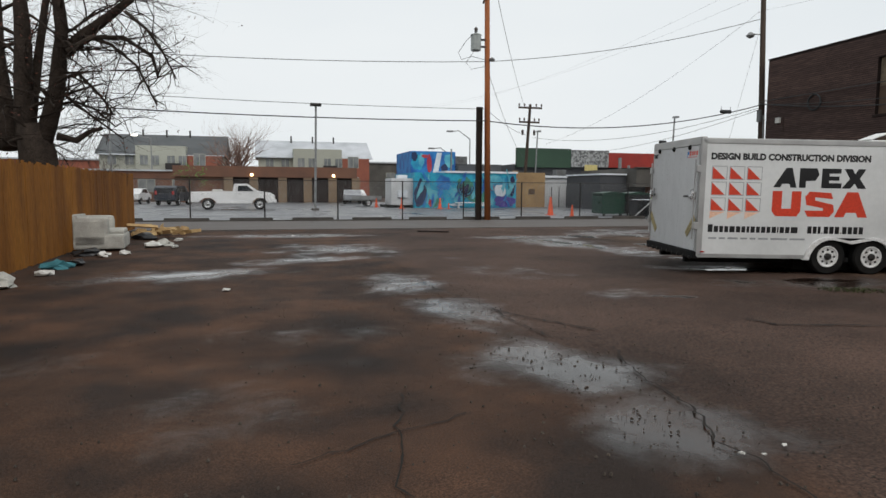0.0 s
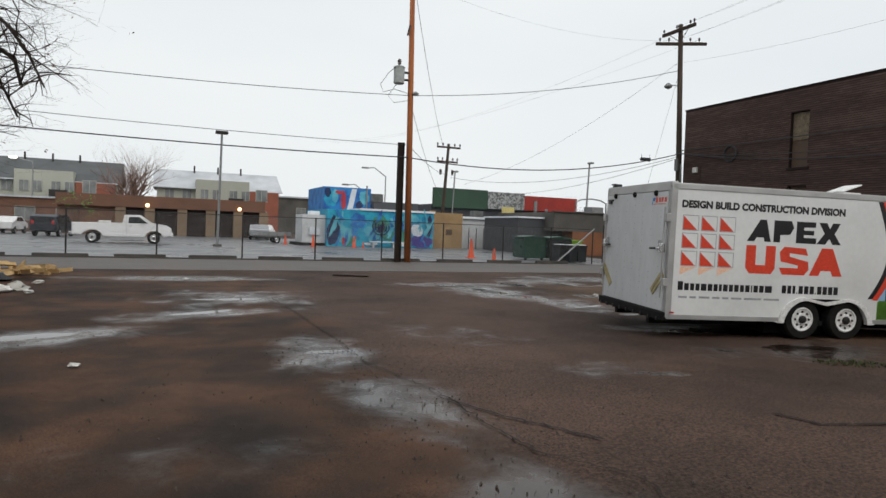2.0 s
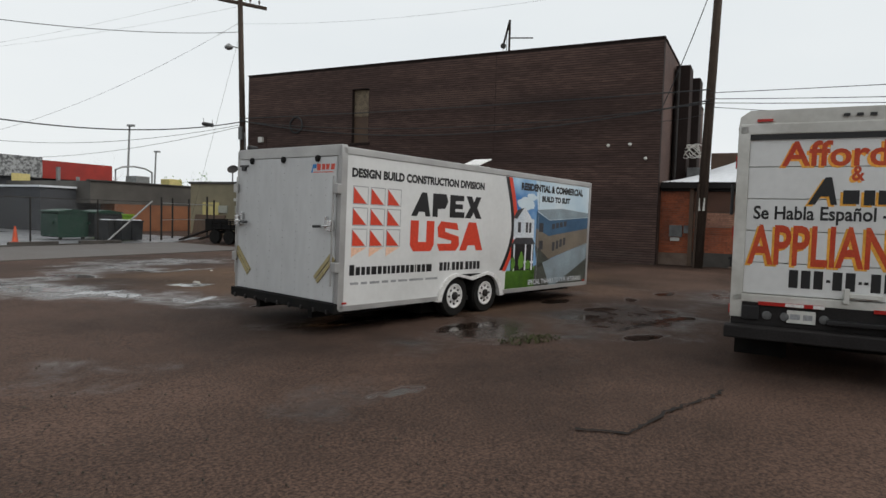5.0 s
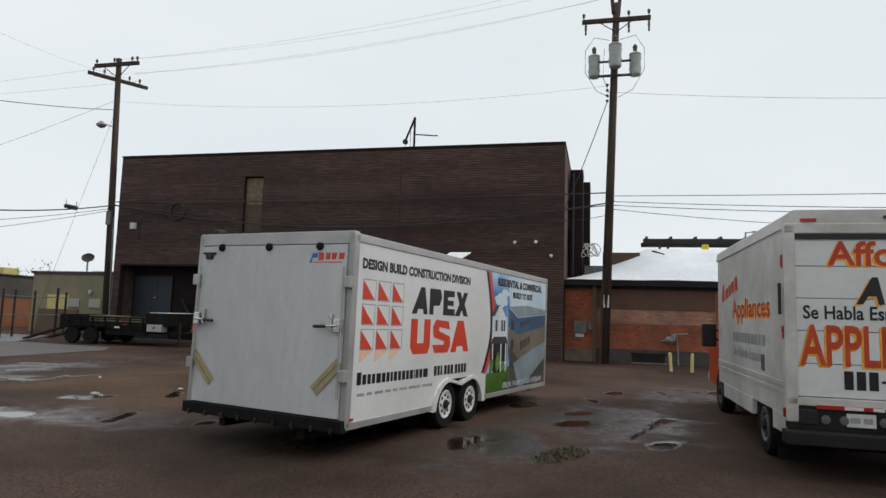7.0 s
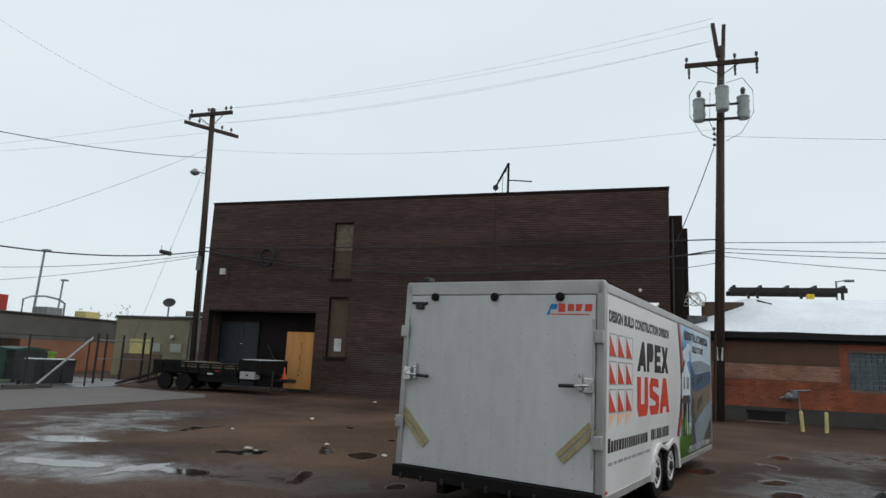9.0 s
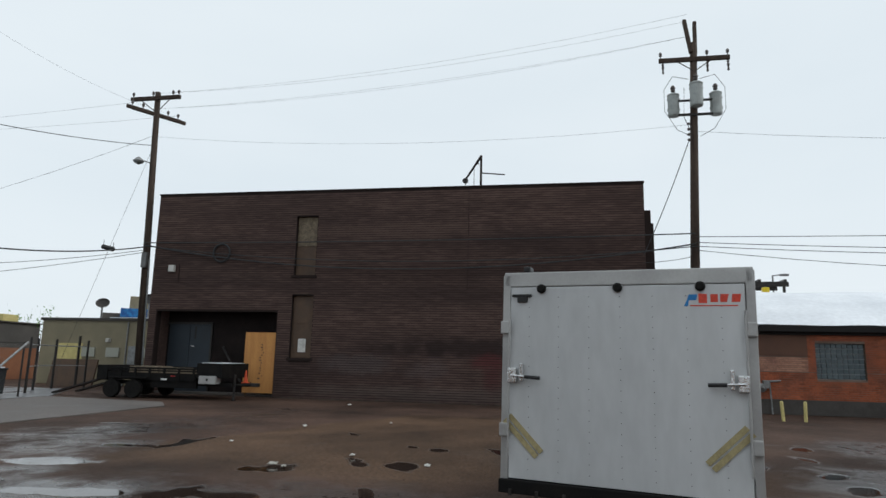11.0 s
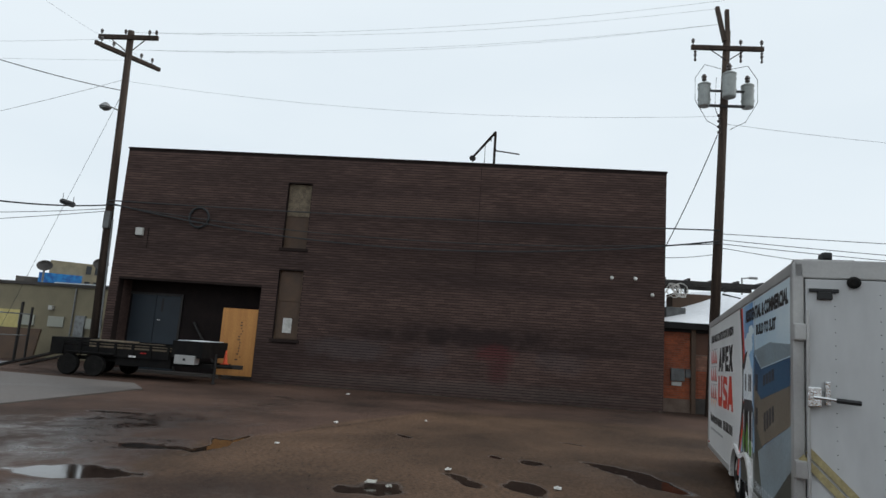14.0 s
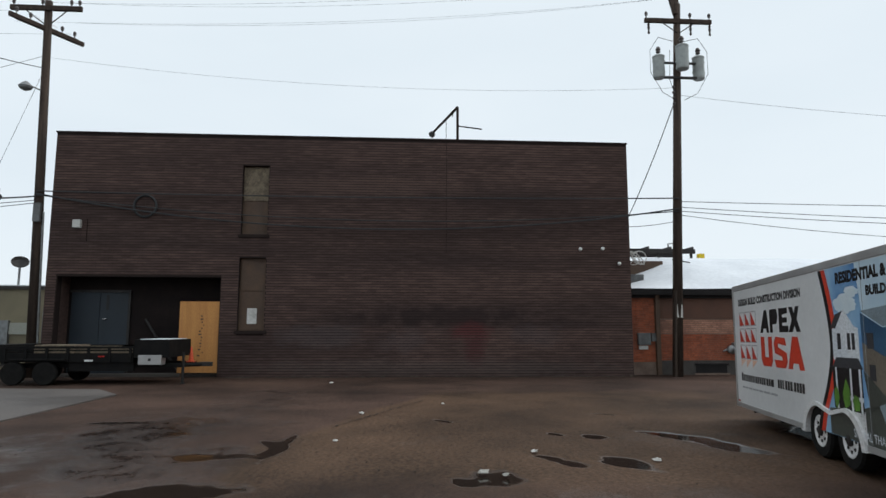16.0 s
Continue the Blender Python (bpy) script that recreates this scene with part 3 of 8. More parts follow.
# ---- ground ----
def sheet(name, outline, z, thick, material, label, category, kind="structure"):
    bm = bmesh.new()
    a = [bm.verts.new((x, y, z)) for x, y in outline]
    b = [bm.verts.new((x, y, z - thick)) for x, y in outline]
    bm.faces.new(a)
    for i in range(len(a)):
        bm.faces.new((a[i], b[i], b[(i + 1) % len(a)], a[(i + 1) % len(a)]))
    ob = part(name, bm, material)
    return tagged(ob, label, category, kind=kind)


# hollows that hold water: x, y, half length, half width, turn
PUDDLES = [(11.55, 21.5, 1.0, 0.5, 95), (12.1, 17.88, 0.50, 0.42, 80), (12.95, 16.82, 0.85, 0.22, 28), (12.93, 16.05, 0.66, 0.28, 24), (14.9, 15.8, 0.32, 0.26, 20),
           (15.2, 16.4, 0.30, 0.15, 20), (14.95, 14.45, 0.95, 0.28, 38), (13.8, 14.0, 0.75, 0.35, 30), (13.6, 21.63, 0.65, 0.42, 100), (16.95, 24.2, 0.70, 0.24, 95),
           (14.5, 20.95, 0.55, 0.14, 30), (9.7, 19.5, 1.7, 0.38, 97), (10.0, 17.6, 0.75, 0.35, 95), (10.5, 15.9, 0.8, 0.18, 20), (10.55, 14.45, 0.32, 0.15, 0),
           (-0.7, 13.7, 1.3, 0.34, 20), (1.65, 15.9, 0.9, 0.24, 25), (3.08, 11.8, 0.42, 0.14, 5),
           (1.25, 23.8, 1.5, 0.42, 0), (2.45, 18.1, 0.9, 0.30, 0), (9.1, 21.05, 1.3, 0.26, -6), (9.85, 18.3, 1.0, 0.22, -8), (11.9, 18.3, 0.42, 0.16, 0),
           (14.2, 20.8, 1.3, 0.16, -4), (6.9, 9.47, 0.44, 0.11, -20), (17.7, 8.38, 0.55, 0.24, -20), (12.95, 9.15, 0.60, 0.28, -20), (13.7, 7.7, 0.75, 0.25, -30),
           (11.55, 7.85, 0.70, 0.24, -30), (14.15, 9.1, 0.7, 0.28, -25), (10.75, 10.45, 0.95, 0.34, -14), (14.75, 10.2, 0.8, 0.26, -12),
           # (15.0, 11.9) and (11.0, 12.0): wet ground, also darkening for the trailer's contact shade.
           (19.1, 5.9, 0.7, 0.3, -20), (16.9, 18.2, 0.35, 0.12, 30), (15.0, 11.9, 1.2, 0.5, -20), (11.0, 12.0, 1.6, 0.3, -14), (16.1, 8.9, 0.6, 0.25, 10), (17.6, 14.7, 0.5, 0.12, 50)]
# thin films of standing wet: x, y, half length, half width, turn, strength
DAMP = [(-0.8, 13.4, 2.3, 0.9, 15, 0.9), (1.8, 15.6, 1.9, 0.7, 20, 0.9), (3.2, 11.6, 0.9, 1.4, 0, 0.9), (3.2, 9.1, 0.7, 1.5, 0, 0.85), (3.45, 6.2, 0.8, 1.2, 10, 1.0),
        (3.5, 4.7, 0.9, 0.7, 0, 1.0), (6.3, 9.8, 1.3, 0.5, 20, 0.6), (0.5, 5.8, 0.9, 0.8, 0, 0.50), (1.2, 8.1, 1.2, 0.6, 0, 0.50), (-1.2, 7.2, 1.3, 0.7, 0, 0.4),
        (1.5, 23.4, 3.2, 1.0, 0, 0.9), (2.5, 18.2, 2.0, 1.6, 0, 0.8), (9.6, 19.0, 2.6, 1.4, 95, 0.95), (9.6, 21.2, 2.6, 0.8, -6, 0.8), (11.0, 12.0, 2.4, 0.9, -14, 0.9),
        (13.0, 8.6, 2.8, 1.5, -22, 0.9), (10.6, 10.0, 2.0, 0.9, -14, 0.95), (15.0, 11.0, 2.4, 1.1, -14, 0.9), (14.0, 14.6, 1.7, 0.8, 35, 0.9), (10.2, 16.2, 1.2, 1.8, 10, 0.8),
        (15.6, 23.4, 3.0, 1.6, -8, 0.8), (20.0, 22.6, 4.0, 1.2, -4, 0.6), (12.9, 22.3, 1.8, 1.4, 0, 0.8), (18.3, 7.0, 2.4, 1.2, -20, 0.8), (5.6, 12.6, 1.2, 1.6, 20, 0.45)]
bm = bmesh.new()
NX, NY = 330, 300
grid = {}
film_layer = bm.verts.layers.float.new("damp")
films = [(px, py, rx, ry, math.cos(radians(t)), math.sin(radians(t)), amount) for px, py, rx, ry, t, amount in DAMP]
bowls = [(px, py, rx, ry, math.cos(radians(t)), math.sin(radians(t)), max(rx, ry) * 1.7) for px, py, rx, ry, t in PUDDLES]
for i in range(NX + 1):
    for j in range(NY + 1):
        x, y = -12 + 45 * i / NX, -6 + 38 * j / NY
        h = 0.011 * noise.noise(Vector((x * 0.5, y * 0.5, 3))) + 0.006 * noise.noise(Vector((x * 2.1, y * 2.1, 7)))
        for px, py, rx, ry, c_, s_, reach in bowls:
            dx, dy = x - px, y - py
            if abs(dx) < reach and abs(dy) < reach:
                q = math.hypot((dx * c_ + dy * s_) / rx, (dy * c_ - dx * s_) / ry)
                q += 0.45 * noise.noise(Vector((x * 1.6, y * 1.6, 11))) + 0.25 * noise.noise(Vector((x * 5, y * 5, 5)))
                if q < 1.3:
                    t = max(0.0, q / 1.3)
                    h -= 0.040 * (1 - t * t * (3 - 2 * t))
        edge = min(i, j, NX - i, NY - j)
        grid[i, j] = bm.verts.new((x, y, (h if edge > 1 else 0.0) - 0.006))
        dampness = 0.0
        for px, py, rx, ry, c_, s_, amount in films:
            dx, dy = x - px, y - py
            if abs(dx) < 6 and abs(dy) < 6:
                q = math.hypot((dx * c_ + dy * s_) / rx, (dy * c_ - dx * s_) / ry) + 0.5 * noise.noise(Vector((x * 0.9, y * 0.9, 21)))
                dampness = max(dampness, amount * min(1.0, max(0.0, 1.45 - q)))
        grid[i, j][film_layer] = dampness
for i in range(NX):
    for j in range(NY):
        bm.faces.new((grid[i, j], grid[i + 1, j], grid[i + 1, j + 1], grid[i, j + 1]))
far = [bm.verts.new(p) for p in ((-900, -900, -0.006), (900, -900, -0.006), (900, 900, -0.006), (-900, 900, -0.006))]
ring = [grid[i, 0] for i in range(NX + 1)]
bm.faces.new([far[0], far[1]] + ring[::-1])
ring = [grid[NX, j] for j in range(NY + 1)]
bm.faces.new([far[1], far[2]] + ring[::-1])
ring = [grid[NX - i, NY] for i in range(NX + 1)]
bm.faces.new([far[2], far[3]] + ring[::-1])
ring = [grid[0, NY - j] for j in range(NY + 1)]
bm.faces.new([far[3], far[0]] + ring[::-1])
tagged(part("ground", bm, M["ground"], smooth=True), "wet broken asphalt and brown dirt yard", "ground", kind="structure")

rng = random.Random(5)
near_edge = [(-60 + k * 1.0, 26.44 + 0.05 * noise.noise(Vector((k * 0.6, 1, 0)))) for k in range(83)]
sheet("road", near_edge + [(23.6, 27.6), (24.2, 32.9), (-60, 32.9)], 0.022, 0.05, M["concrete"], "wet grey concrete alley with a chipped edge", "road")
sheet("pavement", [(-70, 32.9), (24.3, 32.9), (29, 36), (29, 75), (-70, 75)], 0.030, 0.05, M["lot"], "wet grey asphalt car park", "car park")


# ---- warehouse ----
BX, BY0, BY1, BH = 28.31, 10.17, 31.83, 9.0
ware = thing("warehouse", "two-storey windowless warehouse of brown-painted brick with a loading dock", "building", pose(BX, 0, 0))
bm = bmesh.new()
T = 0.35
for y0, z0, y1, z1 in ((BY0, 0, 24.0, BH), (24.0, 0, 24.98, 1.66), (24.0, 4.36, 24.98, 5.22), (24.0, 7.87, 24.98, BH), (24.98, 0, 25.62, BH),
                       (25.62, 3.63, 31.44, BH), (31.44, 0, BY1, BH)):
    box(bm, 0.006, y0, z0, T, y1, z1)
wall_w = part("wall", bm, M["brown_joint"], ware, "brown-painted brick street wall")
for q in ((T, BY0, 0, 18, BY0 + T, BH - 0.05), (T, BY1 - T, 0, 18, BY1, BH - 0.05), (18 - T, BY0 + T, 0, 18, BY1 - T, BH - 0.05)):
    part("wall", boxes(q), M["brown_brick"], ware, "brown-painted side wall")
part("roof", boxes((T, BY0 + T, BH - 0.5, 18 - T, BY1 - T, BH - 0.3)), M["dark_base"], ware, "flat tar roof behind the parapet")
part("coping", boxes((-0.03, BY0 - 0.03, BH, T + 0.03, BY1 + 0.03, BH + 0.06), (T + 0.03, BY0 - 0.03, BH, 18, BY0 + T + 0.03, BH + 0.06)), M["brown_joint"], ware, "dark metal coping")
# Recess lining carries painted-in shade.
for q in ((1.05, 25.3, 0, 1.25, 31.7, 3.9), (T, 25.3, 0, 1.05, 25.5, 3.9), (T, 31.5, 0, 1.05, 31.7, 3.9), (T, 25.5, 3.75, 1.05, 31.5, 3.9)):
    part("dock_lining", boxes(q), M["dock_shade"], ware, "brick recess of the loading dock, shade put into its colour")
part("floor", boxes((T, 25.5, 0.0, 1.05, 31.5, 0.10)), M["concrete"], ware, "concrete dock floor")
for k, (y0, y1) in enumerate(((29.28, 30.30), (30.32, 31.36))):
    d = part("door", boxes((0.99, y0, 0.1, 1.05, y1, 3.1)), M["blue_door"], ware, "blue-grey steel dock door")
    if k == 0:
        part("handle", rods(((0.95, 30.16, 2.1), (0.95, 30.02, 2.1), 0.022)), M["chrome"], d, "chrome lever handle")
        part("window", boxes((0.985, 29.98, 2.45, 0.99, 30.08, 3.0)), M["black_print"], d, "narrow dark door pane")
part("door_frame", boxes((0.96, 29.18, 0.1, 1.04, 29.27, 3.2), (0.96, 29.27, 3.11, 1.04, 31.45, 3.2)), M["dark_steel"], ware)
for z0, z1, mid in ((5.22, 7.87, 6.55), (1.66, 4.36, 3.2)):
    w = part("window", boxes((0.20, 24.0, z0, 0.24, 24.98, z1)), M["brown_board"], ware, "boarded-up window")
    if z0 > 5:
        part("board", boxes((0.17, 24.03, mid, 0.20, 24.95, z1 - 0.03)), M["osb"], w, "weathered flake board")
        part("board", boxes((0.175, 24.03, z0 + 0.05, 0.20, 24.95, mid - 0.03)), M["brown_board"], w)
    else:
        part("board", boxes((0.17, 24.03, mid - 0.05, 0.20, 24.95, z1 - 0.03)), M["brown_board"], w, "brown painted board")
        part("board", boxes((0.175, 24.03, z0 + 0.05, 0.20, 24.95, mid - 0.08)), M["brown_board"], w, "grimy brown board")
        part("notice", boxes((0.160, 24.31, 1.93, 0.168, 24.66, 2.50)), M["white_rag"], w, "white paper notice")
    part("sill", boxes((-0.06, 23.90, z0 - 0.10, 0.2, 25.06, z0 + 0.02), bevel=0.01), M["brown_joint"], w, "dark brick sill")
bm = bmesh.new()
tube(bm, [(-0.05, 28.47 + 0.40 * math.cos(a * math.pi / 16), 6.25 + 0.40 * math.sin(a * math.pi / 16)) for a in range(33)], 0.045, 6)
part("cable_loop", bm, M["cable"], ware, "coil of black cable hung on the brick")
lamp = part("wall_lamp", boxes((-0.16, 30.70, 5.40, 0.0, 30.98, 5.70), bevel=0.02), M["dirty_white"], ware, "small white wall lamp")
part("conduit", rods(((-0.03, 30.5, 4.9), (-0.03, 30.5, 5.75), 0.015)), M["brown_joint"], ware)
for y, z in ((12.17, 4.76), (11.30, 4.78), (10.67, 4.21)):
    bm = bmesh.new()
    rod(bm, (0, y, z + 0.05), (-0.12, y, z + 0.05), 0.02)
    lathe(bm, [(0.02, -0.04), (0.05, 0.0), (0.07, 0.09), (0.02, 0.11)], 12, pose(-0.14, y, z, 0, -60, 0))
    part("security_light", bm, M["dirty_white"], ware, "small white floodlight on the wall")
for y0, y1, z1, x0 in ((9.5, 10.1, 8.6, 3.2), (9.2, 10.1, 8.3, 4.6)):
    part("duct", boxes((x0, y0, 0, x0 + 1.2, y1, z1), bevel=0.03), M["brown_joint"], ware, "brown duct up the side wall")
part("pipe", rods(((3.0, 9.95, 0), (3.0, 9.95, 8.4), 0.07)), M["dark_steel"], ware)

crane = thing("roof_hoist", "rusty steel hoist with a slanting boom on the parapet", "hoist", pose(BX + 0.3, 16.83, BH))
part("mast", rods(((0, 0, -0.3), (0, 0, 1.48), 0.05)), M["rust_steel"], crane)
part("boom", rods(((0, 0, 1.46), (1.70, 0.98, 0.84), 0.055, 0.045)), M["rust_steel"], crane)
part("stay", rods(((0, 0, 0.70), (0.29, -1.0, 0.68), 0.028), ((0.3, 0.17, 1.34), (0.3, 0.17, 1.18), 0.02)), M["rust_steel"], crane)
part("pulley", rods(((1.56, 0.96, 0.84), (1.68, 0.90, 0.84), 0.12), seg=14), M["dark_steel"], crane)
part("chain", rods(((1.62, 0.93, 0.74), (1.60, 0.92, 0.02), 0.012)), M["cable"], crane)
part("chain", rods(((0.70, 0.40, 1.18), (0.70, 0.40, 0.18), 0.012)), M["cable"], crane)

ply = thing("plywood_sheet", "orange plywood sheet closing part of the loading dock", "board", pose(BX, 0, 0))
part("panel", boxes((0.06, 25.60, 0.16, 0.085, 27.05, 2.74)), M["plywood"], ply)
part("brace", boxes((0.085, 25.70, 0.3, 0.13, 25.80, 2.70), (0.085, 26.85, 0.0, 0.13, 26.95, 2.70)), M["brown_board"], ply)
rg = random.Random(2)
for k in range(14):
    y, z = 26.15 + rg.random() * 0.12, 0.75 + k * 0.11
    part("bar", boxes((0.056, y, z, 0.0595, y + 0.03 + rg.random() * 0.08, z + 0.05)), M["brown_board"], ply, "small dark bar")
rake = thing("leaning_pipe", "dark pipe leaning inside the loading dock", "pipe", pose(BX, 0, 0))
part("pipe", rods(((0.75, 27.2, 0.1), (0.95, 28.6, 2.1), 0.05)), M["dark_steel"], rake)

# ---- red brick shop with the white roof ----
SX = 29.0
shop = thing("brick_shop", "low red brick shop with a snow-white sloping roof", "building", pose(SX, 0, 0))
part("wall", boxes((0.006, -14, 0, 0.3, 2.30, 3.1), (0.006, 2.30, 0, 0.3, 4.02, 1.34), (0.006, 2.30, 2.68, 0.3, 4.02, 3.1), (0.006, 4.02, 0, 0.3, BY0 - 0.02, 3.1)), M["mortar"], shop, "brick front wall")
part("wall", boxes((0.3, -14, 0, 16, -13.7, 3.1), (0.3, BY0 - 0.6, 0, 16, BY0 - 0.35, 3.1), (15.7, -13.7, 0, 16, BY0 - 0.6, 3.1)), M["red_brick"], shop)
part("plinth", boxes((-0.03, -14, 0, 0.0, 8.9, 0.55)), M["dark_base"], shop, "grey cement plinth")
part("plaster_band", boxes((-0.025, 4.3, 2.18, 0.0, 8.9, 3.1)), M["brown_plaster"], shop, "brown plaster band under the eave")
part("fascia", boxes((-0.35, -14, 3.1, 0.3, BY0 - 0.05, 3.32), (-0.12, -14, 2.98, 0.0, BY0 - 0.05, 3.1)), M["black_trim"], shop, "black eave board")
bm = bmesh.new()
NR = 40
rows_ = []
for j in range(NR + 1):
    y = -14.3 + (BY0 - 0.1 + 14.3) * j / NR
    row = []
    for i in range(13):
        u = i / 12
        x = -0.38 + 9.4 * u
        hip = min(1.0, max(0.0, (BY0 + 0.6 - y) / 4.2))
        z = 3.34 + (2.15 * hip) * math.sin(u * math.pi / 2) ** 0.8 + 0.05 * noise.noise(Vector((x * 0.5, y * 0.6, 2)))
        if abs(y - 4.6) < 0.5 and u > 0.2:
            z -= 0.10
        row.append(bm.verts.new((x, y, z)))
    rows_.append(row)
for a, b in zip(rows_, rows_[1:]):
    for i in range(12):
        bm.faces.new((a[i], a[i + 1], b[i + 1], b[i]))
back = [bm.verts.new((9.1, v.co.y, 3.1)) for v in (rows_[0][-1], rows_[-1][-1])]
bm.faces.new([back[0], back[1]] + [r[-1] for r in rows_[::-1]])
part("roof", bm, M["snow_roof"], shop, "white roofing sheet dusted with snow", smooth=True)
part("roof_strap", rods(((3.4, 5.9, 4.72), (0.0, 4.75, 3.46), 0.035), ((3.4, 5.9, 4.75), (4.3, 6.3, 5.0), 0.05)), M["black_trim"], shop)
win = part("window", boxes((0.16, 2.30, 1.34, 0.24, 4.02, 2.68)), M["white_wall"], shop, "glass-block window")
for i in range(9):
    for j in range(7):
        y0, z0 = 2.32 + i * 0.19, 1.36 + j * 0.19
        part("glass_block", boxes((0.10, y0, z0, 0.17, y0 + 0.165, z0 + 0.165), bevel=0.012), M["block_glass"], win)
part("vent", boxes((-0.05, 6.2, 0.06, -0.02, 7.45, 0.36), (-0.10, 6.15, 0.36, 0.0, 7.5, 0.44)), M["black_trim"], shop, "dark vent opening low in the wall")
part("lintel", boxes((-0.07, 6.1, 0.0, -0.03, 7.5, 0.06)), M["mortar"], shop)
bm = bmesh.new()
tube(bm, [(-0.12, 6.35, 0.92), (-0.14, 6.2, 0.98), (-0.14, 5.95, 0.98), (-0.14, 5.9, 1.2), (-0.14, 5.35, 1.25)], 0.035, 8)
tube(bm, [(-0.14, 5.75, 1.2), (-0.14, 5.72, 0.6), (-0.14, 5.7, 0.0)], 0.03, 8)
part("gas_pipe", bm, M["galvanised"], shop, "grey gas pipes")
bm = bmesh.new()
lathe(bm, [(0.05, -0.1), (0.16, -0.08), (0.17, 0.05), (0.08, 0.12), (0.03, 0.2)], 14, pose(-0.2, 6.05, 0.98, 0, -90, 0))
box(bm, -0.30, 5.80, 0.95, -0.08, 6.0, 1.25, bevel=0.03)
part("gas_meter", bm, M["galvanised"], shop, "grey gas meter")
part("meter_box", boxes((-0.14, 9.25, 1.15, 0.0, 9.75, 1.62), bevel=0.015), M["truck_grey"], shop, "electric boxes on the wall")
part("meter_box", boxes((-0.10, 9.0, 1.3, 0.0, 9.2, 1.62)), M["truck_grey"], shop)
part("notice", boxes((-0.08, 9.35, 0.98, 0.0, 9.7, 1.12)), M["dirty_white"], shop)
part("post", boxes((-0.16, 8.86, 0, 0.0, 9.02, 3.1)), M["brown_board"], shop, "brown wall post")
part("roof_box", boxes((2.0, 8.6, 3.4, 3.2, 9.4, 4.1), bevel=0.03), M["truck_grey"], shop, "grey rooftop unit")
bm = bmesh.new()
for k in range(5):
    tube(bm, [(1.4 + 0.1 * k, 9.0 + 0.06 * k + 0.3 * math.cos(a * 0.5), 4.75 + 0.28 * math.sin(a * 0.5 + k)) for a in range(13)], 0.022, 5)
part("hose", bm, M["white_rag"], shop, "coils of pale hose on the roof")
part("roof_box", boxes((4.0, 6.9, 4.1, 5.0, 8.6, 4.9), bevel=0.02), M["brown_board"], shop)
for x, y, z in ((3.2, 7.0, 4.1), (7.0, 3.4, 5.35)):
    part("bucket", boxes((x, y, z, x + 0.28, y + 0.32, z + 0.3), bevel=0.05), M["bright_yellow"], shop, "yellow bucket on the roof")

canopy = thing("roof_canopy", "dark steel canopy frame standing behind the shop", "canopy", pose(45, 0, 0))
for x in (0.0, 2.2):
    part("beam", boxes((x, -0.4, 6.75, x + 0.16, 6.0, 7.05)), M["dark_steel"], canopy)
for k in range(5):
    part("joist", boxes((0.0, -0.3 + k * 1.5, 7.05, 2.4, -0.15 + k * 1.5, 7.2)), M["dark_steel"], canopy)
for y in (4.4, 4.9, -0.2, 2.0):
    part("post", boxes((0.0, y, 0.0, 0.14, y + 0.14, 6.75)), M["dark_steel"], canopy)
lampf = thing("street_lamp", "grey street lamp behind the shop", "lamp", pose(52, -1.6, 0))
part("pole", rods(((0, 0, 0), (0, 0, 8.4), 0.09, 0.06)), M["galvanised"], lampf)
part("arm", rods(((0, 0, 8.35), (0, -0.6, 8.45), 0.04)), M["galvanised"], lampf)
part("head", boxes((-0.12, -1.1, 8.34, 0.12, -0.5, 8.5), bevel=0.04), M["galvanised"], lampf)

for k, y in enumerate((6.30, 5.62)):
    b = thing("bollard", "leaning yellow pipe bollard before the shop wall", "bollard", pose(25.7, y, 0, 0, (-3, 2)[k], 0) @ pose(0, 0, 0, (-4, 2)[k], 0, 0), group="bollards")
    bm = bmesh.new()
    lathe(bm, [(0.055, -0.05), (0.055, 0.60), (0.04, 0.64), (0.01, 0.65)], 14)
    part("post", bm, M["yellow_paint"], b)


# ---- cargo trailer ----
tr = thing("cargo_trailer", "white enclosed cargo trailer with red and black vinyl lettering", "trailer", pose(9.235, 12.845, 0.340, 0.5, 0.65, -13.3))
TL, TW, TH = 7.38, 1.277, 2.31
body_bm = bmesh.new()
prism(body_bm, [(0.03, 0.05), (2.14, 0.05), (2.14, 0.42), (3.98, 0.42), (3.98, 0.05), (TL, 0.05), (TL, TH - 0.06), (0.03, TH - 0.06)], -TW, TW)
body = part("body", body_bm, M["white_paint"], tr, "white sheet-metal body")
part("wheel_housing", boxes((2.14, -0.92, 0.05, 3.98, 0.92, 0.42)), M["black_paint"], tr)
part("roof", boxes((0.02, -TW + 0.03, TH - 0.06, TL - 0.02, TW - 0.03, TH + 0.01), bevel=0.02), M["white_paint"], tr)
bm = bmesh.new()
for s in (-1, 1):
    a, b = sorted((s * (TW + 0.012), s * (TW - 0.05)))
    box(bm, 0.0, a, TH - 0.10, TL, b, TH + 0.005, bevel=0.012)
    box(bm, 0.0, a, 0.0, 2.12, b, 0.075)
    box(bm, 4.02, a, 0.0, TL, b, 0.075)
    box(bm, TL - 0.06, a, 0.0, TL + 0.01, b, TH)
part("side_trim", bm, M["aluminium"], tr, "dull aluminium corner trim")
bm = bmesh.new()
for s in (-1, 1):
    a, b = sorted((s * (TW + 0.012), s * (TW - 0.075)))
    box(bm, -0.03, a, 0.02, 0.08, b, TH, bevel=0.01)
box(bm, -0.03, -TW, TH - 0.13, 0.08, TW, TH + 0.03, bevel=0.012)
part("rear_frame", bm, M["aluminium"], tr, "weathered aluminium rear frame")
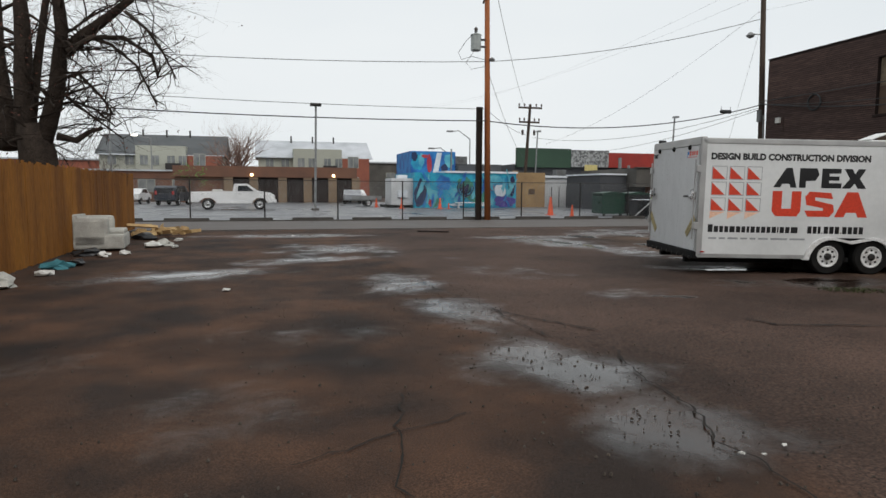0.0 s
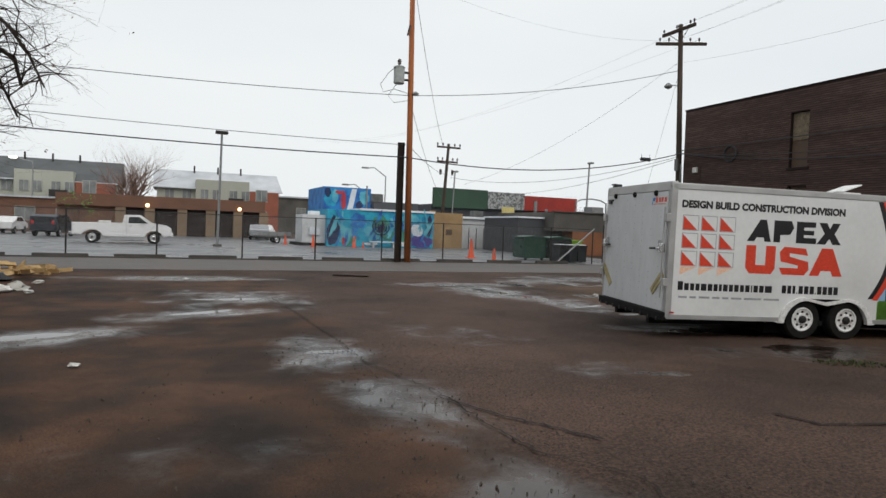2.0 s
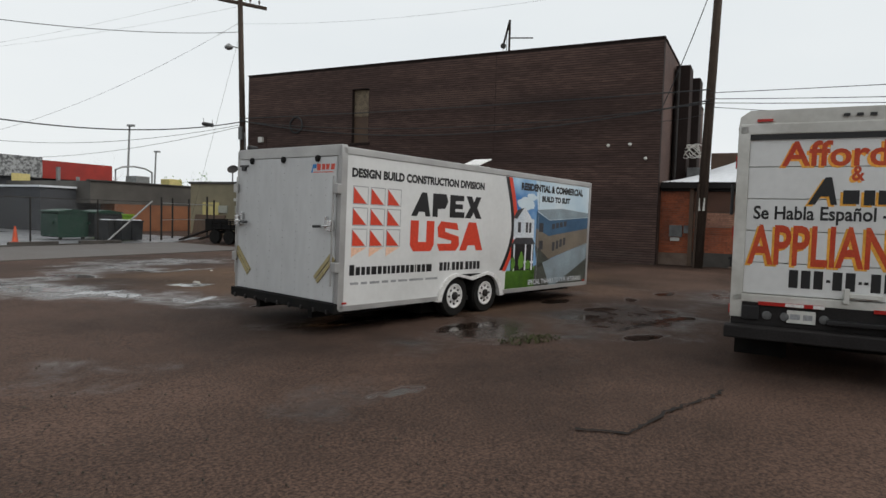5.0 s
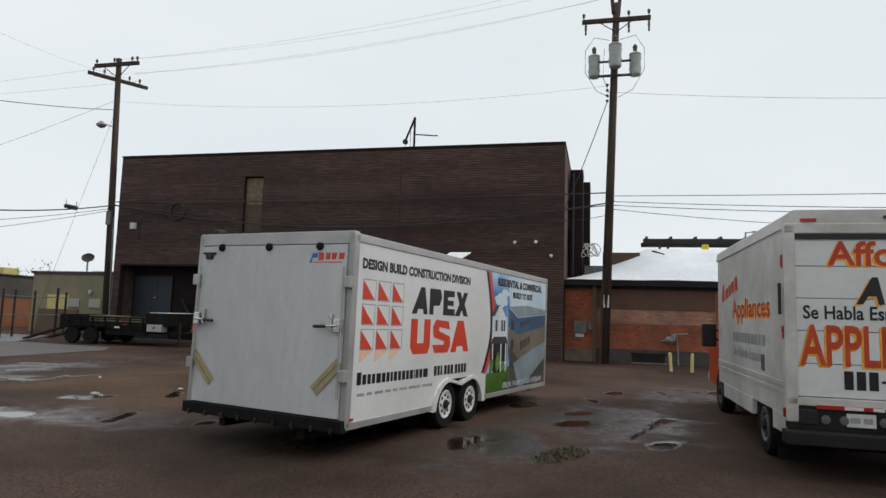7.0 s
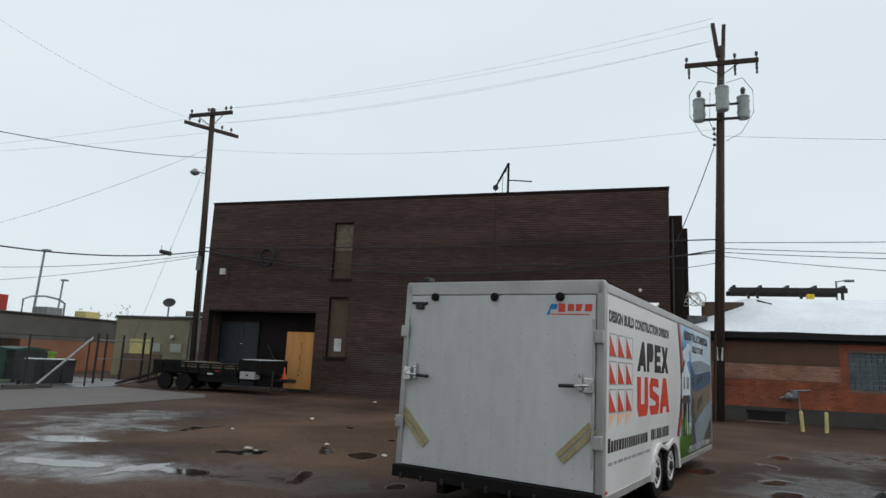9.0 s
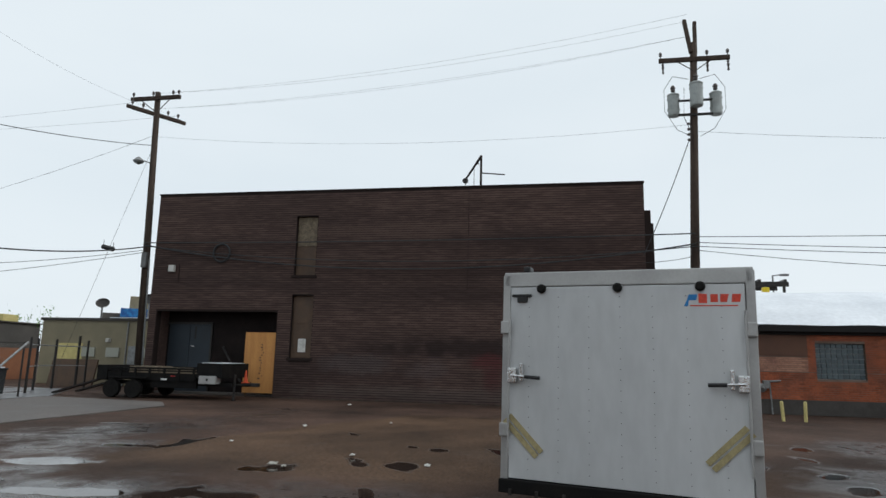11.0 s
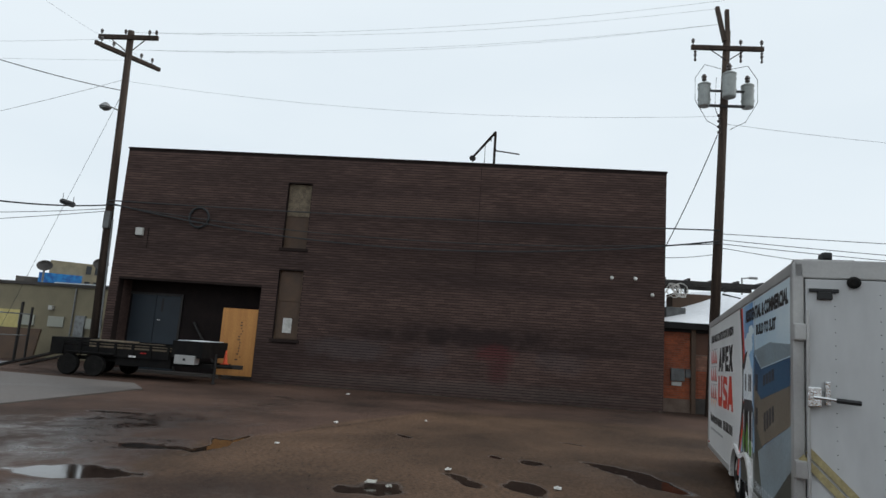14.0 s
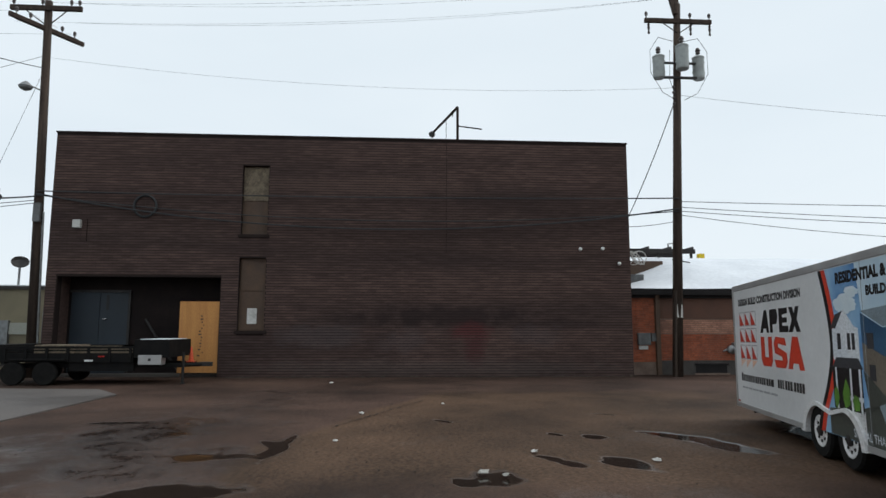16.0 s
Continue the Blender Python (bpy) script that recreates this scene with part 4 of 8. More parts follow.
door = part("rear_door", boxes((-0.045, -TW + 0.085, 0.12, -0.005, TW - 0.085, TH - 0.14), bevel=0.006), M["shaded_door_white"], tr, "white rear ramp door, greyed for its shade, with rivet rows")
bm = bmesh.new()
for k in range(7):
    y = -TW + 0.30 + k * (2 * TW - 0.60) / 6
    for j in range(18):
        z = 0.22 + j * 0.108
        lathe(bm, [(0.006, 0), (0.004, 0.004), (0.0005, 0.005)], 5, pose(-0.045, y, z, 0, -90, 0))
tagged(part("rivets", bm, M["truck_grey"], door), "rows of small rivets", kind="stuff")
part("bumper", boxes((-0.10, -TW - 0.01, -0.03, 0.05, TW + 0.01, 0.11), bevel=0.012), M["black_paint"], tr, "grimy black rear sill")
for k in range(9):
    y = -1.15 + k * 0.2875
    part("hinge", boxes((-0.12, y - 0.018, -0.045, -0.07, y + 0.018, 0.02), bevel=0.006), M["dark_steel"], tr)
for s in (-1, 1):
    bm = bmesh.new()
    rod(bm, (-0.09, s * 1.19, 0.35), (-0.09, s * 1.19, 1.9), 0.014)
    h = part("lock_rod", bm, M["aluminium"], tr)
    bm = bmesh.new()
    box(bm, -0.12, s * 1.15 - 0.05, 1.12, -0.05, s * 1.15 + 0.05, 1.28, bevel=0.01)
    rod(bm, (-0.12, s * 1.16, 1.20), (-0.13, s * 0.93, 1.185), 0.014)
    box(bm, -0.10, s * 1.05 - 0.02, 1.14, -0.05, s * 1.05 + 0.02, 1.33, bevel=0.006)
    part("latch", bm, M["chrome"], h, "steel cam latch")
    part("grip", rods(((-0.13, s * 1.0, 1.187), (-0.135, s * 0.83, 1.18), 0.02)), M["black_print"], h, "black rubber grip")
    for z in (1.72, 0.62):
        part("hinge", boxes((-0.10, min(s * 1.2, s * 1.29), z - 0.07, 0.0, max(s * 1.2, s * 1.29), z + 0.07), bevel=0.012), M["aluminium"], tr)
    bm = bmesh.new()
    a, b = (s * 1.20, 0.76), (s * 0.84, 0.40)
    d = Vector((0, b[0] - a[0], b[1] - a[1])).normalized()
    nrm = Vector((0, -d.z, d.y))
    for off in (-0.045, 0.03):
        q = [Vector((-0.062, a[0], a[1])) + nrm * off, Vector((-0.062, b[0], b[1])) + nrm * off, Vector((-0.062, b[0], b[1])) + nrm * (off + 0.055), Vector((-0.062, a[0], a[1])) + nrm * (off + 0.055)]
        vs = [bm.verts.new(v) for v in q] + [bm.verts.new(v + Vector((0.012, 0, 0))) for v in q]
        bm.faces.new(vs[:4])
        for k in range(4):
            bm.faces.new((vs[k], vs[4 + k], vs[4 + (k + 1) % 4], vs[(k + 1) % 4]))
    part("strap", bm, M["strap"], tr, "frayed tan door strap")
for y in (0.84, 0.02, -0.79):
    bm = bmesh.new()
    lathe(bm, [(0.05, 0), (0.05, 0.03), (0.03, 0.045), (0.004, 0.045)], 14, pose(-0.04, y, 2.15, 0, -90, 0))
    part("door_bumper", bm, M["rubber"], tr, "round black rubber bumper")
part("vent", boxes((-0.07, 0.95, 2.06, -0.04, 1.17, 2.09), (-0.075, 1.0, 2.0, -0.04, 1.11, 2.06), bevel=0.005), M["black_print"], tr, "small black door vent")
bm = bmesh.new()
box(bm, -0.02, 0.98, TH + 0.03, 0.14, 1.06, TH + 0.10, bevel=0.02)
rod(bm, (0.06, 1.02, TH), (0.06, 1.02, TH + 0.05), 0.025)
box(bm, -0.01, 0.82, TH + 0.02, 0.05, 1.20, TH + 0.035)
part("camera_lamp", bm, M["black_print"], tr, "small black lamp on the roof edge")
vent = part("roof_vent", boxes((3.50, -1.0, TH, 3.86, -0.64, TH + 0.05), bevel=0.01), M["white_rim"], tr, "white plastic roof vent")
part("lid", boxes((0, -0.2, 0, 0.40, 0.2, 0.025), bevel=0.008), M["white_rim"], vent, "propped white vent lid", m=pose(3.48, -0.82, TH + 0.05, 0, -20, 0))
bm = bmesh.new()
box(bm, 0.0, -0.7, -0.16, TL, -0.6, 0.02)
box(bm, 0.0, 0.6, -0.16, TL, 0.7, 0.02)
for x in (0.6, 2.3, 3.0, 3.7, 5.2, 6.6):
    box(bm, x, -1.2, -0.06, x + 0.08, 1.2, 0.02)
box(bm, 2.55, -1.1, 0.0, 2.67, 1.1, 0.12)
box(bm, 3.42, -1.1, 0.0, 3.54, 1.1, 0.12)
part("chassis", bm, M["black_paint"], tr, "black steel underframe")
bm = bmesh.new()
rod(bm, (TL, -0.7, -0.05), (TL + 1.3, -0.05, -0.05), 0.06)
rod(bm, (TL, 0.7, -0.05), (TL + 1.3, 0.05, -0.05), 0.06)
rod(bm, (TL + 1.2, 0, -0.2), (TL + 1.2, 0, 0.5), 0.04)
part("tongue", bm, M["black_paint"], tr)
WR = 0.355
for s in (-1, 1):
    for x in (2.62, 3.50):
        wheel(tr, x, s * 1.155, WR, 0.22, M["white_rim"], s)
for ob in [o for o in tr.children if o.name.startswith("wheel")]:
    ob.location.z = -0.306
    # the wheels stand on the ground
for s in (-1, 1):
    bm = bmesh.new()
    arch = [(2.06, 0.0)]
    for k in range(13):
        a = math.pi - math.pi * 0.5 * k / 12 * 1.0
        arch.append((2.62 + 0.50 * math.cos(a), -0.02 + 0.46 * math.sin(a)))
    arch += [(3.06, 0.36)]
    for k in range(13):
        a = math.pi / 2 - math.pi / 2 * k / 12
        arch.append((3.50 + 0.50 * math.cos(a), -0.02 + 0.46 * math.sin(a)))
    arch.append((4.06, 0.0))
    inner = [(3.06 + (x - 3.06) * 0.90, z - 0.055 if z > 0.02 else z) for x, z in arch]
    y0, y1 = sorted((s * (TW + 0.035), s * (TW - 0.05)))
    for p0, p1, q0, q1 in zip(arch, arch[1:], inner, inner[1:]):
        prism(bm, [p0, p1, q1, q0], y0, y1)
    bmesh.ops.remove_doubles(bm, verts=bm.verts, dist=0.001)
    f = part("fender", bm, M["white_rim"], tr, "white double wheel arch")
    y0, y1 = sorted((s * (TW + 0.002), s * (TW - 0.02)))
    for lo_x, hi_x in ((2.0, 3.06), (3.06, 4.1)):
        bm = bmesh.new()
        for q0, q1 in zip(arch[1:-1], arch[2:-1]):
            if q1[0] - q0[0] > 0.002 and max(q0[1], q1[1]) < 0.44 and lo_x <= q0[0] and q1[0] <= hi_x:
                prism(bm, [q0, q1, (q1[0], 0.445), (q0[0], 0.445)], y0, y1)
        bmesh.ops.remove_doubles(bm, verts=bm.verts, dist=0.001)
        part("arch_panel", bm, M["white_paint"], f)
    y0, y1 = sorted((s * 0.925, s * 0.94))
    part("wheel_well", boxes((2.15, y0, -0.02, 3.97, y1, 0.42), (2.145, min(s * 0.94, s * 1.26), 0.40, 3.975, max(s * 0.94, s * 1.26), 0.415)), M["black_print"], f, "dark wheel well")
    for x0, x1 in ((0.05, 0.13), (TL - 0.2, TL - 0.12)):
        y0, y1 = sorted((s * (TW + 0.02), s * TW))
        part("marker", boxes((x0, y0, 0.10, x1, y1, 0.125)), M["red_lens"], tr, "red side marker")

# prints on both sides; the near-rear half carries the lettering on one side, the far half on the other
for s in (-1, 1):
    if s < 0:
        sm = Matrix(((1, 0, 0, 0), (0, 0, -1, -TW), (0, 1, 0, 0), (0, 0, 0, 1)))
        L0, flip = 0.0, 1
    else:
        sm = Matrix(((-1, 0, 0, TL), (0, 0, 1, TW), (0, 1, 0, 0), (0, 0, 0, 1)))
        L0, flip = 0.18, 1

    def at(u, v, o=L0, base=sm):
        return base @ Matrix.Translation((u + o, v, 0))

    def shift(shapes, o=L0):
        return [[(u + o, v) for u, v in sh] for sh in shapes]

    lettering("DESIGN BUILD CONSTRUCTION DIVISION", M["black_print"], tr, at(0.17, 1.90), 3.15, 0.135, label="black capitals along the side", bold=0.055)
    squares, reds, fades = [], [], []
    for c in range(3):
        for r in range(3):
            u, v = 0.20 + c * 0.345, 1.52 - r * 0.305
            for q in ((u, v, u + 0.30, v + 0.012), (u, v + 0.25, u + 0.30, v + 0.262), (u, v, u + 0.012, v + 0.262), (u + 0.288, v, u + 0.30, v + 0.262)):
                squares.append(rect(*q))
            reds.append([(u + 0.014, v + 0.014), (u + 0.27, v + 0.014), (u + 0.014, v + 0.245)])
            if r == 2:
                fades.append([(u, v - 0.01), (u + 0.30, v - 0.01), (u + 0.16, v - 0.07), (u, v - 0.15)])
    flat("logo_frame", shift(squares), M["grey_print"], tr, sm)
    flats("logo_triangle", shift(reds), M["red_print"], tr, sm, label="red triangle")
    flats("logo_shadow", shift(fades), M["orange_print"], tr, sm)
    flats("black_logo_shape", shift([[(1.42, 1.39), (1.66, 1.77), (1.78, 1.77), (1.88, 1.39), (1.76, 1.39), (1.74, 1.46), (1.60, 1.46), (1.56, 1.39)],
         [(1.93, 1.39), (1.93, 1.77), (2.27, 1.77), (2.32, 1.65), (2.25, 1.53), (2.06, 1.52), (2.06, 1.39)],
         [(2.37, 1.39), (2.37, 1.77), (2.75, 1.77), (2.75, 1.68), (2.52, 1.67), (2.52, 1.62), (2.72, 1.62), (2.72, 1.54), (2.52, 1.54), (2.52, 1.49), (2.77, 1.49), (2.77, 1.39)],
         [(2.78, 1.39), (2.93, 1.58), (2.81, 1.77), (2.97, 1.77), (3.03, 1.67), (3.09, 1.77), (3.24, 1.77), (3.13, 1.58), (3.27, 1.39), (3.10, 1.39), (3.03, 1.49), (2.95, 1.39)]]),
         M["black_print"], tr, sm, label="black block shape")
    flats("red_logo_shape", shift([[(1.42, 1.32), (1.42, 0.93), (1.50, 0.83), (1.92, 0.83), (1.99, 0.93), (1.99, 1.32), (1.80, 1.32), (1.80, 0.98), (1.61, 0.98), (1.61, 1.32)],
         [(2.07, 0.95), (2.14, 0.83), (2.57, 0.83), (2.66, 0.93), (2.64, 1.07), (2.27, 1.15), (2.27, 1.21), (2.63, 1.18), (2.58, 1.30), (2.16, 1.32), (2.07, 1.22), (2.10, 1.06), (2.44, 1.00), (2.44, 0.95)],
         [(2.67, 0.83), (2.90, 1.32), (3.12, 1.32), (3.33, 0.83), (3.14, 0.83), (3.10, 0.92), (2.90, 0.92), (2.86, 0.83)]]),
         M["red_print"], tr, sm, label="red block shape")
    bars, u = [], 0.18
    for w in (0.12, 0.11, 0.10, 0.10, 0.13, 0.11, 0.10, 0.08, 0.11, 0.10, 0.11, 0.10, 0.11, 0.05, 0.11, 0.11, 0.16):
        bars.append(rect(u, 0.50, u + w - 0.025, 0.62 if u > 0.19 else 0.65))
        u += w
    u = 2.16
    for w in (0.11, 0.10, 0.08, 0.04, 0.11, 0.11, 0.11, 0.04, 0.11, 0.11, 0.11, 0.11):
        bars.append(rect(u, 0.50, u + w - 0.025, 0.64 if w > 0.05 else 0.53))
        u += w
    flats("bar", shift(bars), M["black_print"], tr, sm, label="black bar")
    bars, u, rg = [], 0.20, random.Random(4)
    while u < 2.1:
        w = 0.10 + rg.random() * 0.25
        bars.append(rect(u, 0.365, u + w, 0.40))
        u += w + 0.05
    flats("fine_bar", shift(bars), M["grey_print"], tr, sm)
    # curved border and the printed pictures
    cur = []
    for k in range(25):
        v = 2.20 - 2.13 * k / 24
        t = k / 24
        cur.append((3.98 + 0.26 * math.sin(min(t * 1.15, 1) * math.pi * 0.9) * 1.0 - (0.9 * max(0, t - 0.45) ** 1.5), v))
    if s < 0:
        cur = [p for p in cur if p[1] > 0.40]
    blk = [cur + [(u + 0.10, v) for u, v in cur[::-1]]]
    red = [[(u + 0.10, v) for u, v in cur] + [(u + 0.22, v) for u, v in cur[::-1]]]
    end = TL - 0.07 - L0
    pic = [[(u + 0.22, v) for u, v in cur] + [(end, cur[-1][1]), (end, cur[0][1])]]
    low = rect(4.12, 0.08, end, cur[-1][1]) if s < 0 else rect(4.12, 0.075, end, 0.08)
    flat("black_border", shift(blk), M["black_print"], tr, sm, lift=0.0018)
    flat("red_border", shift(red), M["red_print"], tr, sm, lift=0.0018)
    flat("picture_sky", shift(pic), M["sky_print"], tr, sm, lift=0.0010, label="print of a blue cloudy sky")
    flat("picture_lawn", shift([low, [(4.10, 0.40), (5.20, 0.50), (5.20, 0.08), (4.10, 0.08)]]), M["green_print" if s < 0 else "olive_print"], tr, sm, lift=0.0020, label="print of a green lawn")
    flat("picture_pale_sky", shift([[(5.05, 2.20), (end, 2.20), (end, 1.5), (5.2, 1.4)]]), M["pale_sky_print"], tr, sm, lift=0.0020)
    flat("picture_cloud", shift([wavy(4.72, 1.72, 0.30, 0.12, 31), wavy(4.92, 1.86, 0.16, 0.07, 33)]), M["pale_sky_print"], tr, sm, lift=0.0024, label="print of a white cloud")
    hx = 4.32
    flat("picture_house", shift([[(hx, 1.02), (hx, 1.42), (hx + 0.10, 1.44), (hx + 0.36, 1.66), (hx + 0.62, 1.44), (hx + 0.72, 1.42), (hx + 0.72, 1.02)],
         rect(hx + 0.02, 0.42, hx + 0.07, 0.95), rect(hx + 0.42, 0.42, hx + 0.47, 0.95), rect(hx + 0.66, 0.42, hx + 0.71, 0.95), rect(hx + 0.40, 0.55, hx + 0.74, 0.60)]),
         M["mural_white"], tr, sm, lift=0.0030, label="print of a white gabled house")
    flat("picture_roof", shift([[(hx - 0.06, 0.93), (hx + 0.08, 1.06), (hx + 0.68, 1.06), (hx + 0.78, 0.93)], [(hx - 0.04, 1.44), (hx + 0.12, 1.60), (hx + 0.33, 1.64), (hx + 0.1, 1.42)],
         rect(hx + 0.14, 1.16, hx + 0.24, 1.36), rect(hx + 0.42, 1.16, hx + 0.50, 1.36), rect(hx + 0.54, 1.16, hx + 0.62, 1.36)]), M["roof_print"], tr, sm, lift=0.0036)
    flat("picture_porch", shift([rect(hx - 0.06, 0.42, hx + 0.74, 0.93)]), M["black_print"], tr, sm, lift=0.0026)
    flats("picture_plant", shift([wavy(hx + 0.30, 0.60, 0.10, 0.16, 3), wavy(hx + 0.55, 0.52, 0.10, 0.09, 5), wavy(hx + 0.02, 0.55, 0.07, 0.14, 7)]), M["green_print"], tr, sm, lift=0.0034)
    bx = 5.12
    flat("picture_shed", shift([[(bx, 1.60), (bx + 0.5, 1.42), (end, 1.52), (end, 0.95), (bx + 0.55, 0.62), (bx, 0.92)]]), M["tan_print"], tr, sm, lift=0.0026, label="print of a long blue and tan commercial building")
    flat("picture_shed_top", shift([[(bx, 1.60), (bx + 0.5, 1.42), (end, 1.52), (end, 1.28), (bx + 0.5, 1.10), (bx, 1.25)]]), M["blue_print"], tr, sm, lift=0.0032)
    flat("picture_shed_roof", shift([[(bx, 1.62), (bx + 1.0, 1.68), (end, 1.62), (end, 1.53), (bx + 0.5, 1.43)]]), M["road_print"], tr, sm, lift=0.0034)
    wins = []
    for k in range(4):
        wins.append([(bx + 0.62 + k * 0.16, 1.24 + k * 0.02), (bx + 0.74 + k * 0.16, 1.25 + k * 0.02), (bx + 0.74 + k * 0.16, 1.36 + k * 0.02), (bx + 0.62 + k * 0.16, 1.35 + k * 0.02)])
        wins.append([(bx + 0.66 + k * 0.15, 0.78 + k * 0.04), (bx + 0.76 + k * 0.15, 0.80 + k * 0.04), (bx + 0.76 + k * 0.15, 0.98 + k * 0.03), (bx + 0.66 + k * 0.15, 0.97 + k * 0.03)])
    wins += [rect(bx + 0.12, 1.18, bx + 0.28, 1.36), rect(bx + 0.14, 0.82, bx + 0.28, 1.0)]
    flats("picture_window", shift(wins), M["roof_print"], tr, sm, lift=0.0038)
    flat("picture_road", shift([[(bx + 0.30, 0.55), (bx + 0.60, 0.62), (end, 0.95), (end, 0.60), (bx + 0.85, 0.08), (bx + 0.60, 0.08)]]), M["road_print"], tr, sm, lift=0.0030)
    flat("picture_yard", shift([[(bx - 0.02, 0.92), (bx + 0.6, 0.62), (bx + 0.1, 0.45)], [(end, 0.60), (bx + 0.85, 0.08), (end, 0.08)], [(bx, 0.5), (bx + 0.3, 0.55), (bx + 0.6, 0.08), (bx, 0.08)]]), M["olive_print"], tr, sm, lift=0.0024)
    flat("panel_seam", shift([rect(5.19, 0.08, 5.20, 2.21)]), M["grey_print"], tr, sm, lift=0.004)
    lettering("RESIDENTIAL & COMMERCIAL", M["black_print"], tr, at(4.52, 1.98), 2.50, 0.15, depth=0.0045, bold=0.055)
    lettering("BUILD TO SUIT", M["black_print"], tr, at(5.30, 1.79), 1.15, 0.12, depth=0.0045, bold=0.055)
    lettering("SPECIAL THANKS TO OUR VETERANS!", M["mural_white"], tr, at(4.90 if s < 0 else 4.75, 0.12), 2.2, 0.10, depth=0.0045, bold=0.008)
bm_m = Matrix(((0, 0, -1, -0.0455), (-1, 0, 0, -0.63), (0, 1, 0, 1.95), (0, 0, 0, 1)))
flat("maker_mark", [[(0.14, 0.03), (0.22, 0.03), (0.22, 0.12), (0.14, 0.13)], [(0.25, 0.04), (0.32, 0.04), (0.32, 0.12), (0.25, 0.12)], [(0.34, 0.04), (0.40, 0.04), (0.42, 0.12), (0.34, 0.12)], [(0.44, 0.04), (0.52, 0.04), (0.53, 0.12), (0.45, 0.12)], rect(0.06, 0.0, 0.50, 0.012)], M["red_print"], tr, bm_m, label="small red and blue maker's mark")
flat("maker_flag", [[(0.0, 0.0), (0.03, 0.06), (0.05, 0.12), (0.13, 0.12), (0.12, 0.06), (0.05, 0.06), (0.04, 0.0)]], M["mural_blue"], tr, bm_m)


# ---- box truck ----
tk = thing("box_truck", "grimy white box truck with hand-painted orange signs and red cab", "truck", pose(10.1, 5.43, 0, 0, 0, -0.4) @ Matrix.Scale(1.045, 4))
KW = 1.15
part("body", boxes((0.05, -KW, 0.62, 4.35, KW, 2.80), bevel=0.02), M["dirty_white"], tk, "grimy white box body")
bm = bmesh.new()
prism(bm, [(-KW - 0.02, 2.72), (-KW, 2.86), (-KW + 0.10, 2.93), (KW - 0.10, 2.93), (KW, 2.86), (KW + 0.02, 2.72)], 0, 4.4,
      Matrix(((0, 1, 0, -0.02), (1, 0, 0, 0), (0, 0, 1, 0), (0, 0, 0, 1))))
part("roof_cap", bm, M["dirty_white"], tk, "rounded white roof cap")
bm = bmesh.new()
for s in (-1, 1):
    a, b = sorted((s * (KW + 0.015), s * (KW - 0.11)))
    box(bm, -0.03, a, 0.58, 0.08, b, 2.76, bevel=0.012)
box(bm, -0.03, -KW, 2.66, 0.08, KW, 2.78, bevel=0.012)
box(bm, -0.03, -KW, 0.76, 0.08, KW, 0.85, bevel=0.01)
part("rear_frame", bm, M["dirty_white"], tk, "scuffed white rear frame")
for k in range(5):
    z0 = 0.86 + k * 0.36
    part("door_panel", boxes((0.0, -KW + 0.11, z0, 0.04, KW - 0.11, z0 + 0.352), bevel=0.006), M["white_paint"], tk, "white roll-up door panel")
part("door_latch", boxes((-0.06, -0.30, 0.88, -0.01, 0.06, 0.93), (-0.08, 0.0, 0.82, -0.01, 0.05, 0.98), bevel=0.008), M["dirty_white"], tk)
part("door_rail", boxes((-0.02, -KW + 0.1, 2.60, 0.02, KW - 0.1, 2.66)), M["black_print"], tk)
DL = KW - 0.11


def on_door(left, z):
    return Matrix(((0, 0, -1, -0.001), (-1, 0, 0, DL - left), (0, 1, 0, z), (0, 0, 0, 1)))


def painted(words, left, z, width, height, front, shade, dz=0.02):
    if shade:
        lettering(words, shade, tk, on_door(left - 0.025, z - dz), width, height, name="lettering_shade", depth=0.0012, bold=0.03)
    lettering(words, front, tk, on_door(left, z), width, height, name="lettering", depth=0.0022, bold=0.022)


painted("Affordable", 0.33, 2.30, 1.62, 0.28, M["sign_red"], M["sign_orange"])
painted("&", 1.00, 2.14, 0.12, 0.16, M["sign_red"], M["sign_orange"])
painted("Se Habla Español -", 0.07, 1.66, 1.28, 0.20, M["black_print"], None)
painted("APPLIANCES", 0.03, 1.19, 1.98, 0.46, M["sign_red"], M["sign_yellow"])
strokes = [[(0.60, 1.88), (0.76, 2.18), (0.82, 2.18), (0.88, 1.88), (0.82, 1.88), (0.80, 1.97), (0.72, 1.97), (0.67, 1.88)],
           rect(0.93, 1.89, 1.08, 2.04), rect(1.12, 1.88, 1.22, 2.04), rect(1.25, 1.89, 1.40, 2.04), rect(1.43, 1.88, 1.53, 2.04), rect(1.57, 1.89, 1.70, 2.06)]
flats("sign_shade", [[(u - 0.025, v - 0.02) for u, v in sh] for sh in strokes], M["sign_yellow"], tk, on_door(0, 0), lift=0.0012)
flats("sign_shape", strokes, M["black_print"], tk, on_door(0, 0), lift=0.0022, label="black painted shape")
flats("bar", [rect(1.38, 1.68, 1.66, 1.85), rect(1.70, 1.70, 1.80, 1.83), rect(1.83, 1.70, 1.92, 1.83), rect(1.95, 1.70, 2.03, 1.83)], M["black_print"], tk, on_door(0, 0), lift=0.002)
bars, u = [], 0.46
for w in (0.12, 0.12, 0.12, 0.06, 0.12, 0.12, 0.05, 0.06, 0.12, 0.12, 0.12, 0.12):
    bars.append(rect(u, 0.95, u + w - 0.03, 1.15) if w > 0.07 else rect(u, 1.03, u + w - 0.02, 1.06))
    u += w
flats("bar", bars, M["black_print"], tk, on_door(0, 0), lift=0.002, label="black painted bar")
part("rear_sill", boxes((-0.02, -KW, 0.50, 0.10, KW, 0.76), bevel=0.01), M["black_trim"], tk, "grimy dark grey sill with lamps")
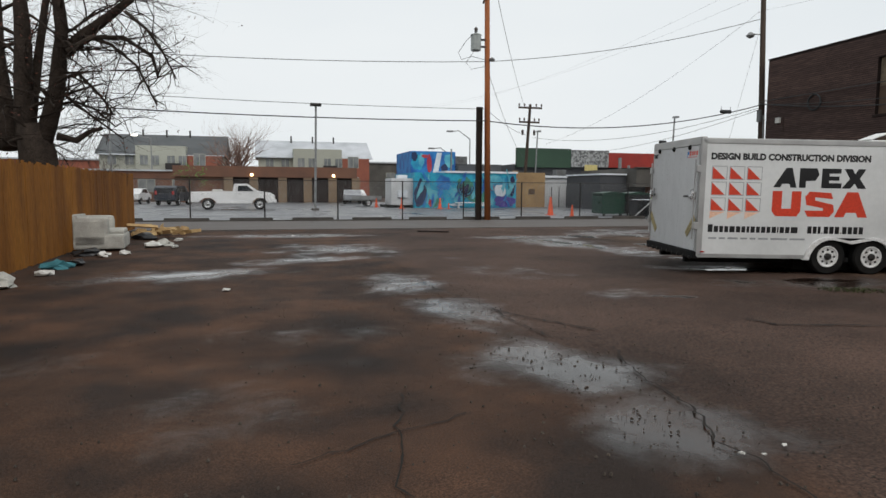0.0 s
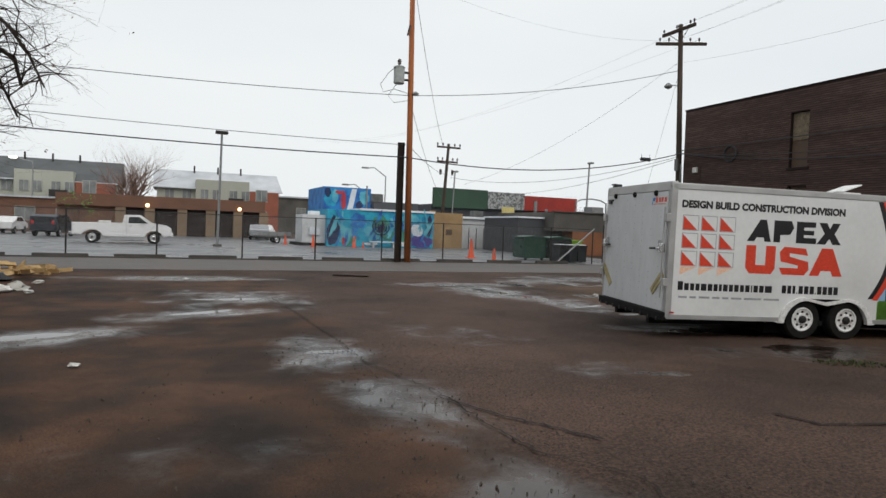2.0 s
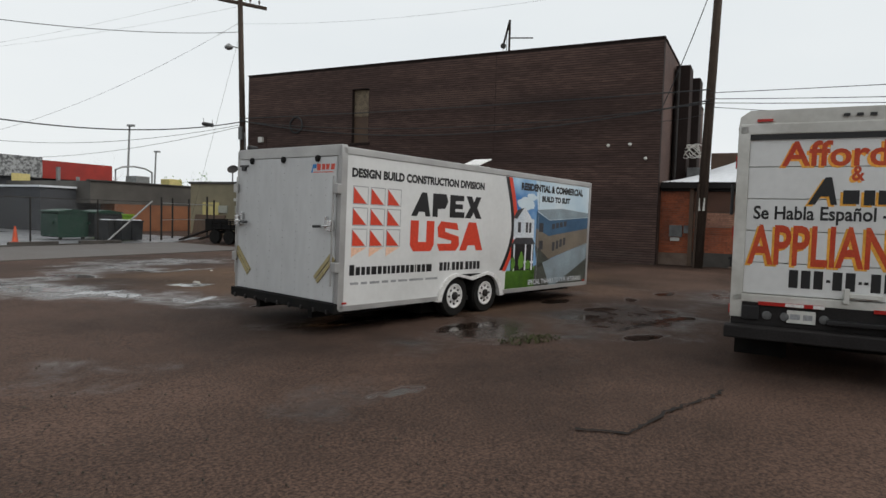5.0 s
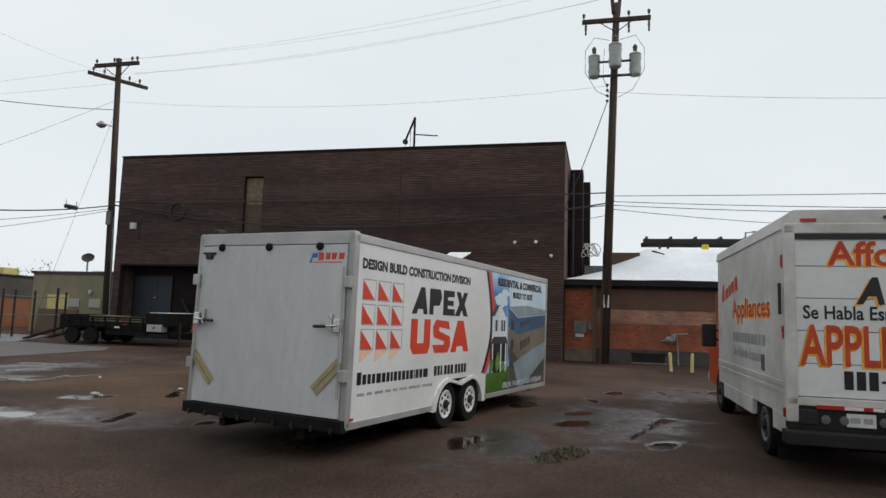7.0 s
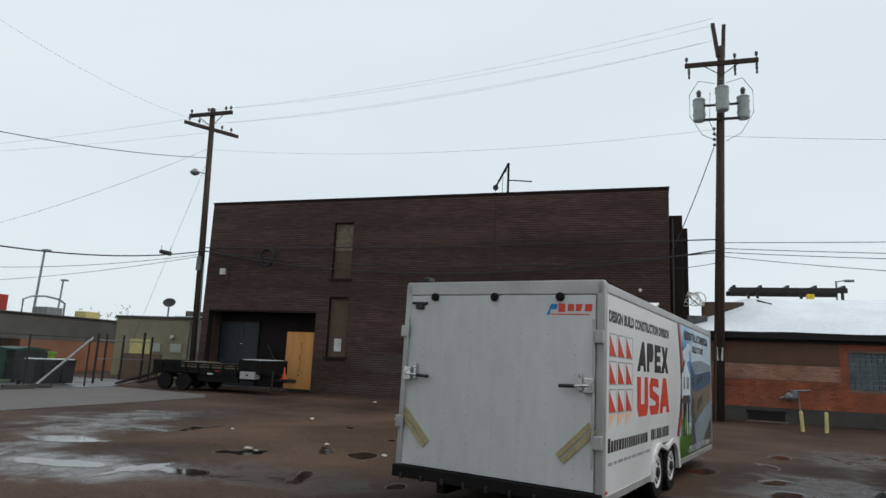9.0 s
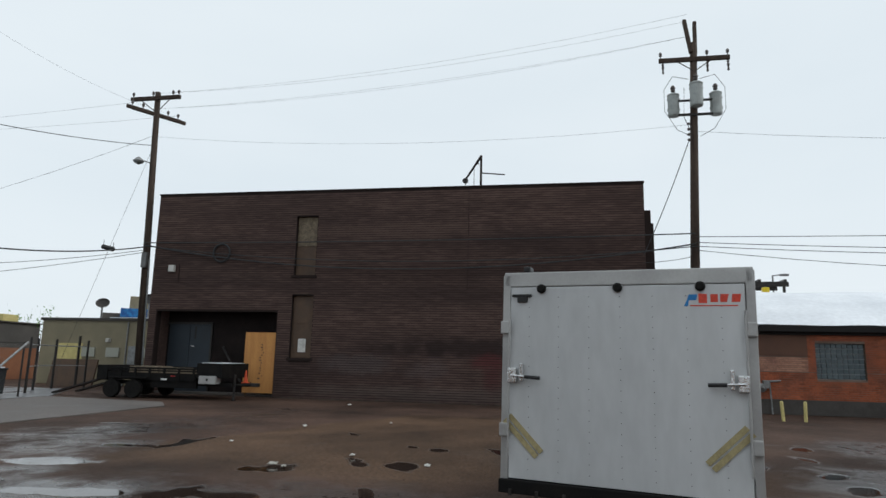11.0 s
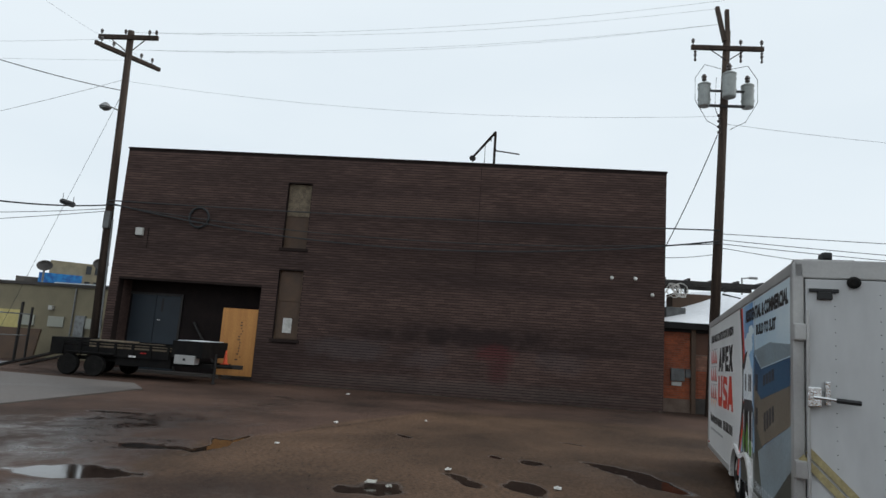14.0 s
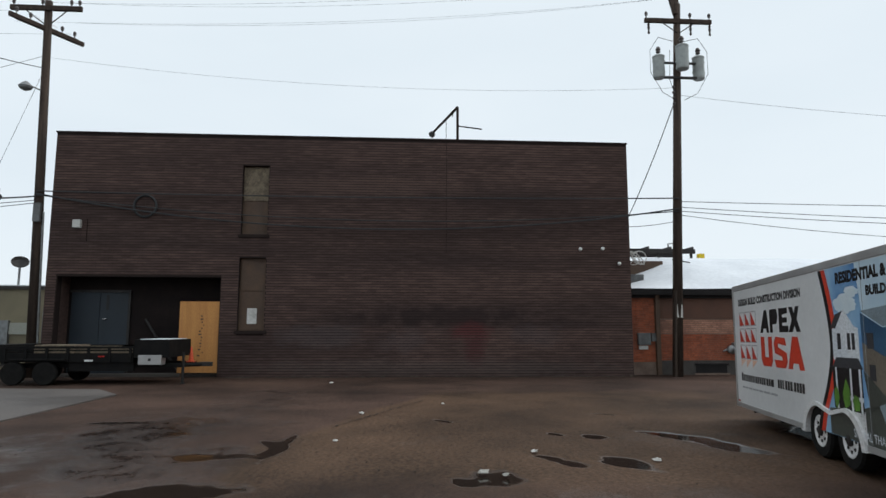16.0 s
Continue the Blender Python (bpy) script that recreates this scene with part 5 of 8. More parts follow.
part("bumper", boxes((-0.22, -KW - 0.02, 0.36, 0.02, KW + 0.06, 0.50), bevel=0.015), M["black_trim"], tk, "grimy dark grey step bumper")
# Underframe as one black block that also stands in for the shade below.
part("under_shade", boxes((0.3, -KW + 0.1, 0.42, 4.3, KW - 0.25, 0.62)), M["black_paint"], tk, "black underframe block, also standing in for shade below")
for y in (-0.55, 0.55):
    tape = part("reflective_tape", boxes((-0.05, y - 0.32, 0.735, -0.025, y + 0.32, 0.775)), M["red_lens"], tk, "red and white reflective tape")
part("white_tape", boxes((-0.053, 0.42, 0.737, -0.049, 0.60, 0.773), (-0.053, 0.22, 0.737, -0.049, 0.33, 0.773)), M["white_rim"], tape)
part("lamp", boxes((-0.05, 0.86, 0.56, -0.02, 1.04, 0.72), bevel=0.01), M["black_print"], tk, "dark tail lamp")
for y in (0.78, 0.60, 0.22):
    bm = bmesh.new()
    lathe(bm, [(0.05, 0), (0.045, 0.02), (0.005, 0.025)], 14, pose(-0.02, y, 0.62, 0, -90, 0))
    part("round_lamp", bm, M["truck_grey"], tk)
pl = part("plate", boxes((-0.04, 0.30, 0.56, -0.025, 0.58, 0.70)), M["dirty_white"], tk, "white licence plate with bars")
part("bar", boxes((-0.043, 0.33, 0.60, -0.040, 0.42, 0.66), (-0.043, 0.45, 0.60, -0.040, 0.55, 0.66)), M["grey_print"], pl)
part("hitch", boxes((-0.12, -0.55, 0.58, -0.02, 0.20, 0.63), (-0.10, -0.5, 0.52, -0.03, -0.42, 0.72), bevel=0.008), M["black_print"], tk)
for y in (-0.12, 0.0, 0.12):
    part("marker", boxes((-0.045, y - 0.03, 2.83, -0.02, y + 0.03, 2.86)), M["black_print"], tk)
part("marker", boxes((-0.045, 0.82, 2.80, -0.02, 0.98, 2.83)), M["red_lens"], tk, "red marker lamp")
for z in (2.35, 1.55):
    part("marker", boxes((0.0, KW + 0.015, z - 0.07, 0.05, KW + 0.03, z + 0.07)), M["red_lens"], tk, "red side marker")
part("marker", boxes((0.0, KW + 0.015, 0.62, 0.06, KW + 0.03, 0.72)), M["red_lens"], tk)
part("handrail", rods(((0.02, KW + 0.05, 1.75), (0.02, KW + 0.05, 2.10), 0.018)), M["black_print"], tk)
part("gusset", boxes((0.08, KW, 0.95, 4.3, KW + 0.015, 1.0), (0.08, KW, 0.86, 4.3, KW + 0.012, 0.90)), M["dirty_white"], tk, "ribbed rub rail")
for x0, x1 in ((0.08, 0.62), (1.72, 3.85)):
    part("skirt", boxes((x0, KW - 0.06, 0.42, x1, KW + 0.008, 0.64), bevel=0.01), M["dirty_white"], tk, "white lower skirt beside a wheel arch")
lm = Matrix(((-1, 0, 0, 4.3), (0, 0, 1, KW + 0.002), (0, 1, 0, 0), (0, 0, 0, 1)))
flats("sign_shape", [[(0.35, 1.98), (0.45, 2.28), (0.55, 2.30), (0.62, 2.02)], [(0.70, 2.02), (0.70, 2.18), (0.92, 2.22), (0.92, 2.05)], [(0.98, 2.06), (0.98, 2.24), (1.15, 2.26), (1.15, 2.08)],
      [(1.2, 2.1), (1.2, 2.28), (1.42, 2.3), (1.42, 2.12)], [(1.48, 2.14), (1.48, 2.33), (1.66, 2.36), (1.7, 2.14)]], M["sign_red"], tk, lm, label="red painted shape")
lettering("Appliances", M["sign_orange"], tk, lm @ Matrix.Translation((1.25, 1.62, 0)), 2.35, 0.36, name="lettering_shade", depth=0.0012, bold=0.04)
lettering("Appliances", M["sign_red"], tk, lm @ Matrix.Translation((1.28, 1.64, 0)), 2.35, 0.36, depth=0.0022, bold=0.015)
flats("bar", [rect(1.3 + k * 0.21, 1.36, 1.45 + k * 0.21, 1.50) for k in range(10)], M["grey_print"], tk, lm, label="faded grey painted bar")
lettering("Se Habla Español", M["grey_print"], tk, lm @ Matrix.Translation((1.32, 1.10, 0)), 2.0, 0.20, label="faded grey painted words", bold=0.01)
part("side_vent", boxes((1.0, KW, 1.05, 1.14, KW + 0.012, 1.25)), M["truck_grey"], tk)
for s in (-1, 1):
    wheel(tk, 1.17, s * 0.98, 0.37, 0.30, M["truck_grey"], s)
    wheel(tk, 5.15, s * 0.90, 0.37, 0.22, M["truck_grey"], s)
# Added black panels behind the wheels imitate the deep shade under the truck.
for y0, y1 in ((-1.12, -0.55), (0.55, 1.12)):
    part("mud_flap", boxes((0.55, y0, 0.06, 0.57, y1, 0.5)), M["black_paint"], tk, "black panel added for the shade below the bumper")
part("axle", rods(((1.17, -0.9, 0.37), (1.17, 0.9, 0.37), 0.12)), M["black_paint"], tk)
part("fuel_tank", boxes((0.25, -0.5, 0.25, 1.0, 0.5, 0.5), bevel=0.05), M["black_paint"], tk)
bm = bmesh.new()
prism(bm, [(4.36, 0.40), (4.36, 2.0), (4.9, 2.02), (5.55, 1.42), (6.35, 1.24), (6.55, 1.0), (6.58, 0.45), (5.6, 0.42), (5.5, 0.70), (5.3, 0.80), (5.0, 0.80), (4.8, 0.70), (4.7, 0.42)], -0.98, 0.98)
cab = part("cab", bm, M["orange_cab"], tk, "red-orange van cab")
part("window", boxes((4.5, -0.985, 1.3, 5.2, 0.985, 1.85)), M["glass"], cab)
part("headlamp", boxes((6.50, 0.55, 0.85, 6.60, 0.92, 1.05), bevel=0.02), M["chrome"], cab)
part("bumper", boxes((6.52, -0.98, 0.42, 6.70, 0.98, 0.62), bevel=0.03), M["white_rim"], cab)
part("mirror", boxes((4.75, 1.12, 1.20, 4.87, 1.36, 1.62), bevel=0.03), M["black_print"], cab, "black door mirror")
part("mirror_arm", rods(((4.85, 0.96, 1.3), (4.82, 1.2, 1.35), 0.02), ((4.85, 0.96, 1.5), (4.82, 1.2, 1.5), 0.02)), M["black_print"], cab)


# ---- dump trailer before the dock ----
dt = thing("dump_trailer", "black steel utility trailer loaded with lumber, parked by the dock", "trailer", pose(25.2, 0, 0))
part("bed", boxes((0.05, 27.35, 0.70, 2.05, 31.25, 0.82)), M["black_paint"], dt)
part("side_board", boxes((0.02, 27.35, 0.70, 0.06, 31.25, 0.98)), M["black_paint"], dt)
part("side_rail", boxes((0.0, 27.35, 1.04, 0.05, 31.25, 1.09)), M["black_paint"], dt)
part("side_frame", boxes((0.08, 27.35, 0.42, 0.2, 29.3, 0.72)), M["black_paint"], dt)
part("side_board", boxes((2.04, 27.35, 0.78, 2.08, 31.25, 1.20)), M["black_paint"], dt)
part("end_board", boxes((0.0, 31.20, 0.66, 2.04, 31.66, 1.24), bevel=0.01), M["black_paint"], dt)
for x in (-0.03, 2.04):
    part("top_rail", boxes((x, 27.3, 1.12, x + 0.09, 31.3, 1.19)), M["black_paint"], dt)
for k in range(7):
    part("stake", boxes((-0.03, 27.4 + k * 0.63, 0.70, 0.03, 27.48 + k * 0.63, 1.12)), M["black_paint"], dt)
part("head_box", boxes((-0.02, 26.25, 0.84, 2.08, 27.32, 1.40), bevel=0.02), M["black_paint"], dt, "black steel box at the front of the bed")
part("snow", boxes((0.1, 26.35, 1.40, 1.9, 27.2, 1.42)), M["snow_roof"], dt)
tb = part("tool_box", boxes((-0.12, 26.45, 0.62, 0.30, 27.15, 0.92), bevel=0.015), M["aluminium"], dt, "pale metal tool box")
part("latch", boxes((-0.135, 26.76, 0.74, -0.12, 26.84, 0.82)), M["black_print"], tb)
part("frame", boxes((0.25, 25.95, 0.52, 0.37, 31.2, 0.66), (1.7, 25.95, 0.52, 1.82, 31.2, 0.66)), M["black_paint"], dt)
part("tongue", rods(((0.3, 26.4, 0.58), (1.0, 25.45, 0.58), 0.06), ((1.8, 26.4, 0.58), (1.0, 25.45, 0.58), 0.06)), M["black_paint"], dt)
part("jack", rods(((0.45, 25.95, 0.0), (0.45, 25.95, 1.0), 0.045), ((0.45, 25.95, 0.0), (0.45, 25.95, 0.03), 0.10)), M["dark_steel"], dt)
part("coupler", boxes((0.9, 25.2, 0.52, 1.1, 25.6, 0.66), bevel=0.02), M["dark_steel"], dt)
for y in (29.95, 30.90):
    for x, s in ((-0.02, -1), (2.1, 1)):
        r_ = 0.36
        turn = pose(x, y, r_, 0, 90 * s, 0)
        bm = bmesh.new()
        lathe(bm, [(r_ * 0.55, -0.10), (r_ * 0.95, -0.10), (r_, -0.06), (r_, 0.06), (r_ * 0.95, 0.10), (r_ * 0.6, 0.09)], 24, turn)
        t_ = part("wheel", bm, M["rubber"], dt, "black trailer wheel")
        bm = bmesh.new()
        lathe(bm, [(r_ * 0.56, 0.0), (r_ * 0.58, 0.09), (r_ * 0.3, 0.05), (r_ * 0.2, 0.10), (0.01, 0.10)], 18, turn)
        part("rim", bm, M["black_paint"], t_)
part("fender", boxes((-0.14, 29.35, 0.76, 0.1, 31.05, 0.80)), M["black_paint"], dt)
part("ramp", boxes((0.2, 31.25, 0.0, 0.5, 33.9, 0.06)), M["dark_steel"], dt, "steel loading ramp let down", m=pose(0, 31.25, 0.78, -16, 0, 0) @ pose(0, -31.25, 0))
part("ramp", boxes((1.5, 31.25, 0.0, 1.8, 33.9, 0.06)), M["dark_steel"], dt, m=pose(0, 31.25, 0.78, -16, 0, 0) @ pose(0, -31.25, 0))
part("reflector", boxes((-0.035, 28.55, 0.72, -0.031, 28.8, 0.78)), M["white_rim"], dt)
part("reflector", boxes((-0.035, 28.2, 0.86, -0.031, 28.4, 0.90)), M["red_lens"], dt)
for k, (x0, y0, x1, y1, z) in enumerate(((0.3, 27.5, 0.5, 30.6, 0.96), (0.6, 27.7, 0.85, 30.2, 1.16), (1.0, 28.2, 1.2, 30.9, 1.18), (0.5, 29.4, 1.6, 30.6, 1.22))):
    lum = tagged(part("lumber", boxes((x0, y0, 0.82, x1, y1, z), bevel=0.01), M["osb"], m=pose(25.2, 0, 0)), "pale lumber lying in the utility trailer", "lumber", "lumber on the trailer")


def cone(x, y, h, lab="orange plastic traffic cone standing on asphalt", z=0.03):
    c = thing("traffic_cone", lab, "cone", pose(x, y, z), group="traffic cones")
    bm = bmesh.new()
    lathe(bm, [(h * 0.17, 0.03), (h * 0.05, h), (h * 0.02, h)], 14)
    part("cone", bm, M["cone"], c)
    part("base", boxes((-h * 0.24, -h * 0.24, 0, h * 0.24, h * 0.24, 0.03)), M["cone"], c)


for x, y, h in ((18.0, 38.2, 1.15), (18.1, 35.4, 0.72), (11.0, 51.0, 0.9), (14.2, 51.2, 0.9), (9.6, 55, 0.8), (14.8, 50.7, 0.5)):
    cone(x, y, h)
# Cone shape used in place of a tiny orange flag.
cone(26.70, 26.04, 0.50, "small orange cone standing in for a flag on the tongue", 0.64)


# ---- utility poles ----
def insulator(bm, x, y, z, s=1.0):
    lathe(bm, [(0.02 * s, -0.1 * s), (0.02 * s, 0), (0.06 * s, 0.02 * s), (0.05 * s, 0.08 * s), (0.07 * s, 0.10 * s), (0.04 * s, 0.17 * s), (0.01, 0.19 * s)], 10, Matrix.Translation((x, y, z)))


def transformer(parent, x, y, z, h=0.95, r=0.24):
    bm = bmesh.new()
    lathe(bm, [(r * 0.9, 0), (r, 0.04), (r, h * 0.88), (r * 1.08, h * 0.89), (r * 1.08, h * 0.94), (r * 0.7, h), (0.02, h * 1.02)], 20, Matrix.Translation((x, y, z)))
    t = part("transformer", bm, M["transformer"], parent, "grey pole transformer can", smooth=False)
    bm = bmesh.new()
    insulator(bm, x, y, z + h * 1.08, 1.5)
    part("bushing", bm, M["ceramic"], t)
    part("bracket", boxes((x - 0.04, y - r - 0.02, z + h * 0.25, x + 0.04, y + r + 0.02, z + h * 0.33), (x - 0.04, y - r - 0.02, z + h * 0.7, x + 0.04, y + r + 0.02, z + h * 0.78)), M["transformer"], t)
    return t


p3a, p3b = Vector((28.13, 8.56, 0)), Vector((27.70, 8.13, 14.6))
p3 = thing("utility_pole", "dark wooden utility pole with three grey transformers and a crossarm", "pole", pose(0, 0, 0), group="utility poles")
P3 = lambda z: p3a + (p3b - p3a) * (z / 14.6)
part("pole", rods((p3a - Vector((0, 0, 0.1)), p3b, 0.20, 0.13), seg=14), M["pole_dark"], p3, smooth=True)
c = P3(13.85)
part("crossarm", boxes((c.x - 0.16, c.y - 1.35, 13.78, c.x - 0.04, c.y + 1.35, 13.95)), M["pole_dark"], p3)
part("arm_brace", rods(((c.x - 0.1, c.y - 0.65, 13.8), (c.x - 0.1, c.y, 13.35), 0.02), ((c.x - 0.1, c.y + 0.65, 13.8), (c.x - 0.1, c.y, 13.35), 0.02)), M["dark_steel"], p3)
for s in (-1, 1):
    part("top_arm", boxes((-0.07, -0.07, 0, 0.07, 0.07, 1.75)), M["pole_dark"], p3, m=Matrix.Translation((c.x - 0.1 * s, c.y + 0.10 * s, 14.15)) @ pose(0, 0, 0, -4 * s, 16, 0))
for y in (-1.28, -0.5, 1.28):
    bm = bmesh.new()
    insulator(bm, c.x - 0.1, c.y + y, 14.05)
    part("insulator", bm, M["ceramic"], p3)
for y in (-1.28, -0.5, 1.2):
    bm = bmesh.new()
    lathe(bm, [(0.02, 0), (0.06, -0.06), (0.03, -0.12), (0.06, -0.18), (0.03, -0.3), (0.05, -0.42), (0.01, -0.46)], 10, Matrix.Translation((c.x - 0.1, c.y + y, 13.75)))
    part("insulator", bm, M["ceramic"], p3)
c = P3(12)
transformer(p3, c.x - 0.15, c.y + 0.80, 11.48, 0.95, 0.22)
transformer(p3, c.x - 0.15, c.y - 0.80, 11.48, 0.95, 0.22)
transformer(p3, c.x - 0.45, c.y - 0.02, 11.75, 1.0, 0.24)
part("bracket", boxes((c.x - 0.3, c.y - 0.65, 11.45, c.x - 0.2, c.y + 0.65, 11.53), (c.x - 0.3, c.y - 0.65, 12.05, c.x - 0.2, c.y + 0.65, 12.11)), M["dark_steel"], p3)
bm = bmesh.new()
for s in (-1, 1):
    tube(bm, [(c.x - 0.2, c.y + s * 0.2, 13.0), (c.x - 0.2, c.y + s * 0.8, 13.15), (c.x - 0.2, c.y + s * 1.15, 12.6), (c.x - 0.2, c.y + s * 1.15, 11.7), (c.x - 0.2, c.y + s * 0.7, 10.9), (c.x - 0.2, c.y + s * 0.15, 10.6)], 0.012, 5)
tube(bm, [(c.x - 0.3, c.y + 0.4, 12.6), (c.x - 0.3, c.y + 0.45, 11.4), (c.x - 0.2, c.y + 0.2, 10.8)], 0.012, 5)
part("jumper", bm, M["cable"], p3, "looping jumper wires")
bm = bmesh.new()
for k in range(4):
    lathe(bm, [(0.02, 0), (0.06, 0.03), (0.06, 0.09), (0.02, 0.12)], 8, Matrix.Translation((c.x - 0.22, c.y + 0.28, 10.4 + k * 0.22)))
part("spool", bm, M["ceramic"], p3)
part("sign", boxes((27.88, 8.37, 2.2, 27.90, 8.62, 2.68)), M["white_rag"], p3, "small white warning sign")
part("conduit", rods(((27.96, 8.70, 0), (27.85, 8.62, 3.2), 0.05)), M["pole_dark"], p3)

p2a, p2b = Vector((28.60, 32.25, 0)), Vector((28.20, 32.46, 14.1))
p2 = thing("utility_pole", "dark wooden utility pole with double crossarms and a street lamp", "pole", pose(0, 0, 0), group="utility poles")
P2 = lambda z: p2a + (p2b - p2a) * (z / 14.1)
part("pole", rods((p2a - Vector((0, 0, 0.1)), p2b, 0.19, 0.13), seg=14), M["pole_dark"], p2, smooth=True)
c = P2(13.7)
part("crossarm", boxes((-0.06, -1.3, -0.09, 0.06, 1.3, 0.09)), M["pole_dark"], p2, m=pose(c.x - 0.15, c.y, 13.75))
part("crossarm", boxes((-0.06, -1.3, -0.08, 0.06, 1.3, 0.08)), M["pole_dark"], p2, m=pose(c.x - 0.05, c.y + 0.05, 13.0, 0, 0, 60))
part("crossarm", boxes((-0.06, -1.3, -0.08, 0.06, 1.3, 0.08)), M["pole_dark"], p2, m=pose(c.x + 0.20, c.y - 0.05, 13.0, 0, 0, 60))
part("arm_brace", rods(((c.x - 0.15, c.y - 0.8, 13.7), (c.x, c.y, 13.1), 0.02), ((c.x - 0.15, c.y + 0.8, 13.7), (c.x, c.y, 13.1), 0.02)), M["dark_steel"], p2)
for dx, dy, z in [(-0.15, y, 13.92) for y in (-1.2, -0.9, 0.15, 1.2)] + [(-0.05 - 0.866 * k, 0.5 * k, 13.16) for k in (-1.1, -0.6, 0.6, 1.1)]:
    bm = bmesh.new()
    insulator(bm, c.x + dx, c.y + dy, z)
    part("insulator", bm, M["ceramic"], p2)
c = P2(10.7)
lampb = part("street_lamp", rods(((c.x, c.y, 10.55), (c.x - 0.45, c.y + 0.35, 10.65), 0.03)), M["galvanised"], p2, "small grey street lamp on an arm")
bm = bmesh.new()
lathe(bm, [(0.05, 0.15), (0.14, 0.08), (0.24, -0.04), (0.2, -0.12), (0.05, -0.2)], 16, Matrix.Translation((c.x - 0.5, c.y + 0.4, 10.6)))
part("shade", bm, M["galvanised"], lampb)
part("junction_box", boxes((P2(5.9).x - 0.3, P2(5.9).y - 0.2, 5.6, P2(5.9).x - 0.15, P2(5.9).y + 0.05, 6.3), bevel=0.02), M["truck_grey"], p2)
part("conduit", rods((P2(0) + Vector((-0.05, -0.22, 0)), P2(6.0) + Vector((-0.05, -0.2, 0)), 0.04)), M["galvanised"], p2)

op = thing("utility_pole", "new orange-brown wooden utility pole with one transformer at the alley", "pole", pose(0, 0, 0), group="utility poles")
part("pole", rods(((11.93, 32.80, -0.1), (11.72, 32.80, 14.0), 0.165, 0.12), seg=14), M["pole_orange"], op, smooth=True)
transformer(op, 11.15, 32.70, 8.65, 0.85, 0.26)
part("bracket", boxes((11.3, 32.72, 9.2, 11.8, 32.84, 9.28), (11.3, 32.72, 8.85, 11.8, 32.84, 8.93)), M["dark_steel"], op)
bm = bmesh.new()
tube(bm, [(11.15, 32.6, 9.6), (10.6, 32.6, 9.1), (10.2, 32.6, 8.5), (10.35, 32.6, 8.15), (10.9, 32.6, 8.35), (11.7, 32.6, 8.2)], 0.014, 5)
tube(bm, [(11.0, 32.6, 8.6), (10.6, 32.6, 8.0), (10.9, 32.6, 7.7), (11.7, 32.6, 7.9)], 0.012, 5)
part("jumper", bm, M["cable"], op)
bm = bmesh.new()
lathe(bm, [(0.05, 0), (0.14, 0.03), (0.16, 0.12), (0.05, 0.2)], 12, Matrix.Translation((12.0, 32.62, 8.15)))
part("splice_box", bm, M["galvanised"], op)
part("clamp", rods(((11.5, 32.62, 11.0), (11.6, 32.62, 11.5), 0.05)), M["ceramic"], op)

ib = thing("steel_beam_post", "rusty black steel beam set upright against the pole", "post", pose(11.40, 32.75, 0))
part("beam", boxes((-0.14, -0.12, -0.05, -0.11, 0.12, 5.85), (0.11, -0.12, -0.05, 0.14, 0.12, 5.85), (-0.11, -0.012, -0.05, 0.11, 0.012, 5.85)), M["rust_steel"], ib)

fp = thing("utility_pole", "distant grey utility pole with two crossarms", "pole", pose(0, 0, 0), group="utility poles")
part("pole", rods(((23.5, 56.3, 0), (24.05, 56.3, 9.4), 0.17, 0.12), seg=10), M["pole_dark"], fp)
for z, w in ((9.0, 1.15), (7.7, 1.0)):
    cx = 23.5 + 0.55 * z / 9.4
    part("crossarm", boxes((cx - w, 56.15, z, cx + w, 56.27, z + 0.16)), M["pole_dark"], fp)
    for k in (-0.95, -0.5, 0.5, 0.95):
        bm = bmesh.new()
        insulator(bm, cx + w * k, 56.2, z + 0.22, 1.3)
        part("insulator", bm, M["ceramic"], fp)
bm = bmesh.new()
for k in (-0.6, 0.55):
    lathe(bm, [(0.1, 0), (0.12, 0.4), (0.03, 0.5)], 10, Matrix.Translation((23.9 + k, 56.2, 6.6)))
part("fuse", bm, M["ceramic"], fp)


# ---- overhead lines ----
def line(a, b, sag, r=0.012, name="overhead_line", lab="black overhead power line"):
    a, b = Vector(a), Vector(b)
    pts = []
    for k in range(21):
        t = k / 20
        p = a.lerp(b, t)
        p.z -= sag * 4 * t * (1 - t)
        pts.append(p)
    bm = bmesh.new()
    tube(bm, pts, r, 5)
    tagged(part(name, bm, M["cable"]), lab, "cable", "overhead lines")


T2, T3 = P2(13.9), P3(13.9)
for dy, z2, z3, dx3 in ((-0.9, 13.98, 15.75, 0.45), (0.15, 13.98, 15.55, -0.5), (1.1, 13.2, 14.95, 0.2), (-1.1, 13.2, 14.85, 0.0)):
    line((T2.x - 0.15, T2.y + dy, z2), (T3.x - 0.1 + dx3, T3.y + 0.3, z3), 0.5, 0.0045)
line((P2(12).x, P2(12).y, 11.9), (P3(11).x - 0.2, P3(11).y + 0.3, 11.1), 0.55, 0.005)
line((P2(6.8).x - 0.2, P2(6.8).y, 6.75), (P3(6.7).x - 0.2, P3(6.7).y, 6.75), 0.10, 0.026)
line((P2(6.7).x - 0.2, P2(6.7).y, 6.65), (P3(6.4).x - 0.2, P3(6.4).y, 6.35), 1.05, 0.030, lab="sagging black telephone cable")
line((P2(6.6).x - 0.2, P2(6.6).y, 6.60), (P3(6.2).x - 0.2, P3(6.2).y, 6.25), 0.65, 0.020)
for z, sag, zz in ((6.62, 0.2, 7.0), (6.40, 0.5, 6.6), (6.25, 0.6, 6.5), (6.1, 1.2, 6.6)):
    line((P3(z).x - 0.2, P3(z).y, z), (27.6, -26, zz), sag, 0.014)
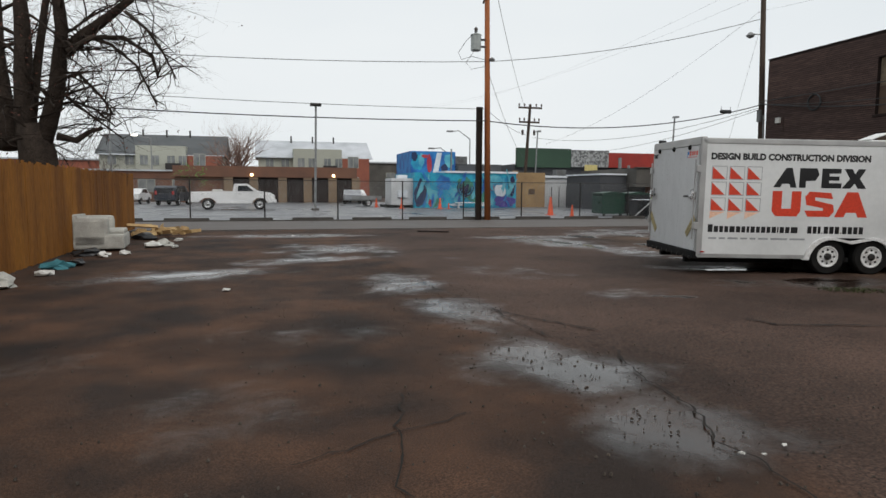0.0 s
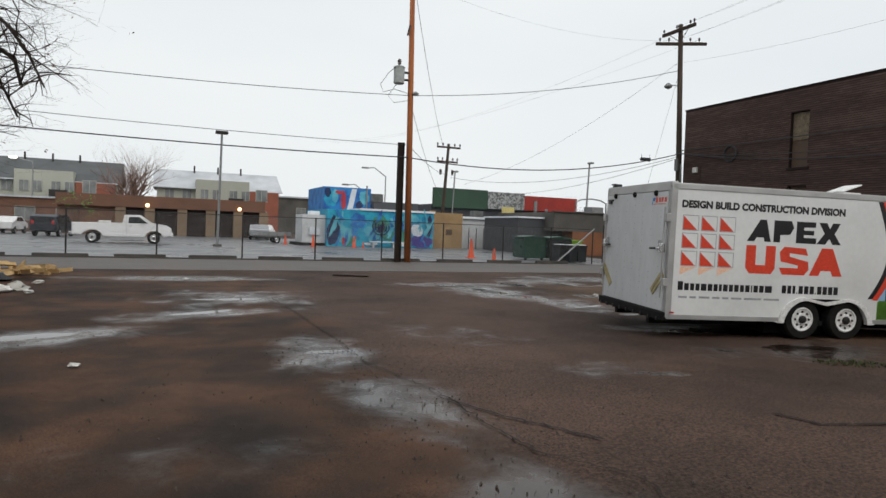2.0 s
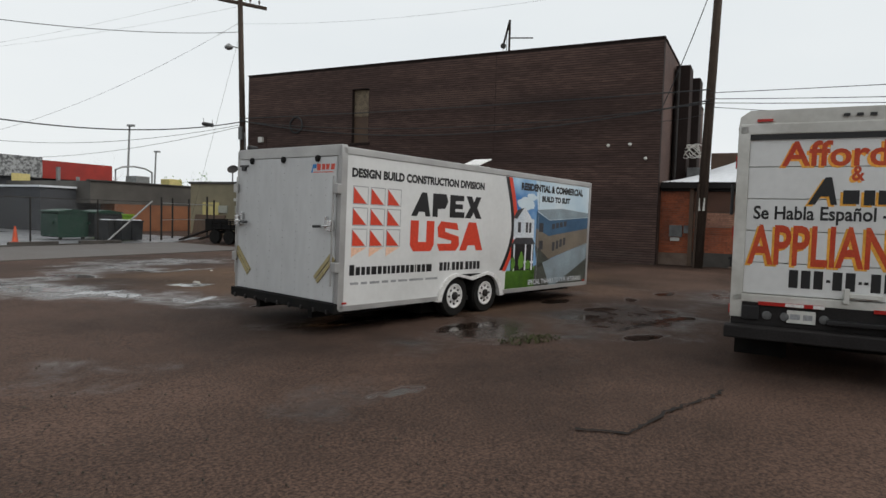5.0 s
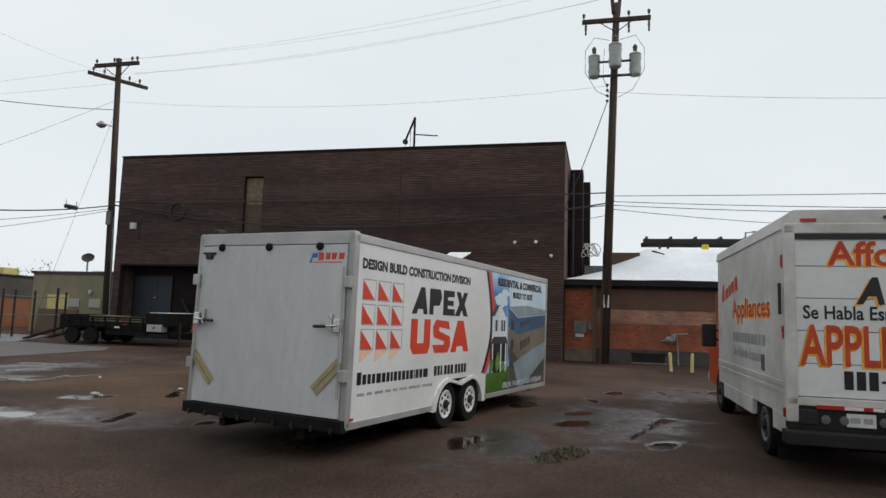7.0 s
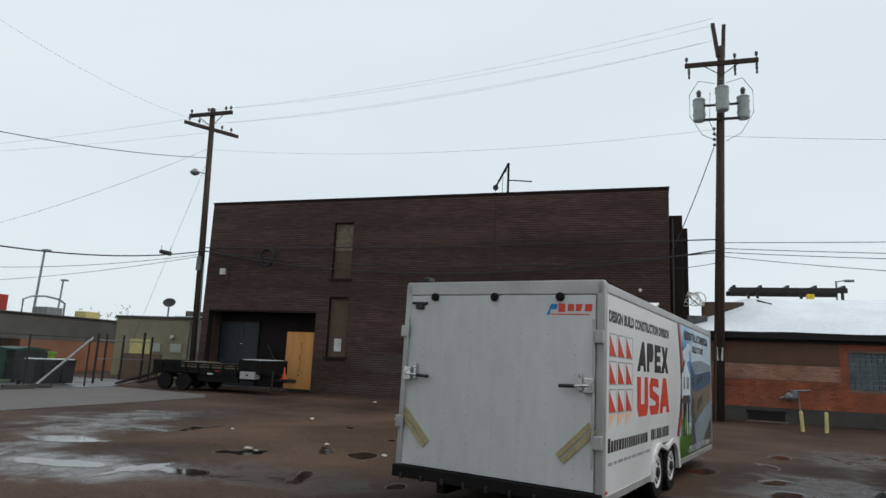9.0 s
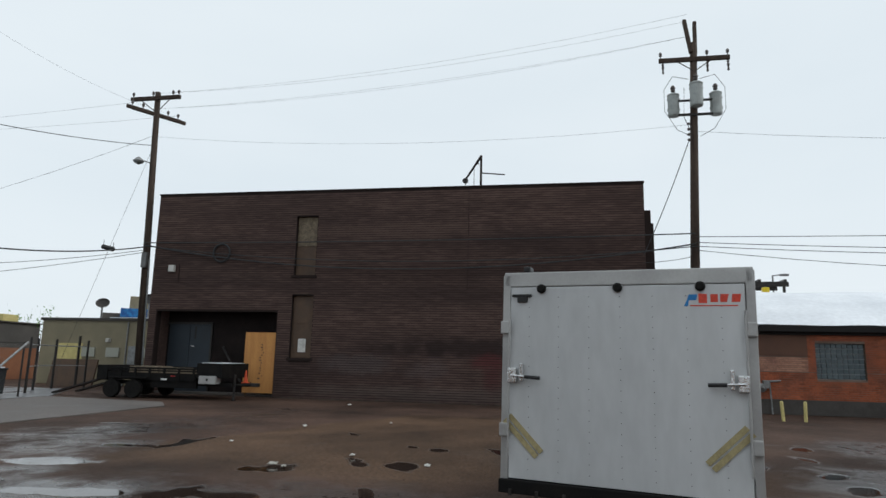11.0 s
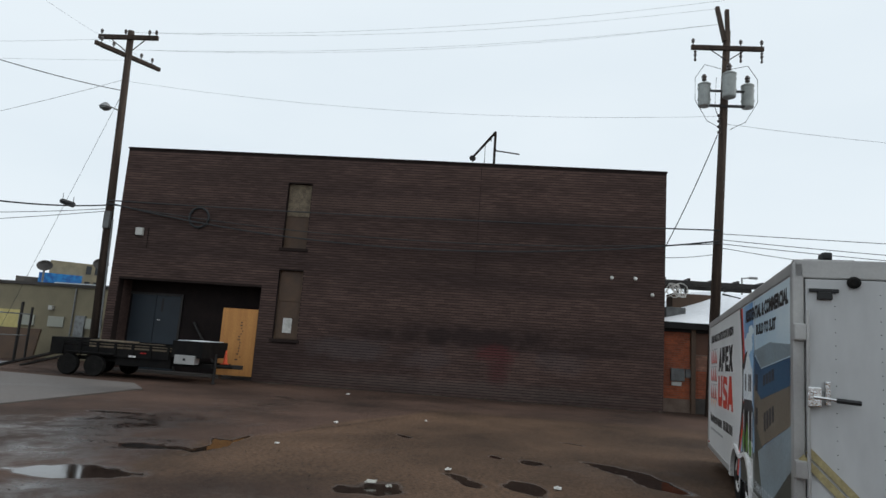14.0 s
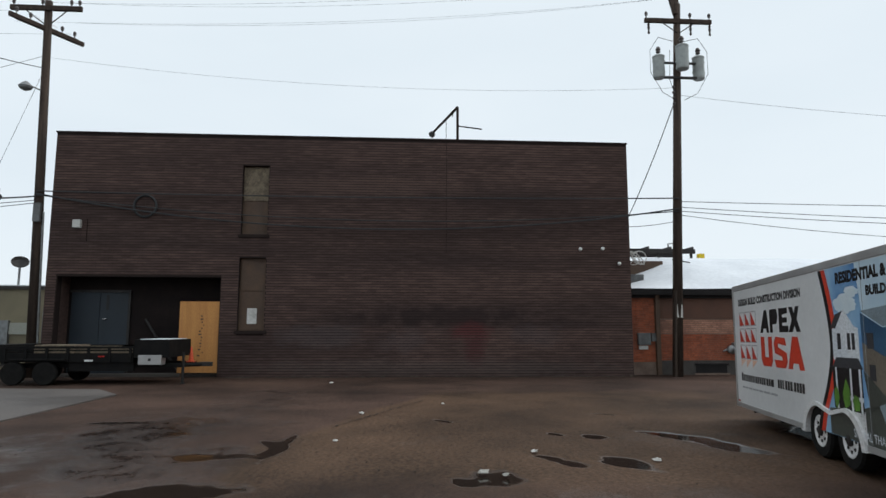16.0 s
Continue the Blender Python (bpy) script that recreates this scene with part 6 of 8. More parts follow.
line((P3(10.9).x, P3(10.9).y, 10.9), (24.5, -22, 9.6), 0.8, 0.007)
line((P3(10.5).x - 0.2, P3(10.5).y + 0.25, 10.4), (28.25, 10.25, 6.0), 0.15, 0.018, lab="thick black service cable to the warehouse")
line((P3(5.9).x, P3(5.9).y, 5.9), (28.3, 10.3, 5.7), 0.05, 0.012)
line((11.75, 32.7, 8.15), (P2(11.4).x - 0.2, P2(11.4).y, 11.4), 0.40, 0.016)
line((11.75, 32.7, 8.15), (-34, 33.5, 9.6), 1.1, 0.016)
line((11.75, 32.7, 5.15), (P2(6.7).x - 0.2, P2(6.7).y, 6.55), 0.75, 0.028, lab="thick black telephone cable")
line((11.75, 32.7, 5.15), (-34, 33.5, 7.0), 0.75, 0.028, lab="thick black telephone cable")
line((11.75, 32.7, 5.75), (-34, 33.5, 7.4), 0.6, 0.014)
line((11.75, 32.7, 5.75), (24.0, 56.2, 6.6), 0.3, 0.014)
line((11.85, 32.7, 13.2), (23.4, 56.2, 9.3), 0.5, 0.014)
line((11.85, 32.7, 7.6), (23.4, 56.2, 4.6), 0.5, 0.012)
line((P2(11.9).x - 0.2, P2(11.9).y, 11.85), (26.5, 58, 6.0), 0.9, 0.009)
line((P2(6.5).x - 0.2, P2(6.5).y, 6.4), (24.3, 56.2, 6.4), 0.9, 0.014)
line((P2(6.5).x - 0.2, P2(6.5).y, 6.3), (34, 70, 6.0), 0.8, 0.014)
for k in (-1.0, 1.1):
    line((T2.x - 0.05 - 0.866 * k, T2.y + 0.5 * k, 13.2), (20 + k, 90, 13.0), 1.6, 0.005)
for k in (-0.4,):
    line((T2.x - 0.05 - 0.866 * k, T2.y + 0.5 * k, 13.2), (11.75, 32.8 + 0.2 * k, 13.7), 0.9, 0.004)
line((P2(10.9).x, P2(10.9).y, 11.6), (28.4, 36.6, 0.1), 0.0, 0.007, lab="taut steel guy wire anchoring the pole")
sp = thing("splice_case", "black cable splice hung on the line", "cable box", pose(26.2, 32.6, 6.15))
bm = bmesh.new()
lathe(bm, [(0.02, -0.4), (0.10, -0.32), (0.11, 0.3), (0.02, 0.4)], 12, pose(0, 0, 0, 0, 90, 0))
part("case", bm, M["cable"], sp)
part("strap", rods(((-0.3, 0, 0.0), (-0.3, 0, 0.3), 0.012), ((0.3, 0, 0.0), (0.3, 0, 0.3), 0.012)), M["cable"], sp)


# ---- car park edge: wheel stops, fence, lamp ----
for k in range(-4, 9):
    x = -1.0 + k * 2.93
    if x > 20:
        continue
    ws = tagged(part("wheel_stop", boxes((0, -0.09, 0, 2.0, 0.09, 0.15), bevel=0.03), M["dark_base"], m=pose(x, 33.15 + 0.05 * math.sin(k * 2.3), 0.03, 0, 0, 1.2 * math.sin(k * 1.7))),
                "dark worn concrete wheel stop on the car park edge", "wheel stop", "wheel stops")
kerb = sheet("kerb", [(-60, 32.88), (20.6, 32.88), (20.6, 33.05), (-60, 33.05)], 0.075, 0.08, M["dark_base"], "low dark kerb between alley and car park", "kerb")

fence = thing("chain_link_fence", "grey chain-link fence along the car park", "fence", pose(0, 33.45, 0.03))
posts = [-12.6, -9.3, -6.0, -2.8, 0.62, 4.18, 7.5, 10.8, 14.1, 17.6, 20.6, 23.4]
for x in posts:
    part("post", rods(((x, 0, 0), (x, 0, 2.0), 0.035)), M["dark_steel"], fence)
for a, b in zip(posts, posts[1:]):
    part("top_rail", rods(((a, 0, 1.97), (b, 0, 1.97), 0.02), seg=6), M["dark_steel"], fence)
bm = bmesh.new()
x = posts[0] - 2
while x < posts[-1]:
    for s in (-1, 1):
        x0, x1 = (x, x + 1.9) if s > 0 else (x + 1.9, x)
        if min(x0, x1) > posts[0] and max(x0, x1) < posts[-1]:
            rod(bm, (x0, 0, 0.05), (x1, 0, 1.95), 0.0022, seg=3, caps=False)
    x += 0.075
tagged(part("mesh", bm, M["galvanised"], fence), "thin wire netting", kind="stuff")
part("brace", rods(((20.9, -0.25, 0.1), (23.3, -0.25, 2.0), 0.045)), M["galvanised"], fence, "slanting galvanised brace pipe")
turned = [(23.4, 0.0), (25.2, 1.4), (27.1, 2.8), (28.6, 3.2), (30.1, 2.75)]
for x, y in turned[1:]:
    part("post", rods(((x, y, 0), (x, y, 2.25), 0.05)), M["dark_steel"], fence)
part("gate_post", rods(((29.75, 2.95, 0), (29.75, 2.95, 2.45), 0.06)), M["dark_steel"], fence)
for (xa, ya), (xb, yb) in zip(turned[1:], turned[2:]):
    part("top_rail", rods(((xa, ya, 1.95), (xb, yb, 1.95), 0.028), seg=6), M["galvanised"], fence)
    part("mid_rail", rods(((xa, ya, 1.05), (xb, yb, 1.05), 0.022), seg=6), M["galvanised"], fence)

lp = thing("car_park_lamp", "tall grey car park lamp post with a flat head", "lamp", pose(4.0, 47.6, 0.03))
part("base", rods(((0, 0, 0), (0, 0, 0.15), 0.28), seg=14), M["concrete"], lp)
part("pole", rods(((0, 0, 0.1), (0.12, 0, 7.4), 0.085, 0.07), seg=12), M["galvanised"], lp)
part("head", boxes((-0.28, -0.3, 7.38, 0.50, 0.3, 7.56), bevel=0.04), M["dark_steel"], lp)

for k, (x, y) in enumerate(((20.75, 36.6), (22.35, 36.2))):
    d = thing("dumpster", "dark green steel dumpster with a sloping lid", "dumpster", pose(x, y, 0.03), group="dumpsters")
    bm = bmesh.new()
    prism(bm, [(0, 0.18), (0, 1.25), (0.1, 1.32), (1.45, 1.32), (1.55, 1.25), (1.55, 0.18), (1.4, 0.12), (0.15, 0.12)], 0, 1.35)
    part("bin", bm, M["dumpster"] if k == 0 else M["black_plastic"], d)
    bm = bmesh.new()
    prism(bm, [(-0.04, 1.32), (-0.04, 1.40), (0.75, 1.50), (1.59, 1.40), (1.59, 1.32)], -0.05, 1.4)
    part("lid", bm, M["dumpster"], d)
    for a in (0.15, 1.3):
        part("leg", boxes((a, 0.1, 0, a + 0.12, 0.22, 0.14)), M["dark_steel"], d)
    part("sleeve", boxes((-0.10, 0.3, 0.75, 0.0, 1.1, 0.92), (1.55, 0.3, 0.75, 1.65, 1.1, 0.92)), M["dumpster"], d)


def wheelie_bin(x, y, rz):
    b = thing("wheelie_bin", "dark plastic wheelie bin with snow on its lid", "bin", pose(x, y, 0.03, 0, 0, rz), group="bins")
    bm = bmesh.new()
    prism(bm, [(-0.25, 0.05), (-0.30, 0.95), (0.30, 0.95), (0.25, 0.05)], -0.3, 0.3)
    part("body", bm, M["black_plastic"], b)
    part("lid", boxes((-0.33, -0.34, 0.95, 0.33, 0.36, 1.02), bevel=0.02), M["black_plastic"], b)
    part("snow", boxes((-0.25, -0.25, 1.02, 0.25, 0.2, 1.06), bevel=0.015), M["snow_roof"], b)
    for s in (-0.26, 0.26):
        part("wheel", rods(((s - 0.03, 0.3, 0.1), (s + 0.03, 0.3, 0.1), 0.1), seg=12), M["rubber"], b)


for q in ((22.7, 34.6, 5), (23.45, 34.7, -8), (22.2, 35.0, 12)):
    wheelie_bin(*q)
lm_ = thing("skip", "lime green steel container", "container", pose(24.3, 38.2, 0.03))
bm = bmesh.new()
prism(bm, [(0, 0), (-0.15, 1.2), (1.75, 1.2), (1.6, 0)], 0, 1.1)
part("body", bm, M["lime"], lm_)
part("rim", boxes((-0.2, -0.06, 1.2, 1.8, 1.16, 1.28)), M["lime"], lm_)


# ---- vehicles in the car park ----
def car(name, label, category, m, profile, glass, paint, width, wheels, r, rimm="chrome", group="parked cars"):
    c = thing(name, label, category, m, group)
    bm = bmesh.new()
    prism(bm, profile, -width / 2, width / 2)
    bmesh.ops.bevel(bm, geom=[e for e in bm.edges if abs(e.verts[0].co.y - e.verts[1].co.y) < 0.01], offset=0.05, segments=2, affect="EDGES")
    b = part("body", bm, paint, c)
    for g in glass:
        bm = bmesh.new()
        prism(bm, g, -width / 2 - 0.006, width / 2 + 0.006)
        part("window", bm, M["glass"], b)
    for x in wheels:
        for s in (-1, 1):
            wheel(c, x, s * (width / 2 - 0.09), r, 0.22, M[rimm], s)
    return c, b


pk, pb = car("pickup_truck", "white regular-cab pickup truck parked on wet asphalt", "pickup truck", pose(-3.45, 50.1, 0.03, 0, 0, 2),
             [(-1.12, 0.55), (-1.15, 1.28), (1.75, 1.28), (1.82, 1.86), (2.75, 1.88), (3.45, 1.33), (4.35, 1.24), (4.62, 1.05), (4.66, 0.55), (4.15, 0.45), (4.05, 0.72), (3.8, 0.9), (3.35, 0.9), (3.1, 0.72), (3.0, 0.42),
              (0.6, 0.42), (0.5, 0.72), (0.25, 0.9), (-0.25, 0.9), (-0.5, 0.72), (-0.6, 0.5)],
             [[(2.05, 1.32), (2.08, 1.72), (2.68, 1.75), (3.2, 1.34)]], M["pick_white"], 1.95, (0.0, 3.57), 0.39)
part("bed_load", boxes((0.3, -0.6, 1.25, 1.0, 0.5, 1.45), bevel=0.05), M["white_rag"], pk)
part("bumper", boxes((4.6, -0.95, 0.5, 4.75, 0.95, 0.75), bevel=0.03), M["pick_white"], pk)
part("bumper", boxes((-1.3, -0.95, 0.52, -1.12, 0.95, 0.7), bevel=0.03), M["chrome"], pk)
part("headlamp", boxes((4.45, 0.62, 0.92, 4.66, 0.95, 1.12), bevel=0.02), M["glass"], pk)
part("mirror", boxes((2.85, -1.2, 1.35, 2.95, -0.98, 1.55), bevel=0.02), M["black_print"], pk)
for s in (-1, 1):
    a, b = sorted((s * 0.97, s * 0.982))
    part("door_handle", boxes((2.1, a, 1.12, 2.25, b, 1.16)), M["black_print"], pk)
    part("door_seam", boxes((1.95, a, 0.55, 1.965, b, 1.8)), M["grey_print"], pk)

sv, sb = car("estate_car", "dark blue estate car parked across the wet lot", "car", pose(-7.7, 61, 0.03, 0, 0, 80),
             [(-0.85, 0.5), (-0.9, 1.0), (-0.75, 1.55), (-0.3, 1.72), (1.9, 1.70), (2.6, 1.15), (3.5, 1.0), (3.6, 0.45), (3.1, 0.35), (2.9, 0.7), (2.5, 0.7), (2.3, 0.35), (0.4, 0.35), (0.2, 0.7), (-0.2, 0.7), (-0.4, 0.4)],
             [[(-0.5, 1.12), (-0.4, 1.55), (1.75, 1.57), (2.3, 1.14)]], M["navy_paint"], 1.85, (0.0, 2.7), 0.34)
part("tail_window", boxes((-0.90, -0.7, 1.08, -0.80, 0.7, 1.5)), M["glass"], sv)
for s in (-0.8, 0.62):
    part("tail_lamp", boxes((-0.93, s, 0.95, -0.86, s + 0.18, 1.25)), M["red_lens"], sv)
for x, y, rz, paint, lab in ((10.2, 72, 95, "pick_white", "white car parked far across the lot"), (30.2, 56.2, 10, "grey_paint", "silver car parked by the white shed"), (9.0, 66.5, 85, "grey_paint", "silver car among scrap at the lot's end"), (-11.6, 66, 85, "pick_white", "white car behind the fence")):
    car("parked_car", lab, "car", pose(x, y, 0.03, 0, 0, rz),
        [(-0.8, 0.45), (-0.85, 0.95), (0.0, 1.05), (0.6, 1.45), (1.9, 1.45), (2.6, 1.0), (3.5, 0.9), (3.55, 0.45), (3.1, 0.35), (2.9, 0.65), (2.5, 0.65), (2.3, 0.35), (0.4, 0.35), (0.2, 0.65), (-0.2, 0.65), (-0.4, 0.4)],
        [[(0.2, 1.07), (0.68, 1.38), (1.8, 1.38), (2.3, 1.03)]], M[paint], 1.75, (0.0, 2.65), 0.32)
trl = thing("flat_trailer", "low grey scrap trailer beside the mural building", "trailer", pose(9.0, 58.5, 0.03))
part("bed", boxes((-1.2, -0.9, 0.5, 1.5, 0.9, 0.62), bevel=0.02), M["truck_grey"], trl)
part("side", boxes((-1.2, -0.95, 0.62, 1.5, -0.9, 0.95)), M["galvanised"], trl)
for s in (-1, 1):
    wheel(trl, 0.3, s * 0.95, 0.3, 0.2, M["chrome"], s)


# ---- far buildings ----
def building(name, label, m=None):
    return thing(name, label, "building", m or pose(0, 0, 0))


# Pale base colour stands in for the sky mirrored in the panes.
M["pale_pane"] = surface("sky_reflection_pane", (0.24, 0.25, 0.25), (0.12, 0.13, 0.13), scale=0.9, rough=0.15, bump=0)


def window(parent, x, z, w, h, y, frame="apt_cream", lab=""):
    f = part("window", boxes((x, y - 0.04, z, x + w, y + 0.05, z + h)), M[frame], parent, lab)
    part("pane", boxes((x + 0.06, y - 0.06, z + 0.06, x + w / 2 - 0.03, y - 0.04, z + h - 0.06)), M["pale_pane"], f)
    part("pane", boxes((x + w / 2 + 0.03, y - 0.06, z + 0.06, x + w - 0.06, y - 0.04, z + h - 0.06)), M["pale_pane"], f)


def apartments(x0, x1, ridge, cream, snow, lab, brick_right):
    b = building("apartment_building", lab)
    yf = 98
    part("wall", boxes((x0, yf, 0, x1, yf + 12, 6.1)), M["apt_cream"], b, "pale sage siding")
    roof = "apt_roof_snow" if snow else "apt_roof"
    bm = bmesh.new()
    prism(bm, [(0, 6.05), (6.0, ridge), (12, 6.05)], x0 - 0.5, x1 + 0.5, Matrix(((0, 1, 0, 0), (1, 0, 0, yf - 0.4), (0, 0, 1, 0), (0, 0, 0, 1))))
    part("roof", bm, M[roof], b, "shingle roof" if not snow else "shingle roof dusted with snow")
    part("bay", boxes((cream[0], yf - 1.2, 0, cream[1], yf + 1.5, 7.3)), M["apt_cream"], b, "projecting cream bay")
    part("bay", boxes((brick_right[0], yf - 1.0, 0, brick_right[1], yf + 1.0, 6.0)), M["apt_brick"], b, "red brick bay")
    part("gutter", boxes((x0 - 0.5, yf - 0.55, 5.98, x1 + 0.5, yf - 0.35, 6.12)), M["mural_white"], b)
    cw = cream[1] - cream[0]
    for z in (1.6, 4.6):
        for k in (0.08, 0.30, 0.62, 0.85):
            window(b, cream[0] + cw * k, z, 1.1, 1.4, yf - 1.24)
        window(b, brick_right[0] + 0.8, z, 1.6, 1.7, yf - 1.04)
        window(b, x0 + 1.0, z, 1.2, 1.3, yf - 0.04)
        if cream[0] - x0 > 4:
            window(b, x0 + 3.2, z, 1.2, 1.3, yf - 0.04)
    part("balcony", boxes((cream[0] + cw * 0.6, yf - 2.0, 3.9, cream[0] + cw * 0.6 + 2, yf - 1.25, 4.0), (cream[0] + cw * 0.6, yf - 2.0, 4.0, cream[0] + cw * 0.6 + 2, yf - 1.95, 4.9)), M["dark_steel"], b, "dark steel balcony")
    for k in range(3):
        cx = x0 + (x1 - x0) * (0.3 + 0.2 * k)
        part("vent_pipe", rods(((cx, yf + 5, ridge - 0.6), (cx, yf + 5, ridge + 0.7), 0.12)), M["dark_steel"], b)
    return b


apartments(-21.6, -5.6, 9.25, (-16.8, -10.4), False, "three-storey cream and brick apartment house with a dark roof", (-10.2, -5.7))
apartments(-0.7, 15.4, 8.85, (4.2, 11.2), True, "cream and brick apartment house with a snow-dusted roof", (11.3, 15.3))

ga = building("garage_row", "low brown brick garage row with dark bays and wall lamps")
part("wall", boxes((-8.8, 73.4, 0, 10.2, 82, 3.75)), M["garage_brick"], ga)
part("parapet", boxes((-8.9, 72.9, 2.75, 10.3, 73.4, 3.9)), M["garage_brick"], ga, "brown brick parapet")
xs = [-3.4, -0.8, 2.2, 4.9, 7.6, 10.2]
for x in xs:
    part("pier", boxes((x - 0.45, 72.95, 0, x + 0.45, 73.4, 2.75)), M["garage_stone"], ga, "tan stone pier")
for a, b in zip(xs, xs[1:]):
    part("garage_door", boxes((a + 0.45, 73.3, 0, b - 0.45, 73.42, 2.75)), M["brown_joint"], ga, "dark garage door")
for x in (-1.0, 7.7):
    bm = bmesh.new()
    lathe(bm, [(0.05, -0.16), (0.16, -0.08), (0.16, 0.08), (0.05, 0.16)], 12, Matrix.Translation((x, 72.8, 3.0)))
    part("wall_lamp", bm, M["lamp_glow"], ga, "glowing warm wall lamp")
lw = building("brick_annex", "long low brown brick wing below the apartments")
part("wall", boxes((-30, 88, 0, -6, 95, 3.6)), M["garage_brick"], lw)
part("roof", boxes((-30.2, 87.8, 3.6, -5.8, 95, 3.8)), M["apt_roof_snow"], lw)
for k in range(5):
    window(lw, -27 + k * 4.0, 1.0, 2.0, 1.6, 87.96)
sl = thing("street_lamp", "street lamp with a white glowing head by the apartments", "lamp", pose(-14.0, 92, 0))
part("pole", rods(((0, 0, 0), (0, 0, 8.0), 0.1, 0.07)), M["galvanised"], sl)
part("arm", rods(((0, 0, 7.9), (-1.8, 0, 8.3), 0.05)), M["galvanised"], sl)
part("head", boxes((-2.4, -0.2, 8.2, -1.6, 0.2, 8.42), bevel=0.06), M["lamp_white"], sl)
sl = thing("street_lamp", "tall grey street lamp beyond the fence", "lamp", pose(-13.2, 66, 0))
part("pole", rods(((0, 0, 0), (0, 0, 8.2), 0.09, 0.06)), M["galvanised"], sl)
part("head", boxes((-0.5, -0.2, 8.15, 0.5, 0.2, 8.3)), M["dark_steel"], sl)
for x, y, h in ((22.6, 70, 7.2), (21.0, 72, 5.4)):
    sl = thing("street_lamp", "curved grey street lamp far behind the sheds", "lamp", pose(x, y, 0), group="far lamps")
    part("pole", rods(((0, 0, 0), (0, 0, h), 0.08, 0.06)), M["galvanised"], sl)
    part("arm", rods(((0, 0, h), (-1.3, 0, h + 0.9), 0.05), ((-1.3, 0, h + 0.9), (-2.1, 0, h + 0.8), 0.05)), M["galvanised"], sl)
    part("head", boxes((-2.7, -0.15, h + 0.72, -2.0, 0.15, h + 0.9), bevel=0.03), M["galvanised"], sl)

mu = building("mural_building", "low building covered in a blue and teal mural")
part("wall", boxes((12.6, 53.5, 0, 21.7, 62, 3.0)), M["mural_teal"], mu, "teal painted wall")
part("wall", boxes((12.9, 56.5, 0, 17.0, 63, 4.95)), M["mural_blue"], mu, "taller blue painted wall")
part("wall", boxes((17.0, 57, 3.0, 21.6, 63, 3.9)), M["dark_wall"], mu, "charcoal upper wall")
part("roof", boxes((15.2, 53.4, 3.0, 21.8, 57.0, 3.16)), M["snow_roof"], mu, "white snowy roof edge")
part("roof_unit", boxes((16.6, 57.4, 3.9, 18.4, 59, 4.6)), M["truck_grey"], mu)
part("roof_unit", boxes((17.0, 55.5, 3.16, 18.2, 56.5, 3.7)), M["dark_wall"], mu)
part("pipe", rods(((16.6, 56.4, 3.2), (16.6, 56.4, 5.2), 0.07)), M["galvanised"], mu)
mm = Matrix(((1, 0, 0, 0), (0, 0, -1, 53.49), (0, 1, 0, 0), (0, 0, 0, 1)))
mt = Matrix(((1, 0, 0, 0), (0, 0, -1, 56.49), (0, 1, 0, 0), (0, 0, 0, 1)))
shapes = [("mural_navy", wavy(13.1, 1.2, 0.55, 1.1, 3)), ("mural_aqua", wavy(14.3, 0.75, 0.8, 0.7, 4)), ("mural_blue", wavy(15.1, 2.1, 0.7, 0.6, 5)), ("mural_aqua", wavy(16.6, 1.3, 0.9, 0.5, 6)),
          ("mural_green", wavy(17.0, 1.9, 0.7, 0.75, 7)), ("mural_blue", wavy(18.6, 2.1, 0.8, 0.7, 8)), ("mural_green", wavy(18.4, 0.9, 1.0, 0.5, 9)), ("mural_aqua", wavy(19.6, 2.45, 0.8, 0.35, 10)),
          ("mural_purple", wavy(20.7, 0.6, 0.9, 0.55, 11)), ("mural_white", wavy(20.2, 1.5, 0.55, 0.5, 12)), ("mural_red", wavy(19.4, 1.9, 0.25, 0.4, 13)), ("mural_white", wavy(18.7, 0.35, 0.7, 0.2, 14)),
          ("mural_navy", wavy(21.3, 1.9, 0.3, 0.9, 15)), ("mural_white", wavy(16.2, 0.3, 0.6, 0.12, 18)), ("mural_red", wavy(14.0, 0.5, 0.2, 0.35, 19)), ("mural_navy", wavy(16.9, 1.5, 0.35, 0.3, 20))]
for k, (mat_, sh) in enumerate(shapes):
    flat("mural_patch", [sh], M[mat_], mu, mm, lift=0.004 + 0.003 * k, label="painted mural patch", thick=0.003)
rg = random.Random(61)
for k in range(34):
    flat("mural_patch", [wavy(12.9 + rg.random() * 8.5, 0.2 + rg.random() * 2.5, rg.uniform(0.07, 0.2), rg.uniform(0.25, 0.9), 600 + k, rg.uniform(-0.7, 0.7), 0.8)],
         M[rg.choice(("mural_navy", "mural_blue", "mural_aqua", "mural_teal", "mural_aqua", "mural_green", "mural_blue", "mural_aqua"))], mu, mm, lift=0.06 + 0.003 * k, label="painted mural patch", thick=0.003)
for r0 in (0.28, 0.5, 0.72):
    bm = bmesh.new()
    tube(bm, [(17.0 + r0 * math.cos(a * 0.4 + 2.4), 53.30, 1.75 + r0 * math.sin(a * 0.4 + 2.4)) for a in range(11)], 0.045, 5)
    part("mural_stroke", bm, M["mural_navy"], mu)
